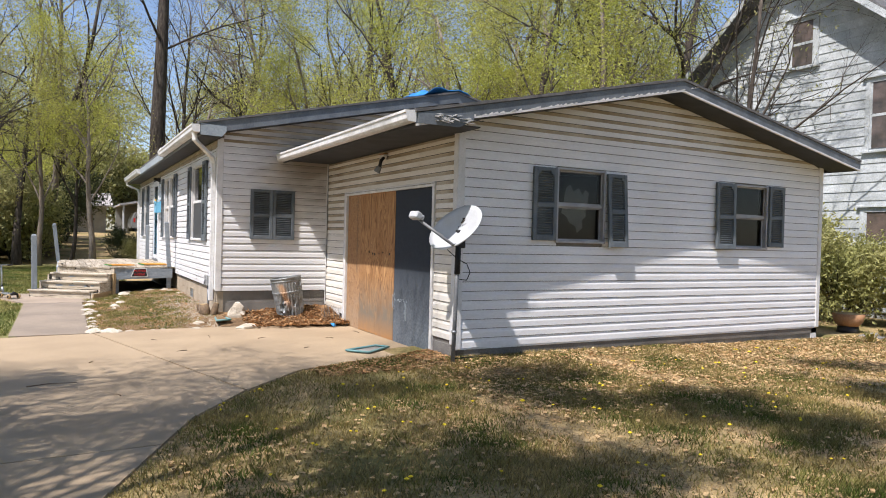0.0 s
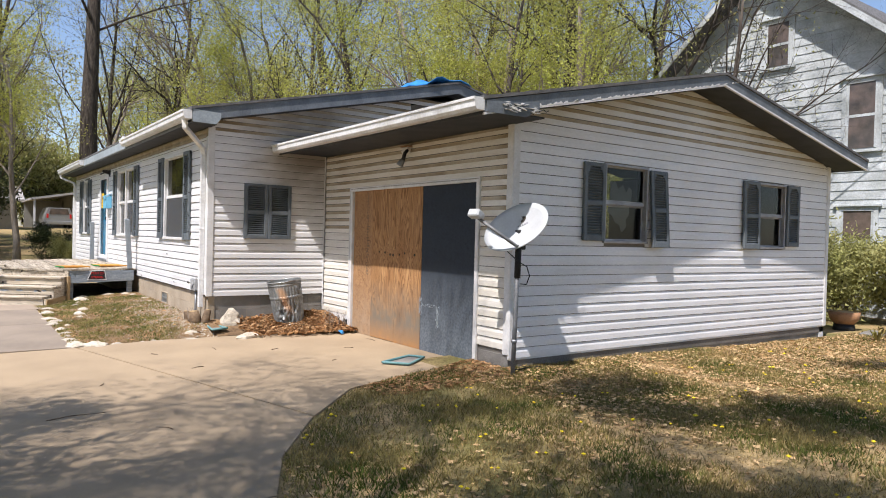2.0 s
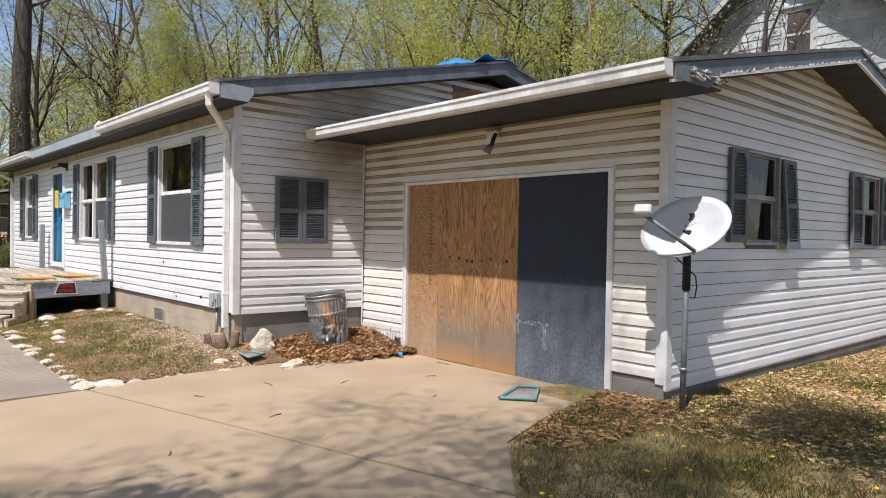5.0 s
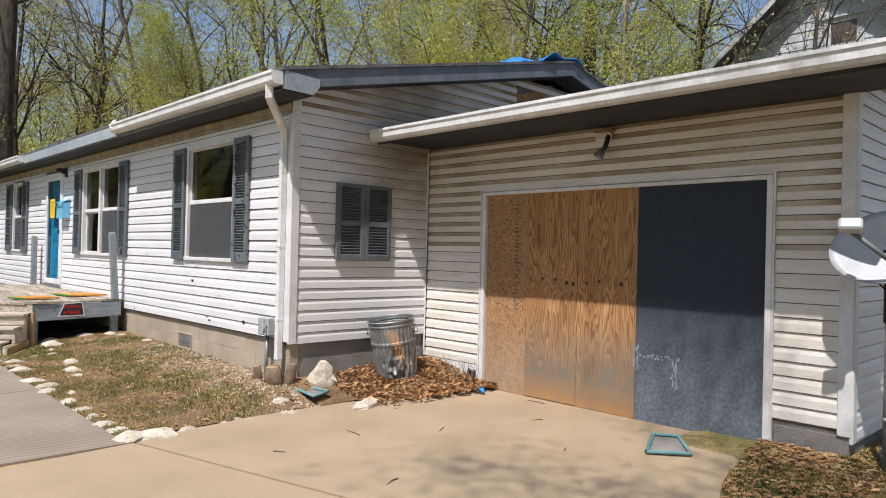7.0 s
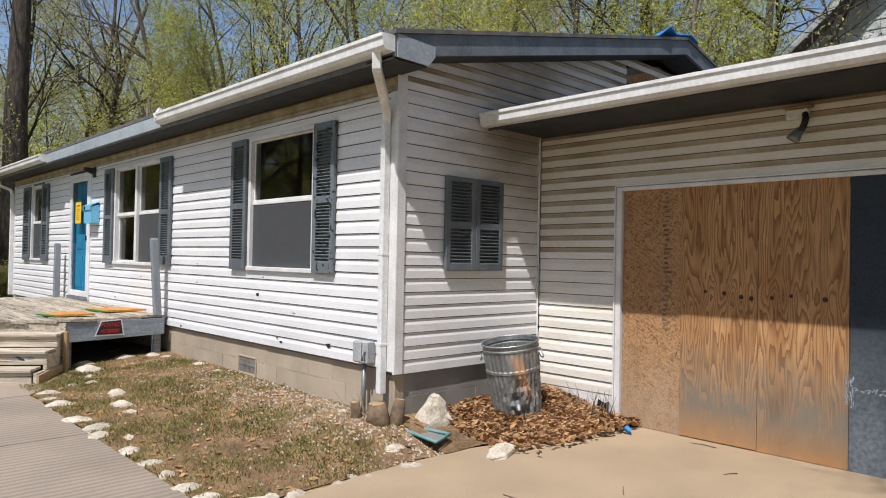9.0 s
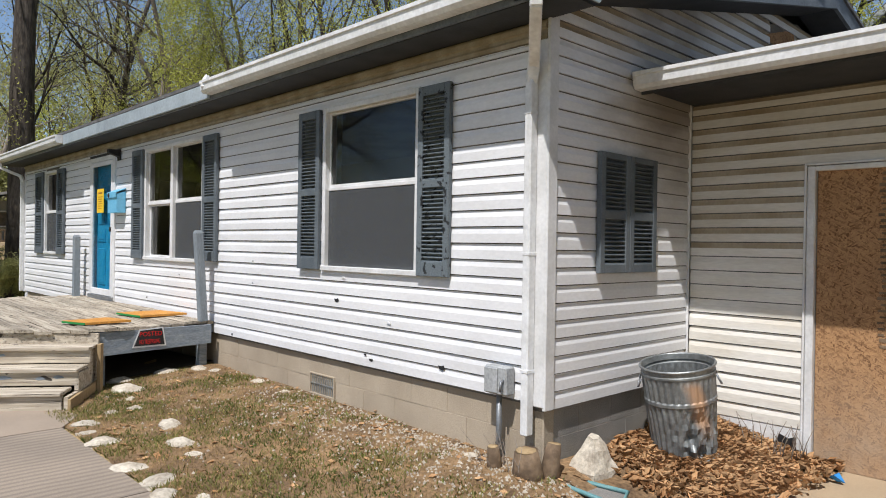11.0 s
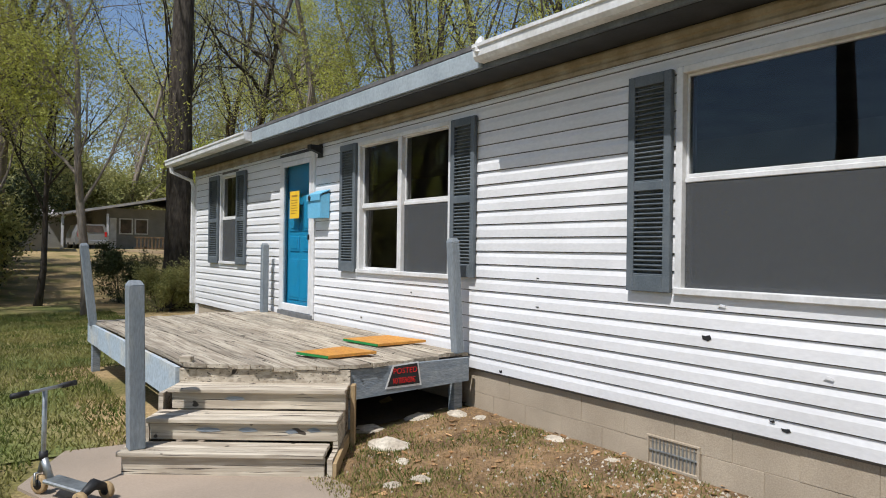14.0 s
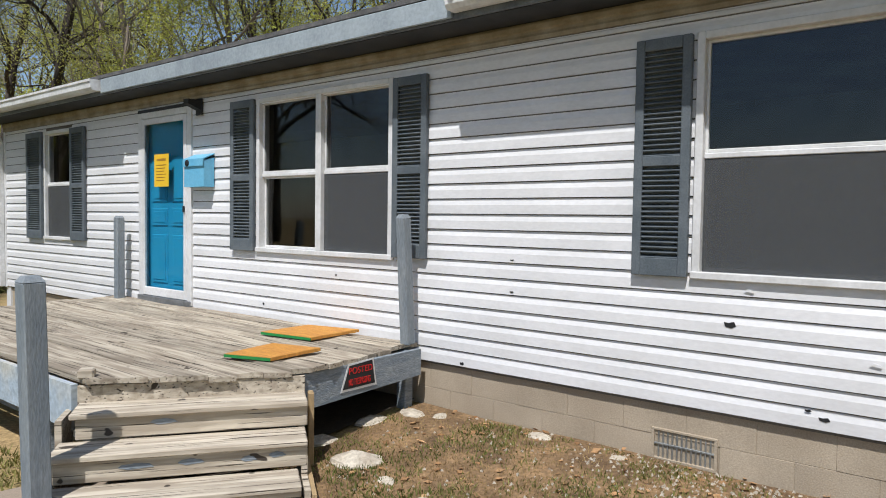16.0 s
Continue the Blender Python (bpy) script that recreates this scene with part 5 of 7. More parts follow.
sign = thing("no_trespassing_sign", pose(0, 16.152, 0), "red and black printed warning sign with a white border", "sign")
part("border", Geo().prism([(1.215, 0.515), (1.565, 0.515), (1.53, 0.712), (1.285, 0.70)], "y", -0.003, 0.0), TRIM, sign)
part("panel", Geo().prism([(1.235, 0.532), (1.545, 0.532), (1.517, 0.70), (1.296, 0.688)], "y", -0.006, -0.0035), BLACK, sign)
words("lettering", "POSTED", 0.064, REDINK, sign, pose(1.402, -0.0075, 0.648, 90, 0, 0))
words("lettering", "NO TRESPASSING", 0.045, REDINK, sign, pose(1.393, -0.0075, 0.570, 90, 0, 0) @ Matrix.Diagonal((0.60, 1.45, 1, 1)))
for (a, b, c, d) in (((0.74, 16.78), (0.86, 16.44), (1.32, 16.47), (1.21, 16.87)), ((1.47, 17.35), (1.55, 16.84), (2.09, 16.86), (1.97, 17.36))):
    bd = thing("painted_board", pose(0, 0, 0.748), "loose orange board with a green edge lying on the deck", "board", "loose boards")
    v = [(*p, z) for z in (0, 0.023) for p in (a, b, c, d)]
    part("board_face", Geo().add(v, [(3, 2, 1, 0), (4, 5, 6, 7), (0, 1, 5, 4), (1, 2, 6, 5), (2, 3, 7, 6), (3, 0, 4, 7)]), ORANGE, bd)
    A, B2 = Vector((*a, 0)), Vector((*b, 0))
    o = (A - Vector((*d, 0))).normalized() * 0.006
    v = [p + Vector((0, 0, z)) for z in (0.0, 0.02) for p in (A + o, B2 + o, B2 + o * 0.2, A + o * 0.2)]
    part("painted_edge", Geo().add(v, [(3, 2, 1, 0), (4, 5, 6, 7), (0, 1, 5, 4), (1, 2, 6, 5), (2, 3, 7, 6), (3, 0, 4, 7)]), GREEN, bd, "bright green edge strip")

# ---- fixtures on the walls ----
mail = thing("mailbox", on_wall(WEST, uw(19.37), 2.0, 0.023), "sky-blue metal wall mailbox with a sloped lid", "mailbox")
part("box", Geo().prism([(0, 0), (0, 0.30), (-0.10, 0.27), (-0.12, 0.26), (-0.12, 0.0)], "x", 0, 0.36), MAILBLUE, mail)
part("lid", Geo().prism([(0.0, 0.335), (0.0, 0.345), (-0.135, 0.285), (-0.135, 0.21), (-0.128, 0.21), (-0.128, 0.277)], "x", -0.006, 0.366), MAILBLUE, mail)
part("emblem", Geo().tube([(0.08, -0.136, 0.245), (0.08, -0.144, 0.245)], [0.035, 0.03], 14), BLACK, mail, "black round emblem")
lamp = thing("porch_lamp", on_wall(WEST, uw(19.33), 2.75, 0.023), "black wall lamp beside the front door", "wall lamp")
part("back_plate", Geo().box(0, 0.12, -0.015, 0, 0, 0.17, 0.006), BLACK, lamp)
part("lamp_head", Geo().prism([(-0.015, 0.05), (-0.015, 0.15), (-0.16, 0.15), (-0.16, 0.10)], "x", 0.015, 0.105), BLACK, lamp)
flood = thing("flood_light", on_wall(GFRONT, YS - 9.14, 2.58, 0.023), "old twin flood light fixture with a dark rusty head hanging", "wall lamp")
part("junction_box", Geo().box(-0.09, 0.07, -0.06, 0, 0.06, 0.14, 0.012), GUTTER, flood)
part("rain_cap", Geo().box(-0.10, 0.10, -0.07, 0, 0.142, 0.156, 0.004), RUSTY, flood)
part("swivel_arm", Geo().tube([(0.05, -0.05, 0.09), (0.075, -0.10, 0.05), (0.06, -0.11, -0.01), (0.03, -0.10, -0.05)], 0.024, 8), BLACK, flood)
part("lamp_holder", Geo().tube([(0.035, -0.10, -0.03), (0.0, -0.12, -0.09), (-0.01, -0.125, -0.11)], [0.03, 0.045, 0.05], 12), STEEL, flood, "dull metal lamp holder")
meter = thing("electric_box", on_wall(WEST, uw(12.06), 0.63, 0.023), "grey outdoor electrical box with a conduit", "electrical box")
part("cabinet", Geo().box(0, 0.19, -0.09, 0, 0, 0.185, 0.008), ELECBOX, meter)
part("cover", Geo().box(0.006, 0.12, -0.104, -0.091, 0.01, 0.175, 0.005), ELECBOX, meter)
part("switch_lever", Geo().tube([(0.165, -0.09, 0.10), (0.17, -0.12, 0.09), (0.17, -0.125, 0.03)], 0.01, 6), STEEL, meter)
part("conduit", Geo().tube([(0.09, -0.04, 0.0), (0.09, -0.04, -0.5)], 0.02, 10), STEEL, meter)
vent = thing("foundation_vent", pose(XW + 0.016, 14.36, 0.225, 0, 0, -90), "white-framed metal vent grille in the foundation", "vent")
g = Geo().box(0, 0.40, -0.006, 0.02, 0, 0.022, 0.003).box(0, 0.40, -0.006, 0.02, 0.188, 0.205, 0.003).box(0, 0.018, -0.006, 0.02, 0.022, 0.188).box(0.382, 0.40, -0.006, 0.02, 0.022, 0.188)
part("frame", g, BLOCK, vent)
part("backing", Geo().box(0.018, 0.382, 0.045, 0.05, 0.022, 0.188), BLACK, vent)
bar = Geo().box(-0.0048, 0.0048, 0.0, 0.012, 0.022, 0.188, 0.002).mesh("bar", GALV)
fix_normals(bar)
for i in range(12):
    share("bar", bar, vent, pose(0.045 + i * 0.0285, 0, 0))
part("cross_bar", Geo().box(0.018, 0.382, -0.002, 0.01, 0.10, 0.112, 0.002), GALV, vent)


def downspout(name, pts, label):
    d = thing(name, pose(0, 0, 0), label, "downspout", "downspouts")
    for a, b in zip(pts, pts[1:]):
        A, B2 = Vector(a), Vector(b)
        L = (B2 - A).length
        m = Matrix.Translation(A) @ (B2 - A).to_track_quat("Z", "Y").to_matrix().to_4x4()
        g = Geo().box(-0.036, 0.036, -0.028, 0.028, -0.012, L + 0.012, 0.008, m)
        part("pipe_length", g, GUTTER, d)
    for z in (2.45, 1.55, 0.80):
        part("strap", Geo().box(pts[-1][0] - 0.0385, pts[-1][0] + 0.04, pts[-1][1] - 0.031, pts[-1][1] + 0.031, z, z + 0.02, 0.001), GUTTER, d)
    return d


downspout("downspout", [(1.725, 11.42, 3.10), (1.735, 11.43, 2.99), (2.06, 11.70, 2.76), (2.085, 11.735, 2.66), (2.085, 11.735, 0.41)], "white rectangular downspout with grime at the front corner")
downspout("downspout", [(1.725, 24.70, 3.10), (1.735, 24.70, 3.0), (2.06, 24.56, 2.85), (2.085, 24.54, 2.75), (2.085, 24.54, 0.6)], "white rectangular downspout at the far corner")

# blue tarpaulin over the ridge
tarp = Geo()
rows, cols = 14, 9
v = []
for j in range(rows):
    for i in range(cols):
        x = 5.35 + i * 0.18
        y = RY0 - 0.01 + j * 0.16 + 0.06 * math.sin(i * 1.7)
        top = ROOF_Z0 + SLOPE * (min(x, 2 * RIDGE_X - x) - ROOF_X0)
        v.append((x, y, top + 0.02 + 0.22 * max(0.0, noise.noise((x * 1.9, y * 1.6, 5)) + 0.12)))
o = len(v)
v += [(a, b, c - 0.012) for a, b, c in v]
f = []
for j in range(rows - 1):
    for i in range(cols - 1):
        q = (j * cols + i, j * cols + i + 1, (j + 1) * cols + i + 1, (j + 1) * cols + i)
        f += [q, tuple(o + k for k in q[::-1])]
rim = [i for i in range(cols)] + [j * cols + cols - 1 for j in range(1, rows)] + [(rows - 1) * cols + i for i in range(cols - 2, -1, -1)] + [j * cols for j in range(rows - 2, 0, -1)]
f += [(rim[i], rim[(i + 1) % len(rim)], o + rim[(i + 1) % len(rim)], o + rim[i]) for i in range(len(rim))]
tagged(part("tarpaulin", tarp.add(v, f), TARP), "crumpled bright blue tarpaulin draped over the roof ridge", "tarpaulin")

# ---- satellite dish ----
dish = thing("satellite_dish", pose(0, 0, 0), "pale grey satellite dish on a steel pole beside the garage", "satellite dish")
part("pole", Geo().tube([(3.875, 6.76, 0.0), (3.895, 6.76, 0.7), (3.915, 6.765, 1.40)], 0.024, 12), POLE, dish)
part("pole_sleeve", Geo().tube([(3.908, 6.763, 1.12), (3.917, 6.765, 1.47)], 0.034, 12), BLACK, dish)
part("pole_clamp", Geo().tube([(3.886, 6.76, 0.44), (3.887, 6.76, 0.47)], 0.033, 12), STEEL, dish)
dc = Vector((3.86, 6.76, 1.66))
dn = Vector((-0.82, -0.22, 0.52)).normalized()
du = Vector((0.10, -0.82, 0.52))
du = (du - dn * du.dot(dn)).normalized()
dv = dn.cross(du).normalized()
if dv.z < 0:
    dv = -dv
v, f, rings, seg = [], [], 6, 32
for side in (0, 1):
    for i in range(rings + 1):
        r = i / rings
        for k in range(seg):
            w = 2 * math.pi * k / seg
            p = dc + du * 0.375 * r * math.cos(w) + dv * 0.285 * r * math.sin(w) - dn * (0.065 * (1 - r * r) + 0.012 * side)
            v.append(p)
for side in (0, 1):
    o = side * (rings + 1) * seg
    for i in range(rings):
        for k in range(seg):
            q = (o + i * seg + k, o + i * seg + (k + 1) % seg, o + (i + 1) * seg + (k + 1) % seg, o + (i + 1) * seg + k)
            f.append(q if side == 0 else q[::-1])
a, b = rings * seg, (2 * rings + 1) * seg
f += [(a + k, a + (k + 1) % seg, b + (k + 1) % seg, b + k) for k in range(seg)]
bowl = part("reflector", Geo().add(v, f, True), DISH, dish)
DM = Matrix(((du.x, dv.x, dn.x, dc.x), (du.y, dv.y, dn.y, dc.y), (du.z, dv.z, dn.z, dc.z), (0, 0, 0, 1)))
mark = Geo()
pts = [(0.04 + 0.07 * math.cos(w), 0.12 + 0.055 * math.sin(w)) for w in np.linspace(-1.4, 1.4, 9)] + [(0.03 + 0.04 * math.cos(w), 0.12 + 0.035 * math.sin(w)) for w in np.linspace(1.2, -1.2, 7)]
mark.prism(pts, "z", -0.052, -0.046)
part("emblem", mark, INK, bowl, "dark curved emblem", at=DM)
for i in range(5):
    part("lettering_bar", Geo().box(0.0 + i * 0.026, 0.016 + i * 0.026, 0.03, 0.05, -0.061, -0.056), STEEL, bowl, at=DM)
base = dc - dv * 0.27 - dn * 0.02
lnb_at = Vector((3.41, 6.875, 1.775))
part("feed_arm", Geo().tube([dc - dv * 0.20 - dn * 0.08, base + dn * 0.03, lnb_at + Vector((0.04, 0, -0.04))], 0.017, 8), POLE, dish)
part("receiver_head", Geo().box(-0.045, 0.045, -0.07, 0.07, -0.04, 0.045, 0.014, Matrix.Translation(lnb_at) @ pose(0, 0, 0, 0, 25, 15)), DISH, dish, "off-white receiver head")
part("receiver_horn", Geo().tube([lnb_at + Vector((0.05, -0.01, -0.01)), lnb_at + Vector((0.09, -0.01, -0.02))], [0.025, 0.034], 12), DISH, dish)
part("back_bracket", Geo().box(-0.05, 0.05, -0.04, 0.04, -0.11, 0.10, 0.01, Matrix.Translation((3.945, 6.77, 1.53))), BLACK, dish)
part("cable", Geo().tube([(3.79, 6.80, 1.40), (3.90, 6.73, 1.29), (4.02, 6.74, 1.24), (4.08, 6.76, 1.14), (4.03, 6.75, 1.05), (3.93, 6.74, 1.06)], 0.006, 6), BLACK, dish)
cable = tagged(part("ground_cable", Geo().tube([(3.90, 6.80, 0.14), (4.15, 6.86, 0.13), (4.45, 6.92, 0.115), (4.7, 6.95, 0.11)], 0.007, 6), BLACK), "thin black cable lying along the footing", "cable")

# ---- trash can ----
can = thing("trash_can", pose(3.31, 11.27, 0.15, -2, -9, 0), "dented galvanised steel trash can without a lid, rust-streaked", "trash can")
seg, v, f = 160, [], []
levels = [(0.0, 0.215), (0.02, 0.218), (0.05, 0.221), (0.09, 0.223), (0.13, 0.225), (0.17, 0.227), (0.21, 0.229), (0.25, 0.231), (0.29, 0.233), (0.33, 0.235), (0.37, 0.237), (0.40, 0.239), (0.41, 0.247), (0.43, 0.247), (0.44, 0.240), (0.50, 0.243), (0.56, 0.246), (0.60, 0.247), (0.605, 0.254), (0.618, 0.254), (0.623, 0.248), (0.66, 0.252)]
for z, r in levels:
    flute = 0.005 if 0.03 < z < 0.57 and not 0.40 < z < 0.44 else 0.0
    for k in range(seg):
        w = 2 * math.pi * k / seg
        rr = r + flute * math.cos(32 * w + 3.0 * z)
        front = math.exp(-(((w - 4.25 + math.pi) % (2 * math.pi) - math.pi) / 0.85) ** 2) * smooth(0.46, 0.16, z)
        crease = abs(noise.noise((w * 3.2, z * 8.0, 2.0))) * 0.12 + abs(noise.noise((w * 6.0 + z * 9, z * 5.0, 6.0))) * 0.03
        v.append(((rr - front * crease) * math.cos(w), (rr - front * crease) * math.sin(w), z))
o = len(v)
v += [(x * 0.975, y * 0.975, z + (0.012 if i < seg else 0)) for i, (x, y, z) in enumerate(v)]
n = len(levels)
for s in (0, 1):
    for i in range(n - 1):
        for k in range(seg):
            q = (s * o + i * seg + k, s * o + i * seg + (k + 1) % seg, s * o + (i + 1) * seg + (k + 1) % seg, s * o + (i + 1) * seg + k)
            f.append(q if s == 0 else q[::-1])
f += [tuple(range(seg))[::-1], tuple(range(o, o + seg))]
f += [((n - 1) * seg + k, (n - 1) * seg + (k + 1) % seg, o + (n - 1) * seg + (k + 1) % seg, o + (n - 1) * seg + k) for k in range(seg)]
part("body", Geo().add(v, f), CANSTEEL, can, "fluted steel with a pale rust streak and a crumpled foot", fix=False)
part("rim", Geo().tube([(0.255 * math.cos(w), 0.255 * math.sin(w), 0.66) for w in np.linspace(0, 2 * math.pi, 37)], 0.009, 6, False), GALV, can)
part("base_band", Geo().tube([(0.222 * math.cos(w), 0.222 * math.sin(w), 0.012) for w in np.linspace(0, 2 * math.pi, 37)], 0.008, 6, False), GALV, can)
for s in (2.1, 5.24):
    d = Vector((math.cos(s), math.sin(s), 0))
    e = Vector((-d.y, d.x, 0))
    part("handle", Geo().tube([d * 0.25 + e * 0.06 + Vector((0, 0, 0.58)), d * 0.275 + e * 0.055 + Vector((0, 0, 0.52)), d * 0.285 + Vector((0, 0, 0.50)), d * 0.275 - e * 0.055 + Vector((0, 0, 0.52)), d * 0.25 - e * 0.06 + Vector((0, 0, 0.58))], 0.006, 6), STEEL, can)

# ---- trays, stump, small ground things ----
def tray(name, corners, z, label):
    t = thing(name, pose(0, 0, z), label, "splash tray", "splash trays")
    pts = [Vector((*c, 0.02)) for c in corners]
    mid = sum(pts, Vector()) / 4
    part("rim", Geo().tube([*pts, pts[0]], 0.015, 8, False), TEAL, t)
    low = [mid + (p - mid) * 0.93 - Vector((0, 0, 0.012)) for p in pts]
    v = [p + Vector((0, 0, d)) for d in (-0.006, 0.0) for p in low]
    part("floor_pan", Geo().add(v, [(3, 2, 1, 0), (4, 5, 6, 7), (0, 1, 5, 4), (1, 2, 6, 5), (2, 3, 7, 6), (3, 0, 4, 7)]), BLOCKGREY, t, "silted grey floor")
    return t


tray("splash_tray", [(3.10, 8.13), (3.30, 7.88), (3.72, 8.19), (3.60, 8.36)], ZD + 0.004, "teal plastic downspout tray lying on the concrete drive")
tray("splash_tray", [(2.11, 11.46), (2.25, 11.47), (2.29, 11.12), (2.05, 11.02)], 0.128, "teal plastic splash tray under the corner downspout")
stump = thing("stump", pose(1.99, 11.66, 0.13), "small rotten tree stump with split shoots beside the foundation", "stump")
for sx, sy, r, h, lx in ((0, -0.03, 0.08, 0.22, -0.03), (0.11, -0.10, 0.05, 0.24, 0.05), (-0.04, 0.21, 0.04, 0.20, -0.03)):
    part("cut_stem", Geo().tube([(sx, sy, -0.06), (sx + lx * 0.5, sy, h * 0.6), (sx + lx, sy, h)], [r * 1.7, r * 1.1, r * 0.92], 9), STUMPW, stump)
    part("cut_top", Geo().tube([(sx + lx, sy, h - 0.004), (sx + lx * 1.02, sy, h + 0.005)], [r * 0.86, r * 0.8], 9), RAWWOOD, stump, "pale sawn top")
ROCKS = [(0.44, 15.0, .10), (0.38, 14.4, .13), (1.17, 16.3, .12), (0.92, 14.47, .13), (0.78, 13.95, .12), (0.33, 13.72, .13), (0.40, 13.36, .13), (0.32, 13.1, .12),
         (0.76, 13.65, .07), (0.48, 12.9, .07), (2.0, 12.13, .08), (1.63, 16.25, .12), (1.9, 16.1, .11), (0.34, 10.98, .16), (0.55, 10.9, .15), (0.33, 11.5, .11), (0.36, 11.27, .11),
         (0.38, 12.16, .10), (0.36, 12.55, .10), (0.9, 15.15, .08), (1.82, 11.25, .09), (1.74, 10.95, .11), (1.27, 11.03, .07), (1.36, 10.95, .07), (0.82, 11.0, .08),
         (0.66, 11.03, .08), (1.07, 15.85, .15), (0.98, 15.5, .08), (0.72, 15.2, .09), (1.99, 15.9, .08), (2.05, 15.1, .10), (2.0, 14.5, .07), (0.36, 11.85, .08), (1.12, 10.97, .06), (3.05, 11.45, .09), (0.40, 14.75, .09)]
protos = [rough_stone(1.0, 0.72, 0.5, s).mesh("stone", STONE) for s in range(6)]
for i, (x, y, r) in enumerate(ROCKS):
    st = new("stone", protos[i % 6])
    st.matrix_basis = pose(x, y, gz(x, y) - 0.005, 0, 0, rnd.uniform(0, 360)) @ Matrix.Diagonal((r * 1.25, r * 1.2, r * rnd.uniform(0.75, 1.15), 1))
    tagged(st, "pale limestone rock edging the planting bed", "rock", "bed edging rocks")
st = new("boulder", rough_stone(0.18, 0.14, 0.25, 35, 9).mesh("boulder", STONE))
st.matrix_basis = pose(2.46, 11.48, 0.15, 0, 0, 20)
tagged(st, "large pale limestone boulder leaning against the foundation", "rock")
st = new("flat_stone", rough_stone(0.20, 0.10, 0.075, 33, 9).mesh("flat_stone", STONE))
st.matrix_basis = pose(2.47, 10.72, 0.06, 0, 0, 12)
tagged(st, "flat tan flagstone at the edge of the drive", "rock")
bit = thing("plastic_scrap", pose(3.75, 10.42, 0.075, 20, 10, 40) @ Matrix.Diagonal((0.75, 0.75, 0.75, 1)), "crumpled bright blue plastic scrap among dead leaves", "litter")
part("scrap", Geo().add([(-0.06, -0.05, 0), (0.06, -0.04, 0.02), (0.05, 0.05, 0.0), (-0.05, 0.06, 0.03), (0, 0, 0.07), (0.0, 0.0, -0.01)], [(0, 1, 4), (1, 2, 4), (2, 3, 4), (3, 0, 4), (1, 0, 5), (2, 1, 5), (3, 2, 5), (0, 3, 5)]), TARP, bit)

# kick scooter
sc = thing("kick_scooter", pose(0, 0, 0.108), "silver three-wheeled kick scooter standing on the walk", "scooter")
fw, r1, r2 = Vector((-1.15, 16.29, 0)), Vector((-0.99, 15.86, 0)), Vector((-0.83, 15.98, 0))
ax = (r2 - r1).normalized()
mid = (r1 + r2) / 2
fwd = (fw - mid).normalized()
for p, r, tag in ((fw, 0.058, "front"), (r1, 0.05, "rear"), (r2, 0.05, "rear")):
    c = p + Vector((0, 0, r))
    wh = part("wheel", Geo().tube([c - ax * 0.017, c - ax * 0.012, c + ax * 0.012, c + ax * 0.017], [r * 0.86, r, r, r * 0.86], 20), RAWWOOD, sc, "tan rubber wheel")
    part("hub", Geo().tube([c - ax * 0.019, c + ax * 0.019], r * 0.55, 12), BLACK, wh)
A = mid + Vector((0, 0, 0.075)) + fwd * 0.03
B2 = fw + Vector((0, 0, 0.10)) - fwd * 0.09
m = Matrix.Translation(A) @ (B2 - A).to_track_quat("X", "Z").to_matrix().to_4x4()
part("footboard", Geo().box(0, (B2 - A).length, -0.06, 0.06, -0.012, 0.012, 0.008, m), GALV, sc)
part("fender", Geo().tube([mid + Vector((0, 0, 0.07)) - ax * 0.10, mid + Vector((0, 0, 0.115)), mid + Vector((0, 0, 0.07)) + ax * 0.10], [0.02, 0.035, 0.02], 8), BLACK, sc)
head = fw + Vector((0, 0, 0.23)) - fwd * 0.03
top = Vector((-1.14, 16.17, 0.655))
part("neck", Geo().tube([B2, head], 0.022, 10), GALV, sc)
part("fork", Geo().tube([fw + ax * 0.035 + Vector((0, 0, 0.058)), fw + ax * 0.035 + Vector((0, 0, 0.13)), fw - ax * 0.035 + Vector((0, 0, 0.13)), fw - ax * 0.035 + Vector((0, 0, 0.058))], 0.008, 6), GALV, sc)
part("clamp", Geo().tube([head - Vector((0, 0, 0.02)), head + Vector((0, 0, 0.03))], 0.026, 10), BLACK, sc)
part("stem", Geo().tube([fw + Vector((0, 0, 0.13)), head, top], 0.014, 8), GALV, sc)
bar = part("handlebar", Geo().tube([top - ax * 0.20, top + ax * 0.20], 0.011, 8), GALV, sc)
for s in (-1, 1):
    part("grip", Geo().tube([top + ax * s * 0.12, top + ax * s * 0.225], 0.017, 8), BLACK, bar, "black rubber grip")

# sticks and bits on the concrete
rt = random.Random(77)
for x, y, L, a in ((-0.35, 7.3, 0.42, 10), (0.2, 8.4, 0.12, 60), (1.3, 8.9, 0.14, 200), (2.35, 9.6, 0.16, 30), (3.35, 9.3, 0.12, 150), (1.75, 9.9, 0.2, 80), (0.4, 6.6, 0.15, 120), (2.7, 8.6, 0.09, 20), (1.0, 9.95, 0.10, 300), (3.9, 9.7, 0.22, 95)):
    tw = Geo().tube([(0, 0, 0.004), (L * 0.4, L * rt.uniform(-0.1, 0.1), 0.007), (L, L * rt.uniform(-0.15, 0.15), 0.004)], [0.005, 0.004, 0.002], 5)
    tagged(part("twig", tw, STUMPW, at=pose(x, y, ZD, 0, 0, a)), "small dry brown twig lying on the concrete", "twig", "fallen twigs")


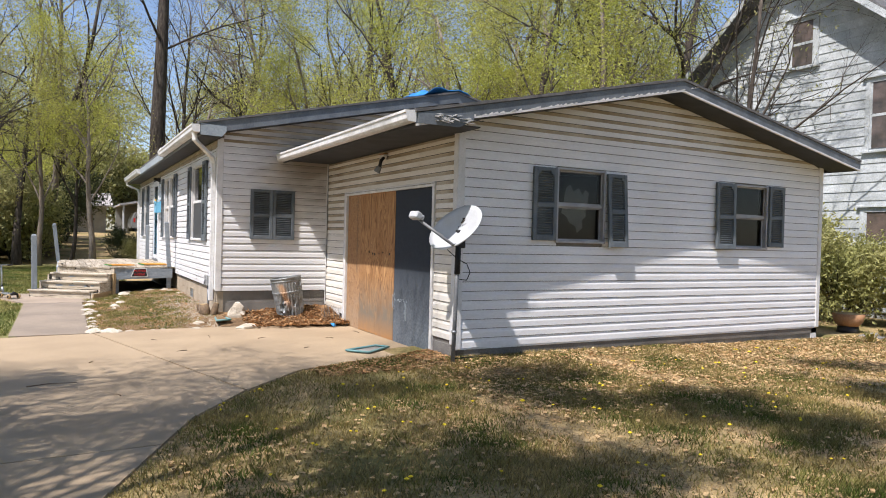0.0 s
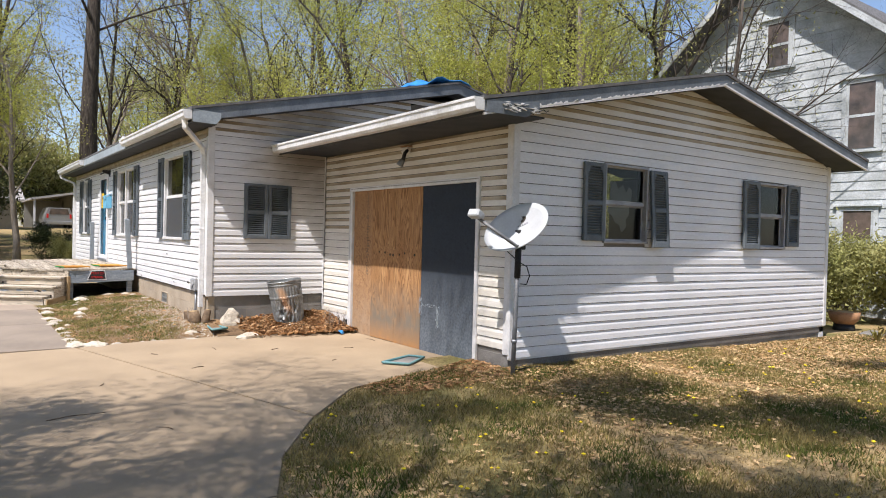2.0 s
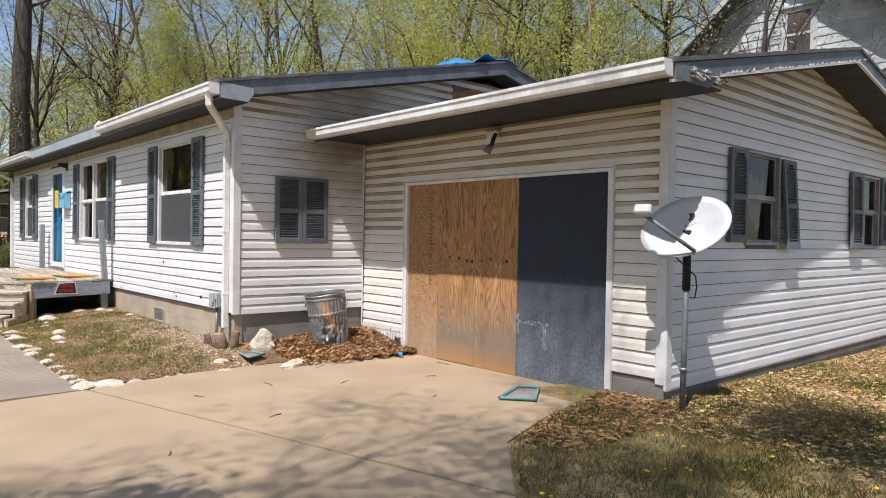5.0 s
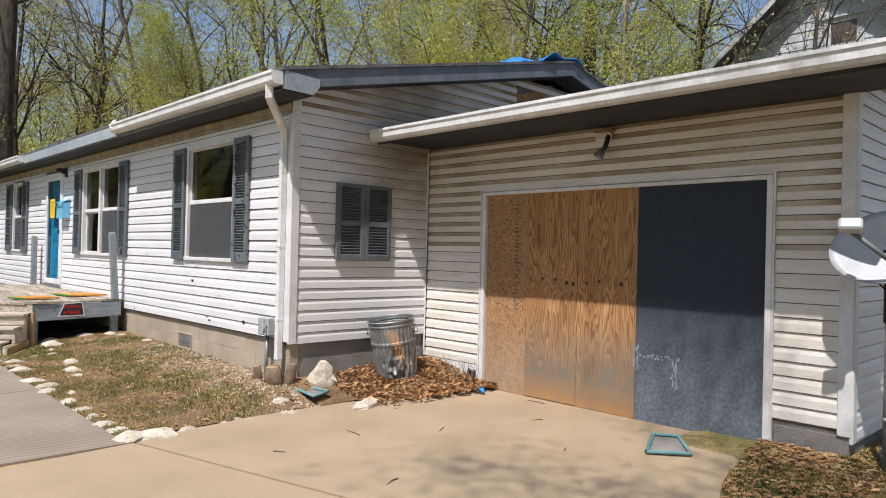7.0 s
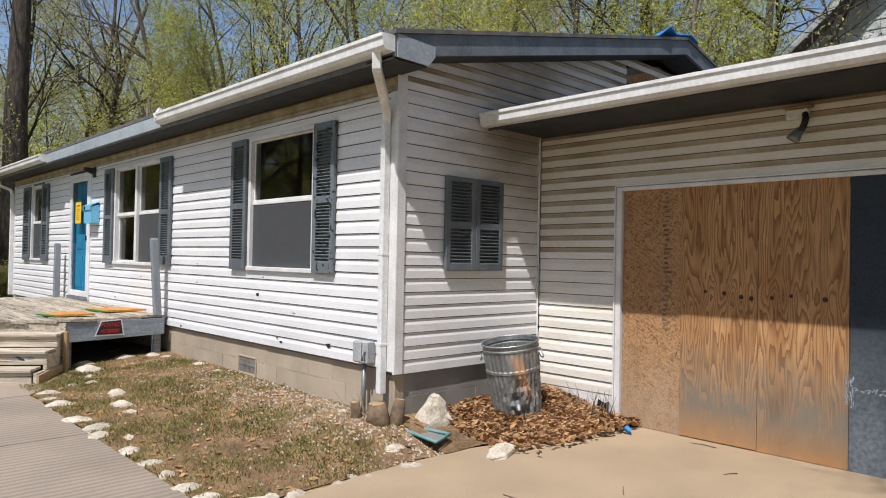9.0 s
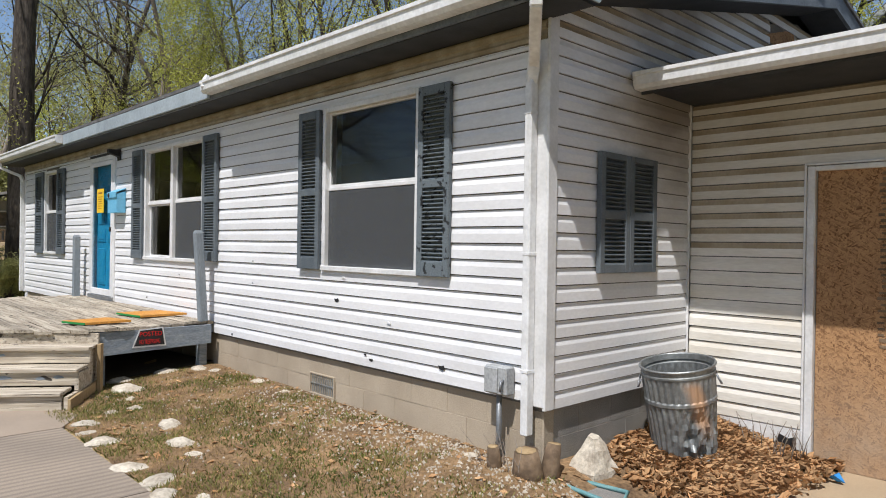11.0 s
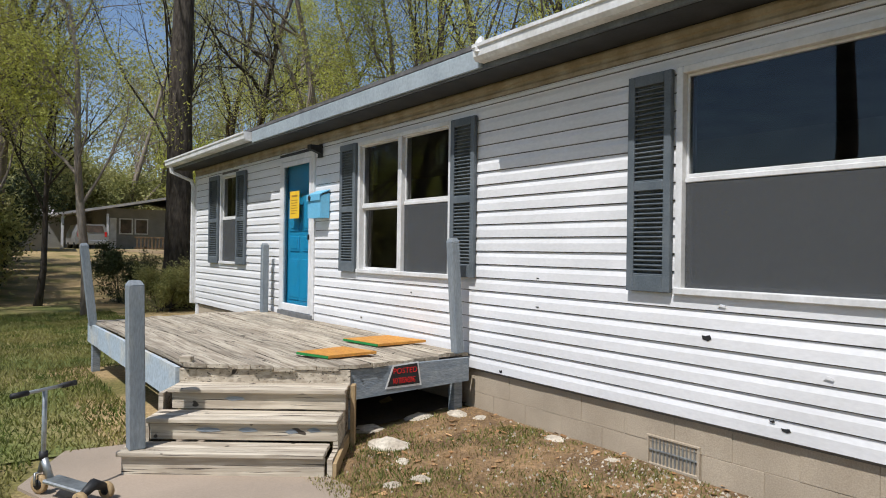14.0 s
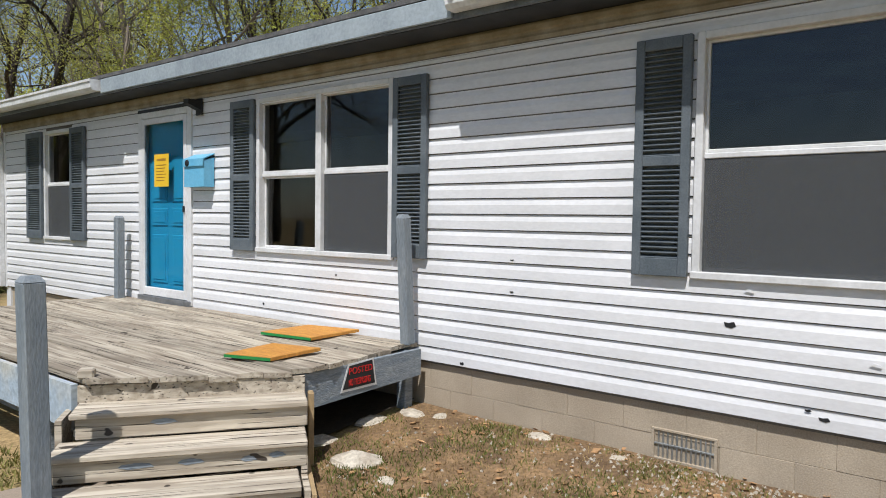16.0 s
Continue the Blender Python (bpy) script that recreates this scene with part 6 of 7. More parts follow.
# ---- trees ----
class Wood:
    """Collects tapered limbs and leaves as plain lists."""

    def __init__(self, seed):
        self.r = random.Random(seed)
        self.bark, self.twigs, self.v, self.f = Geo(), Geo(), [], []

    def leaves(self, p, n, spread, size):
        r = self.r
        for _ in range(n):
            c = p + Vector((r.gauss(0, spread), r.gauss(0, spread), r.gauss(0, spread * 0.8)))
            a = Vector((r.uniform(-1, 1), r.uniform(-1, 1), r.uniform(-1, 1))).normalized()
            b = a.cross(Vector((r.uniform(-1, 1), r.uniform(-1, 1), r.uniform(-1, 1)))).normalized()
            s = size * r.uniform(0.6, 1.3)
            o = len(self.v)
            self.v += [c - a * s, c + b * s * 0.7, c + a * s]
            self.f.append((o, o + 1, o + 2))

    def limb(self, p, d, length, radius, level, spec):
        r = self.r
        n = (6, 5, 4, 2)[min(level, 3)]
        sides = (9, 6, 4, 3)[min(level, 3)]
        pts, rad = [p.copy()], [radius]
        d = d.normalized()
        wob = (0.07, 0.16, 0.22, 0.25)[min(level, 3)]
        lift = spec["lift"][min(level, 3)]
        for i in range(n):
            d = (d + Vector((r.gauss(0, wob), r.gauss(0, wob), r.gauss(0, wob) + lift))).normalized()
            pts.append(pts[-1] + d * length / n)
            rad.append(radius * (1 - (i + 1) / n * (0.72 if level == 0 else 0.85)))
        if level == 0:
            rad[0] *= 1.35
        (self.bark if level < 2 else self.twigs).tube(pts, rad, sides, level == 0)
        if level >= spec["depth"]:
            if spec["leaf"] and noise.noise(p * 0.55) > spec.get("gap", -2.0):
                for q in pts[1:]:
                    self.leaves(q, spec["leaf"], spec["spread"], spec["size"])
            return
        count = spec["kids"][level]
        for k in range(count):
            t = r.uniform(spec["start"][level], 1.0) if k else 1.0
            i = min(int(t * n), n - 1)
            q = pts[i].lerp(pts[i + 1], t * n - i)
            axis = (pts[i + 1] - pts[i]).normalized()
            side = axis.cross(Vector((r.uniform(-1, 1), r.uniform(-1, 1), r.uniform(-1, 1)))).normalized()
            ang = r.uniform(*spec["angle"][level])
            nd = axis * math.cos(ang) + side * math.sin(ang)
            self.limb(q, nd, length * r.uniform(*spec["ratio"][level]) * (1.15 - 0.45 * t), max(rad[i] * r.uniform(0.4, 0.62) * (spec.get("thin", 1.0) if level == 0 else 1.0), 0.004), level + 1, spec)


def make_tree(seed, height, radius, spec, bark, leaf, label, name="tree"):
    w = Wood(seed)
    for s in range(spec.get("stems", 1)):
        a = s * 2.4
        off = Vector((math.cos(a), math.sin(a), 0)) * (0.25 if spec.get("stems", 1) > 1 else 0)
        w.limb(off + Vector((0, 0, -0.2)), Vector((off.x * 1.2, off.y * 1.2, 1)), height * (0.8 if s else 1), radius, 0, spec)
    t = thing(name, pose(0, 0, -50), label, "tree" if name == "tree" else "shrub", "background trees" if name == "tree" else "background shrubs")
    part("trunk", w.bark, bark, t, fix=False)
    if w.twigs.v:
        part("branchwork", w.twigs, bark, t, fix=False)["kind"] = "stuff"
    if w.v:
        g = Geo()
        g.add(w.v, w.f)
        part("crown", g, leaf, t, fix=False)["kind"] = "stuff"
    return t


SPEC_BUD = dict(depth=3, kids=(9, 7, 7), start=(0.25, 0.2, 0.15), angle=((0.5, 1.0), (0.4, 1.0), (0.4, 1.1)), ratio=((0.35, 0.6), (0.35, 0.6), (0.35, 0.6)), lift=(0.02, 0.10, 0.05, 0.0), leaf=17, spread=0.26, size=0.052)
SPEC_BARE = dict(depth=3, kids=(10, 8, 7), start=(0.2, 0.15, 0.15), angle=((0.4, 0.8), (0.35, 0.8), (0.35, 0.9)), ratio=((0.4, 0.65), (0.4, 0.6), (0.4, 0.6)), lift=(0.02, 0.12, 0.08, 0.03), leaf=0, spread=0.1, size=0.06)
SPEC_DARK = dict(depth=3, kids=(10, 8, 7), start=(0.3, 0.2, 0.15), angle=((0.7, 1.3), (0.4, 1.0), (0.4, 1.1)), ratio=((0.35, 0.55), (0.4, 0.65), (0.4, 0.65)), lift=(0.02, 0.03, -0.03, -0.10), leaf=8, spread=0.24, size=0.058)
SPEC_FAR = dict(depth=2, kids=(12, 9), start=(0.12, 0.1), angle=((0.5, 1.1), (0.4, 1.1)), ratio=((0.35, 0.6), (0.4, 0.65)), lift=(0.02, 0.08, 0.03, 0.0), leaf=8, spread=0.5, size=0.15)
SPEC_BUSH = dict(depth=2, stems=5, kids=(8, 8), start=(0.15, 0.15), angle=((0.4, 1.0), (0.4, 1.1)), ratio=((0.4, 0.7), (0.4, 0.7)), lift=(0.02, 0.05, 0.0, 0.0), leaf=10, spread=0.16, size=0.062)
SPEC_OLD = {**SPEC_DARK, "kids": (15, 9, 8), "start": (0.2, 0.15, 0.15), "lift": (0.02, 0.02, -0.05, -0.14), "thin": 0.5, "leaf": 6}
SPEC_SHADE = {**SPEC_BUD, "leaf": 60, "spread": 0.22, "size": 0.085, "gap": 0.10}

bud_a = make_tree(3, 12, 0.20, SPEC_BUD, BARK, LEAF, "tree in fresh yellow-green spring leaf")
bud_b = make_tree(4, 10, 0.16, SPEC_BUD, PALEBARK, LEAF, "slender tree with pale bark and yellow-green spring leaf")
shade_a = make_tree(3, 12, 0.20, SPEC_SHADE, BARK, LEAF, "full-crowned tree in yellow-green spring leaf")
shade_b = make_tree(4, 10, 0.16, SPEC_SHADE, PALEBARK, LEAF, "full-crowned slender tree in yellow-green spring leaf")
bare_a = make_tree(5, 13, 0.17, SPEC_BARE, PALEBARK, LEAFDULL, "bare grey-brown tree with fine upright twigs")
bare_b = make_tree(6, 11, 0.14, SPEC_BARE, BARK, LEAFDULL, "bare dark tree with many fine twigs")
dark_a = make_tree(7, 15, 0.34, SPEC_OLD, BARK, LEAFDULL, "large old tree with dark furrowed bark and sparse olive leaves")
dark_b = make_tree(8, 12, 0.22, SPEC_DARK, BARK, LEAFDULL, "spreading tree with dark bark and sparse olive leaves")
far_a = make_tree(12, 13, 0.2, SPEC_FAR, PALEBARK, LEAFDULL, "hazy olive tree of the far woods")
far_b = make_tree(13, 12, 0.2, SPEC_FAR, BARK, LEAF, "yellow-green tree of the far woods")
bush_a = make_tree(9, 2.6, 0.035, SPEC_BUSH, PALEBARK, LEAF, "twiggy shrub in yellow-green spring leaf", "shrub")
bush_b = make_tree(10, 2.2, 0.04, SPEC_BUSH, BARK, LEAFDULL, "tangled shrub with sparse olive-brown leaves", "shrub")


bush_c = make_tree(14, 2.4, 0.04, SPEC_BUSH, BARK, DARKLEAF, "dark evergreen shrub with dense small leaves", "shrub")


def plant(proto, x, y, s=1.0, turn=0.0):
    m = pose(x, y, gz(x, y) - 0.05, 0, 0, turn)
    c = copy_thing(proto, m)
    c.scale = (s, s, s)
    return c


plant(dark_a, 3.3, 29.6, 1.12, 30)
for spec in ((bare_a, 9.6, 34, 1.0, 10), (bare_a, -0.6, 35, 1.0, 80), (bare_b, -3.2, 33, 1.1, 200), (dark_b, -5.0, 29, 1.0, 140), (bare_b, 0.2, 31.0, 0.6, 90),
             (dark_a, 14.6, 16.6, 0.85, 200), (bud_b, 13.9, 18.8, 0.9, 20), (bud_a, 12.5, 27.5, 1.0, 70), (bud_b, 9.5, 29, 0.95, 170), (bud_a, 15.5, 24, 1.05, 260),
             (bud_b, 14.2, 20.5, 0.9, 40), (dark_b, 6.5, 36, 1.0, 300), (bare_b, 5.2, 39, 1.15, 45), (bud_a, 18.5, 19.5, 1.0, 120), (bud_a, 17.5, 28, 1.1, 330),
             (bud_b, 7.3, 31.5, 0.7, 250), (bare_b, 13, 32, 1.2, 150), (dark_b, -7.5, 37, 1.1, 10), (bud_b, 21, 24, 1.1, 20), (dark_b, -2.4, 26.8, 0.62, 75), (bud_b, 0.9, 28.2, 0.72, 100), (bud_b, -0.9, 30.2, 0.7, 240), (bare_b, 13.6, 10.6, 0.7, 75), (dark_b, 13.9, 13.4, 0.85, 310), (bud_b, 13.0, 14.6, 0.8, 200), (bud_a, 12.6, 17.0, 0.8, 15), (bud_b, 11.9, 20.6, 0.95, 110), (bud_a, 11.6, 24.6, 0.9, 190), (bud_b, 16.0, 17.6, 1.0, 280), (dark_b, -1.6, 30.5, 0.7, 15)):
    plant(*spec)
rnd = random.Random(42)
spots = []
while len(spots) < 34:
    a, d = radians(rnd.uniform(-25, 78)), rnd.uniform(38, 75)
    x, y = d * math.sin(a), d * math.cos(a)
    if any((x - p) ** 2 + (y - q) ** 2 < 16 for p, q in spots) or (0 < x < 14 and 50 < y < 62) or (-7 < x < 4 and 47 < y < 56):
        continue
    if y > 11 and -1.8 + 0.07 * (y - 11) < x < -0.8 + 0.23 * (y - 11):
        continue
    spots.append((x, y))
    plant(rnd.choice((bud_a, bud_b, bud_a, bare_a, bare_b, dark_b)), x, y, rnd.uniform(0.95, 1.35), rnd.uniform(0, 360))
for i in range(30):
    a, d = radians(rnd.uniform(-12, 60)), rnd.uniform(30, 46)
    x, y = d * math.sin(a), d * math.cos(a)
    if y > 11 and -1.8 + 0.07 * (y - 11) < x < -0.8 + 0.23 * (y - 11):
        continue
    plant(rnd.choice((bush_a, bush_b)), x, y, rnd.uniform(0.9, 1.8), rnd.uniform(0, 360))
for x, y, s in ((-1.5, 33, 1.3), (-3.5, 31.5, 1.4), (-5.5, 33, 1.5), (-1.6, 36.5, 1.5), (2.6, 28.6, 0.45), (3.4, 28.9, 0.5)):
    plant(bush_b, x, y, s, x * 70)
for x, y, s in ((13.9, 8.2, 0.75), (14.4, 6.9, 0.8), (14.4, 9.6, 0.9), (14.3, 5.6, 0.7), (14.0, 12.0, 1.2)):
    plant(bush_b, x, y, s, x * 90)
# trees behind the walker, which throw the dappled shade on the drive and lawn
for spec in ((bud_a, -5.2, 3.6, 0.78, 60), (shade_b, -3.9, 1.4, 0.85, 10), (bud_a, -6.6, 5.2, 0.75, 200), (bud_b, -4.6, 4.2, 0.66, 330), (shade_a, -2.95, 0.8, 0.72, 250), (bud_b, -3.2, 2.5, 0.8, 30), (bud_b, -3.0, -1.6, 0.95, 120), (shade_a, 1.8, -1.0, 0.8, 150), (shade_a, 4.4, 0.2, 0.66, 100), (dark_b, 0.6, -3.2, 0.9, 280), (bud_a, -9, -3, 0.9, 15), (bare_a, -14, 12, 1.0, 0), (dark_a, -13, 20, 1.0, 90), (bud_b, -16, 4, 1.1, 45)):
    plant(*spec)
for i in range(70):
    a, d = radians(-24 + i * 1.5 + rnd.uniform(-1.5, 1.5)), rnd.uniform(72, 105)
    plant(rnd.choice((far_a, far_a, far_b)), d * math.sin(a), d * math.cos(a), rnd.uniform(0.95, 1.35), rnd.uniform(0, 360))
for i in range(46):
    a, d = radians(-22 + i * 1.7 + rnd.uniform(-1, 1)), rnd.uniform(66, 78)
    plant(rnd.choice((bush_a, bush_b, bush_b)), d * math.sin(a), d * math.cos(a), rnd.uniform(2.2, 3.4), rnd.uniform(0, 360))
for x, y, s in ((-1.4, 35, 1.0), (-3.0, 36, 1.3), (-0.8, 39, 1.2), (-5, 37, 1.4), (-7, 34, 1.3), (2.3, 31.3, 0.55), (-0.4, 43, 1.4)):
    plant(bush_c, x, y, s, x * 50)
for proto in (shade_a, shade_b, bush_c, far_a, far_b, bud_a, bud_b, bare_a, bare_b, dark_a, dark_b, bush_a, bush_b):
    for o in (*proto.children_recursive, proto):
        bpy.data.objects.remove(o)


# ---- neighbouring houses ----
old = thing("neighbour_house", pose(15.5, 14.6, 0, 0, 0, -90), "tall old house with flaking pale green-white clapboard gable", "house")
PEAK_U, PEAK_Z, EAVE_Z, HW = 14.6 - 10.7, 8.45, 5.1, 8.0
part("wall_core", Geo().prism([(0, -0.2), (HW, -0.2), (HW, EAVE_Z), (PEAK_U, PEAK_Z), (0, EAVE_Z)], "y", 0.0, 6.0), OLDWALL, old)
z = 0.15
while z < PEAK_Z - 0.2:
    zb = z + 0.205
    la, lb = (max(0, (q - EAVE_Z) / (PEAK_Z - EAVE_Z) * PEAK_U) for q in (z, zb))
    ra, rb = (min(HW, HW - (q - EAVE_Z) / (PEAK_Z - EAVE_Z) * (HW - PEAK_U)) for q in (z, zb))
    v = [(la, -0.022, z), (ra, -0.022, z), (rb, -0.006, zb), (lb, -0.006, zb), (la, 0, z), (ra, 0, z)]
    part("clapboard", Geo().add(v, [(0, 1, 2, 3), (4, 5, 1, 0)]), OLDWALL, old, fix=False)
    z = zb


def old_window(u0, u1, z0, z1):
    w = part("window", Geo().box(u0 - 0.1, u0, -0.05, -0.001, z0 - 0.05, z1 + 0.1, 0.005).box(u1, u1 + 0.1, -0.05, -0.001, z0 - 0.05, z1 + 0.1, 0.005).box(u0, u1, -0.05, -0.001, z1, z1 + 0.1, 0.005), OLDWALL, old, "weathered window with flaking trim")
    part("drip_cap", Geo().box(u0 - 0.16, u1 + 0.16, -0.10, -0.001, z1 + 0.1, z1 + 0.15, 0.005), OLDWALL, w)
    part("window_sill", Geo().box(u0 - 0.14, u1 + 0.14, -0.09, -0.001, z0 - 0.10, z0 - 0.05, 0.005), OLDWALL, w)
    part("sash", Geo().box(u0 + 0.05, u1 - 0.05, -0.035, -0.02, (z0 + z1) / 2 - 0.03, (z0 + z1) / 2 + 0.03).box(u0, u0 + 0.05, -0.035, -0.02, z0, z1).box(u1 - 0.05, u1, -0.035, -0.02, z0, z1), OLDWALL, w)
    part("pane", Geo().box(u0, u1, -0.028, -0.023, z0, z1), PANEDARK, w, "dark glass with a drawn brown blind")


PANEDARK = mat("dim_pane", (0.07, 0.06, 0.05), (0.16, 0.12, 0.10), 3, 0.15, bump=0, fine=0.1, spec=0.5)
old_window(14.6 - 10.72, 14.6 - 10.10, 5.92, 6.97)
old_window(14.6 - 8.76, 14.6 - 8.12, 3.75, 5.2)
old_window(14.6 - 8.80, 14.6 - 8.12, 1.0, 2.35)
for s, (ue, ur) in enumerate(((-0.45, PEAK_U), (HW + 0.45, PEAK_U))):
    ze = EAVE_Z - 0.45 * (PEAK_Z - EAVE_Z) / PEAK_U
    part("roof", Geo().prism([(ue, ze), (ur, PEAK_Z + 0.02), (ur, PEAK_Z + 0.2), (ue, ze + 0.2)], "y", -0.55, 6.3), SHINGLE, old, "dark steep roof slope")
    part("bargeboard", Geo().prism([(ue, ze - 0.03), (ur, PEAK_Z - 0.01), (ur, PEAK_Z + 0.16), (ue, ze + 0.14)], "y", -0.58, -0.552), OLDWALL, old)

far = thing("far_house", pose(0, 0, 0), "low tan house with a carport far across the lawns", "house")
fz = 1.35
part("wall", Geo().box(6.4, 15, 58, 66, fz - 0.3, fz + 2.6), FARWALL, far)
part("roof", Geo().prism([(3.6, fz + 2.0), (6.4, fz + 2.55), (10.5, fz + 3.4), (15.4, fz + 2.5), (15.4, fz + 2.62), (10.5, fz + 3.55), (6.4, fz + 2.7), (3.6, fz + 2.15)], "y", 56.6, 66.5), FARROOF, far, "pale low-pitched roof")
for x in (3.8, 6.2):
    part("carport_post", Geo().box(x, x + 0.12, 56.8, 56.92, fz - 0.2, fz + 2.2), TRIM, far)
part("carport_back", Geo().box(3.7, 6.3, 63, 63.15, fz - 0.3, fz + 2.2), FARWALL, far)
for x in (7.1, 8.0):
    w = part("window", Geo().box(x, x + 0.8, 57.93, 57.999, fz + 1.0, fz + 2.0, 0.01), TRIM, far)
    part("pane", Geo().box(x + 0.08, x + 0.72, 57.915, 57.928, fz + 1.08, fz + 1.92), PANEDARK, w)
part("door", Geo().box(6.55, 6.95, 57.93, 57.999, fz, fz + 2.0, 0.01), TRIM, far)
rail = part("porch_rail", Geo().box(7.6, 12, 55.9, 56.0, fz + 0.75, fz + 0.85).box(7.6, 12, 55.9, 56.0, fz + 0.1, fz + 0.2), STUMPW, far)
bal = Geo().box(-0.04, 0.04, 0, 0.06, 0, 0.6).mesh("baluster", STUMPW)
for i in range(20):
    share("baluster", bal, rail, pose(7.75 + i * 0.21, 55.92, fz + 0.18))
shed = thing("far_house", pose(0, 0, 0), "low dark house with a pale metal roof behind trees", "house")
part("wall", Geo().box(-7, 2.4, 51, 57, fz - 0.4, fz + 1.75), FARWALL, shed)
part("roof", Geo().prism([(50.4, fz + 1.7), (54, fz + 2.6), (57.6, fz + 1.7), (57.6, fz + 1.8), (54, fz + 2.72), (50.4, fz + 1.8)], "x", -7.4, 2.8), FARROOF, shed, "pale metal roof")
for x in (-4.5, -1.0):
    w = part("window", Geo().box(x, x + 0.9, 50.93, 50.999, fz + 0.5, fz + 1.4, 0.01), TRIM, shed)
    part("pane", Geo().box(x + 0.08, x + 0.82, 50.915, 50.928, fz + 0.58, fz + 1.32), PANEDARK, w)
tagged(part("pavement_far_drive", Geo().prism([(3.9, 57.5), (6.3, 57.5), (8.4, 50.5), (9.5, 47.5), (8.3, 47.4), (6.6, 50.2)], "z", fz - 0.1, fz + 0.07), CONCRETE), "pale far driveway rising to the carport", "driveway", kind="structure")

car = thing("car", pose(5.2, 55.3, fz + 0.08, 0, 0, 0), "silver hatchback parked under the far carport, rear end showing", "car")
prof = [(-0.85, 0.25), (-0.88, 0.6), (-0.82, 0.95), (-0.62, 1.42), (0.62, 1.42), (0.82, 0.95), (0.88, 0.6), (0.85, 0.25)]
part("body", Geo().prism(prof, "y", 0, 3.8), CARPAINT, car)
part("rear_window", Geo().prism([(-0.62, 0.95), (-0.52, 1.34), (0.52, 1.34), (0.62, 0.95)], "y", -0.02, -0.001), PANEDARK, car)
part("bumper", Geo().box(-0.8, 0.8, -0.08, -0.002, 0.28, 0.5, 0.02), CARPAINT, car)
for x in (-0.76, 0.64):
    part("tail_light", Geo().box(x, x + 0.12, -0.02, -0.001, 0.7, 0.98, 0.005), REDINK, car)
for x in (-0.86, 0.64):
    for y in (0.6, 3.0):
        wh = part("wheel", Geo().tube([(x, y, 0.3), (x + 0.22, y, 0.3)], 0.3, 16), BLACK, car)

# ---- by the garage's far corner ----
pot = thing("plant_pot", pose(12.55, 7.35, gz(12.5, 7.3)), "wide tan clay bowl on a dark base", "plant pot")
part("bowl", Geo().tube([(0, 0, 0.12), (0, 0, 0.2), (0, 0, 0.34)], [0.17, 0.24, 0.27], 20), BRICKRED, pot)
part("base", Geo().tube([(0, 0, -0.03), (0, 0, 0.12)], [0.2, 0.17], 16), BLACK, pot)
part("soil", Geo().tube([(0, 0, 0.335), (0, 0, 0.348)], 0.24, 16), RAWWOOD, pot)
for i, (x, y, s) in enumerate(((11.5, 6.35, 0.3), (13.0, 6.25, 0.36), (12.3, 6.6, 0.25), (13.6, 6.0, 0.34))):
    g, r = Geo(), random.Random(60 + i)
    for _ in range(26):
        a = r.uniform(0, 6.28)
        d = Vector((math.cos(a), math.sin(a), 0))
        e = Vector((-d.y, d.x, 0)) * 0.014
        L = s * r.uniform(0.7, 1.2)
        p = [d * 0.02, d * L * 0.35 + Vector((0, 0, L * 0.6)), d * L * 0.8 + Vector((0, 0, L * 0.62))]
        g.add([p[0] - e, p[0] + e, p[1] + e, p[1] - e, p[2]], [(0, 1, 2, 3), (3, 2, 4)])
    pl = part("lily_clump", g, GRASS, at=pose(x, y, gz(x, y) - 0.01), fix=False)
    tagged(pl, "clump of green strap-like lily leaves", "plant", "lily clumps")
st = new("stepping_slab", Geo().box(-0.35, 0.35, -0.18, 0.18, 0, 0.05, 0.015).mesh("stepping_slab", BLOCKGREY))
st.matrix_basis = pose(12.4, 6.75, gz(12.4, 6.75) - 0.01, 0, 0, 10)
tagged(st, "dark flat paving slab on the grass", "paving slab")

# ---- grass, dead leaves, flowers ----
rs = np.random.RandomState(5)


def blades(name, spots_xy, h, material, label, wide=0.008, lift=0.0):
    v, f = [], []
    for x, y in spots_xy:
        z = gz(x, y) - 0.004 + lift
        a = rs.uniform(0, 6.28)
        hh = h * rs.uniform(0.5, 1.3)
        ex, ey = math.cos(a) * wide, math.sin(a) * wide
        lx, ly = rs.uniform(-0.8, 0.8) * hh, rs.uniform(-0.8, 0.8) * hh
        o = len(v)
        v += [(x - ex, y - ey, z), (x + ex, y + ey, z), (x + lx, y + ly, z + hh)]
        f.append((o, o + 1, o + 2))
    return tagged(part(name, Geo().add(v, f), material, fix=False), label, "grass", kind="stuff")


def scatter(n, x0, x1, y0, y1, keep, clump=0.0):
    out = []
    while len(out) < n:
        x, y = rs.uniform(x0, x1), rs.uniform(y0, y1)
        if keep(x, y) and (not clump or noise.noise((x * 1.3, y * 1.3, 7.0)) + 0.4 * noise.noise((x * 5, y * 5, 2.0)) > rs.uniform(-0.5, 0.5) * clump):
            out.append((x, y))
    return out


def lawn(x, y):
    return x > lawn_edge(y) + 0.02 and not (x > XG - 0.02 and y > YG - 0.02)


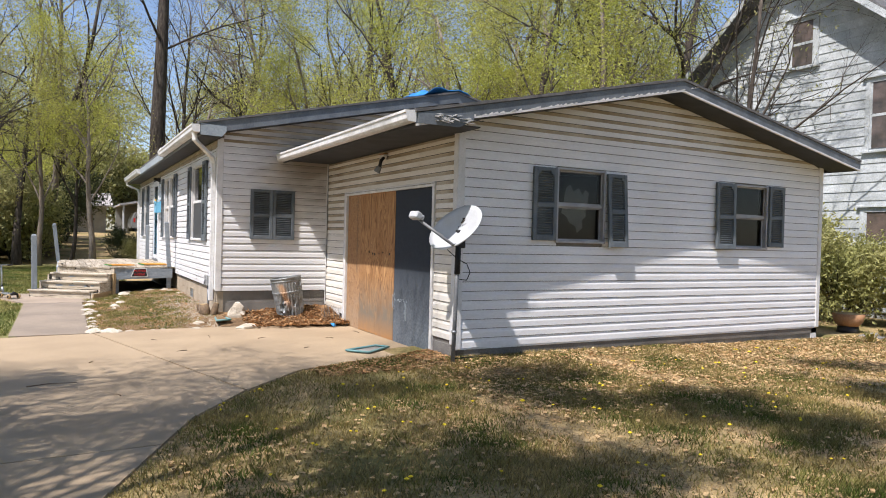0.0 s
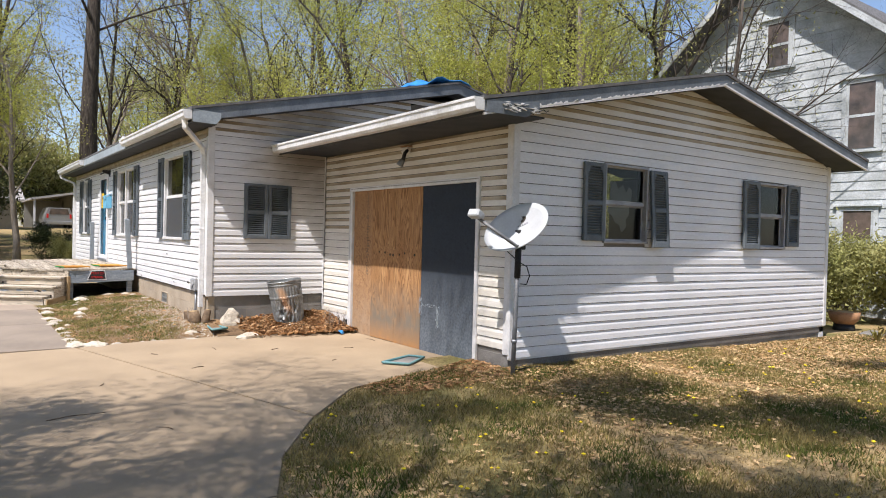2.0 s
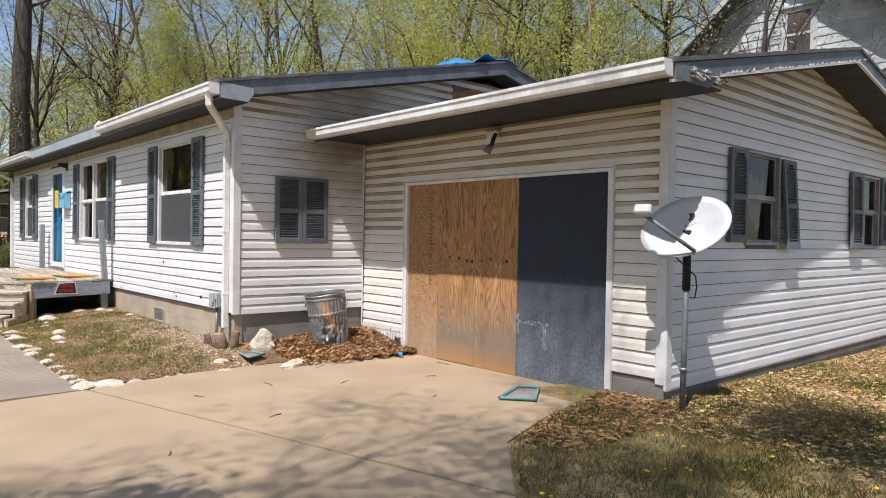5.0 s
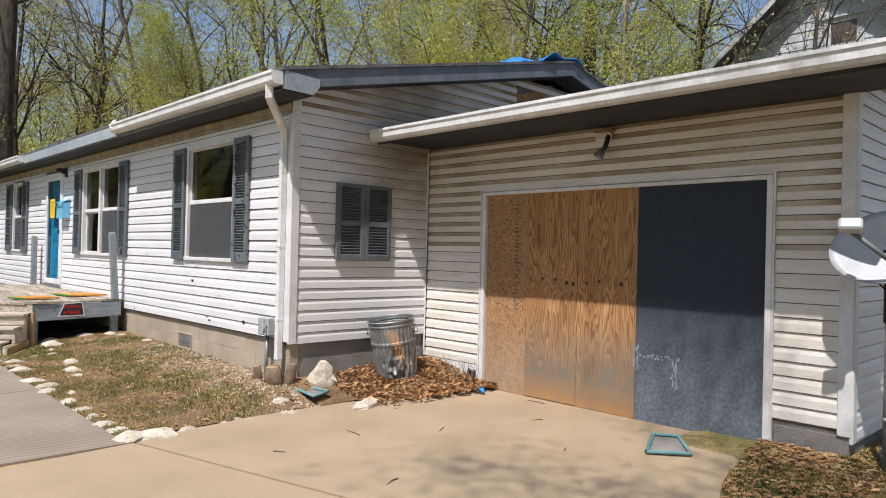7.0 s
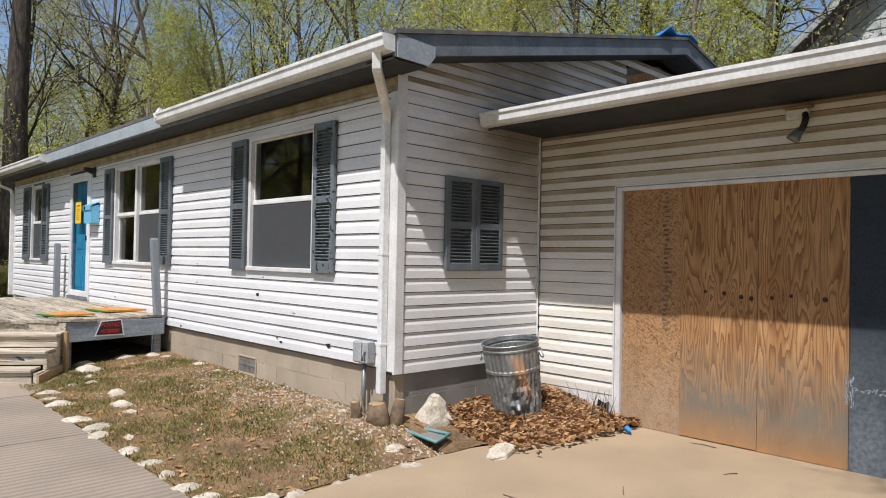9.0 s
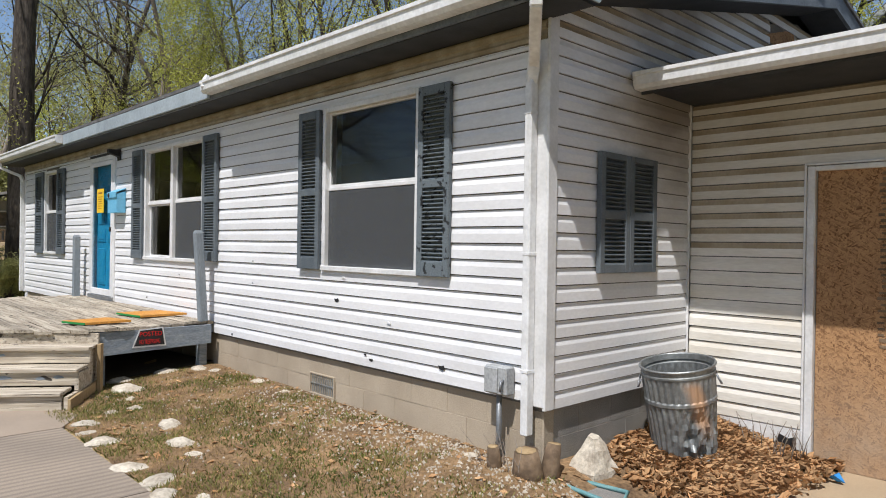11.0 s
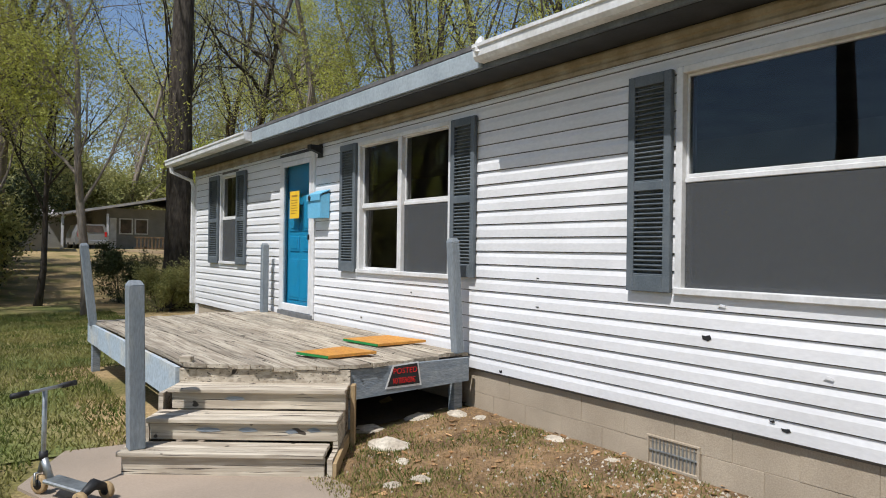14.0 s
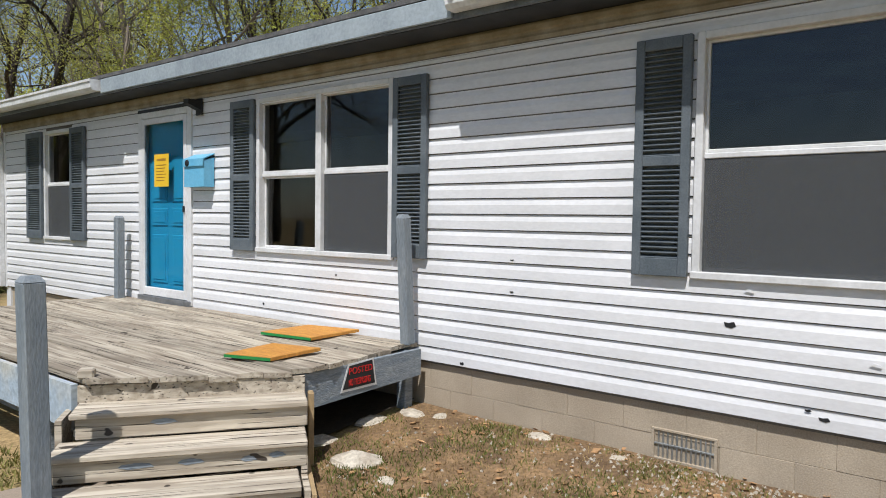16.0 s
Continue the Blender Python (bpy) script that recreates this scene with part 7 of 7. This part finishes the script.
blades("grass", scatter(80000, 0.0, 7.5, 2.0, 7.7, lawn, 1.0), 0.045, GRASS, "short patchy lawn grass, green and straw mixed", 0.005)
blades("grass", scatter(40000, 0.0, 9.0, 2.4, 7.7, lawn), 0.03, STRAW, "dry straw thatch lying in the lawn", 0.004)
blades("grass", scatter(26000, 4.0, 14.0, 2.0, 7.0, lawn, 1.0), 0.045, GRASS, "short patchy lawn grass along the gable wall", 0.008)
blades("grass", scatter(95000, -4.5, 1.5, 10.9, 29.0, lambda x, y: not on_drive(x, y, 0.02) and not (x > -0.2 and y < 21)), 0.05, GREENGRASS, "green lawn grass beside the front walk", 0.008, 0.014)
blades("grass", scatter(22000, 0.3, 2.1, 11.0, 16.2, lambda x, y: noise.noise((x * 1.8, y * 1.8, 3.0)) + 0.7 * noise.noise((x * 5, y * 5, 5.0)) - 0.3 * smooth(1.0, 2.0, x) > rs.uniform(-0.45, 0.45)), 0.04, GREENGRASS, "sparse weeds and straw in the planting bed")
blades("grass", scatter(46000, 0.3, 2.1, 11.0, 16.2, lambda x, y: rs.uniform(0, 1) < 1 - 0.6 * smooth(1.2, 2.1, x)), 0.032, STRAW, "thin straw-coloured grass over the planting bed", 0.004)


def litter(name, pts, size, lift, material, label, curl=1.0):
    v, f = [], []
    for x, y in pts:
        z = (gz(x, y) if not on_drive(x, y) else ZD) + rs.uniform(0.004, 0.02) + (lift(x, y) * 0.9 + 0.016 if lift else 0)
        a, t = rs.uniform(0, 6.28), rs.uniform(-0.5, 0.5) * curl
        z += rs.uniform(0, 0.02) * (curl - 1)
        s = size * rs.uniform(0.5, 1.3)
        c, d = math.cos(a), math.sin(a)
        o = len(v)
        for p, q, w in ((-1, 0, 0.1), (-0.1, -0.8, 0.25), (0.0, 0, -0.05), (-0.1, 0.8, 0.3), (1, 0.05, 0.35)):
            q *= 1.0 if curl < 1.5 else 0.55
            v.append((x + s * (p * c - q * d), y + s * (p * d + q * c), z + s * (w * curl + t * (q + 0.7 * p) * 0.6)))
        f += [(o, o + 1, o + 2), (o, o + 2, o + 3), (o + 1, o + 4, o + 2), (o + 2, o + 4, o + 3)]
    return tagged(part(name, Geo().add(v, f), material, fix=False), label, "leaves", kind="stuff")


litter("dead_leaves", scatter(15000, 3.4, 12.5, 4.2, 7.0, lambda x, y: lawn(x, y) and rs.uniform(0, 1) < 0.25 + 0.75 * smooth(4.2, 6.0, y)), 0.023, None, LAWNLEAF, "scattered tan dead leaves over the lawn")
litter("dead_leaves", scatter(1800, 0.5, 7.0, 2.2, 5.5, lawn), 0.022, None, LAWNLEAF, "thinly scattered dead leaves on the grass")


litter("leaf_pile", scatter(9500, 2.5, 4.05, 10.45, 11.62, lambda x, y: rs.uniform(0, 1) < math.exp(-((x - 3.8) / 0.75) ** 2 - ((y - 11.15) / 0.42) ** 2)), 0.034, pile, DRYLEAF, "drift of orange-brown dead oak leaves in the wall corner", 2.2)
litter("dead_leaves", scatter(1100, 2.3, 4.03, 6.7, 7.66, lawn), 0.026, None, DRYLEAF, "brown dead leaves at the edge of the drive")
litter("dead_leaves", scatter(700, 0.4, 2.6, 11.0, 16.0, lambda x, y: True), 0.028, None, DRYLEAF, "scattered dead leaves in the planting bed")

for label, n, x0, x1, y0, y1, z0 in (("dry brittle weed stalks at the foot of the garage wall", 46, 3.72, 4.0, 10.68, 11.2, 0.10), ("split dry shoots round the cut stump", 34, 1.86, 2.08, 11.6, 11.98, 0.12)):
    g = Geo()
    for _ in range(n):
        x, y, h = rs.uniform(x0, x1), rs.uniform(y0, y1), rs.uniform(0.10, 0.30)
        lx, ly = rs.uniform(-0.4, 0.1) * h, rs.uniform(-0.5, 0.5) * h
        g.tube([(x, y, z0 - 0.03), (x + lx * 0.4, y + ly * 0.5, z0 + h * 0.6), (x + lx, y + ly, z0 + h)], [0.004, 0.003, 0.0015], 4)
    tagged(part("dry_weeds", g, PALEBARK, fix=False), label, "weeds", kind="stuff")

# wood chips and pebbles in the bed
v, f = [], []
for x, y in scatter(2600, 0.5, 2.14, 11.0, 16.0, lambda x, y: rs.uniform(0, 1) < 0.06 + 0.94 * smooth(1.1, 2.1, x) * smooth(15.6, 13.0, y)):
    s, a, z = rs.uniform(0.006, 0.02), rs.uniform(0, 6.28), gz(x, y) + 0.012
    o = len(v)
    v += [(x + s * math.cos(a + k * 2.1), y + s * math.sin(a + k * 2.1), z - 0.003) for k in range(3)] + [(x, y, z + s * 0.8)]
    f += [(o, o + 1, o + 3), (o + 1, o + 2, o + 3), (o + 2, o, o + 3)]
tagged(part("pebbles", Geo().add(v, f), STONE, fix=False), "pale pebbles and chips along the foundation", "pebbles", kind="stuff")

v, f = [], []
for x, y in scatter(95, 0.3, 9.5, 2.6, 6.6, lawn):
    z, s = gz(x, y) + rs.uniform(0.03, 0.06), rs.uniform(0.012, 0.02)
    for j in range(rs.randint(1, 3)):
        cx, cy = x + rs.uniform(-0.05, 0.05), y + rs.uniform(-0.05, 0.05)
        o = len(v)
        v += [(cx + s * math.cos(k * 1.047), cy + s * math.sin(k * 1.047), z) for k in range(6)] + [(cx, cy, z + s * 0.6), (cx, cy, z - s * 0.7)]
        f += [(o + k, o + (k + 1) % 6, o + 6) for k in range(6)] + [(o + (k + 1) % 6, o + k, o + 7) for k in range(6)]
tagged(part("dandelions", Geo().add(v, f), FLOWER, fix=False), "small yellow dandelion flowers dotted over the lawn", "flowers", kind="stuff")
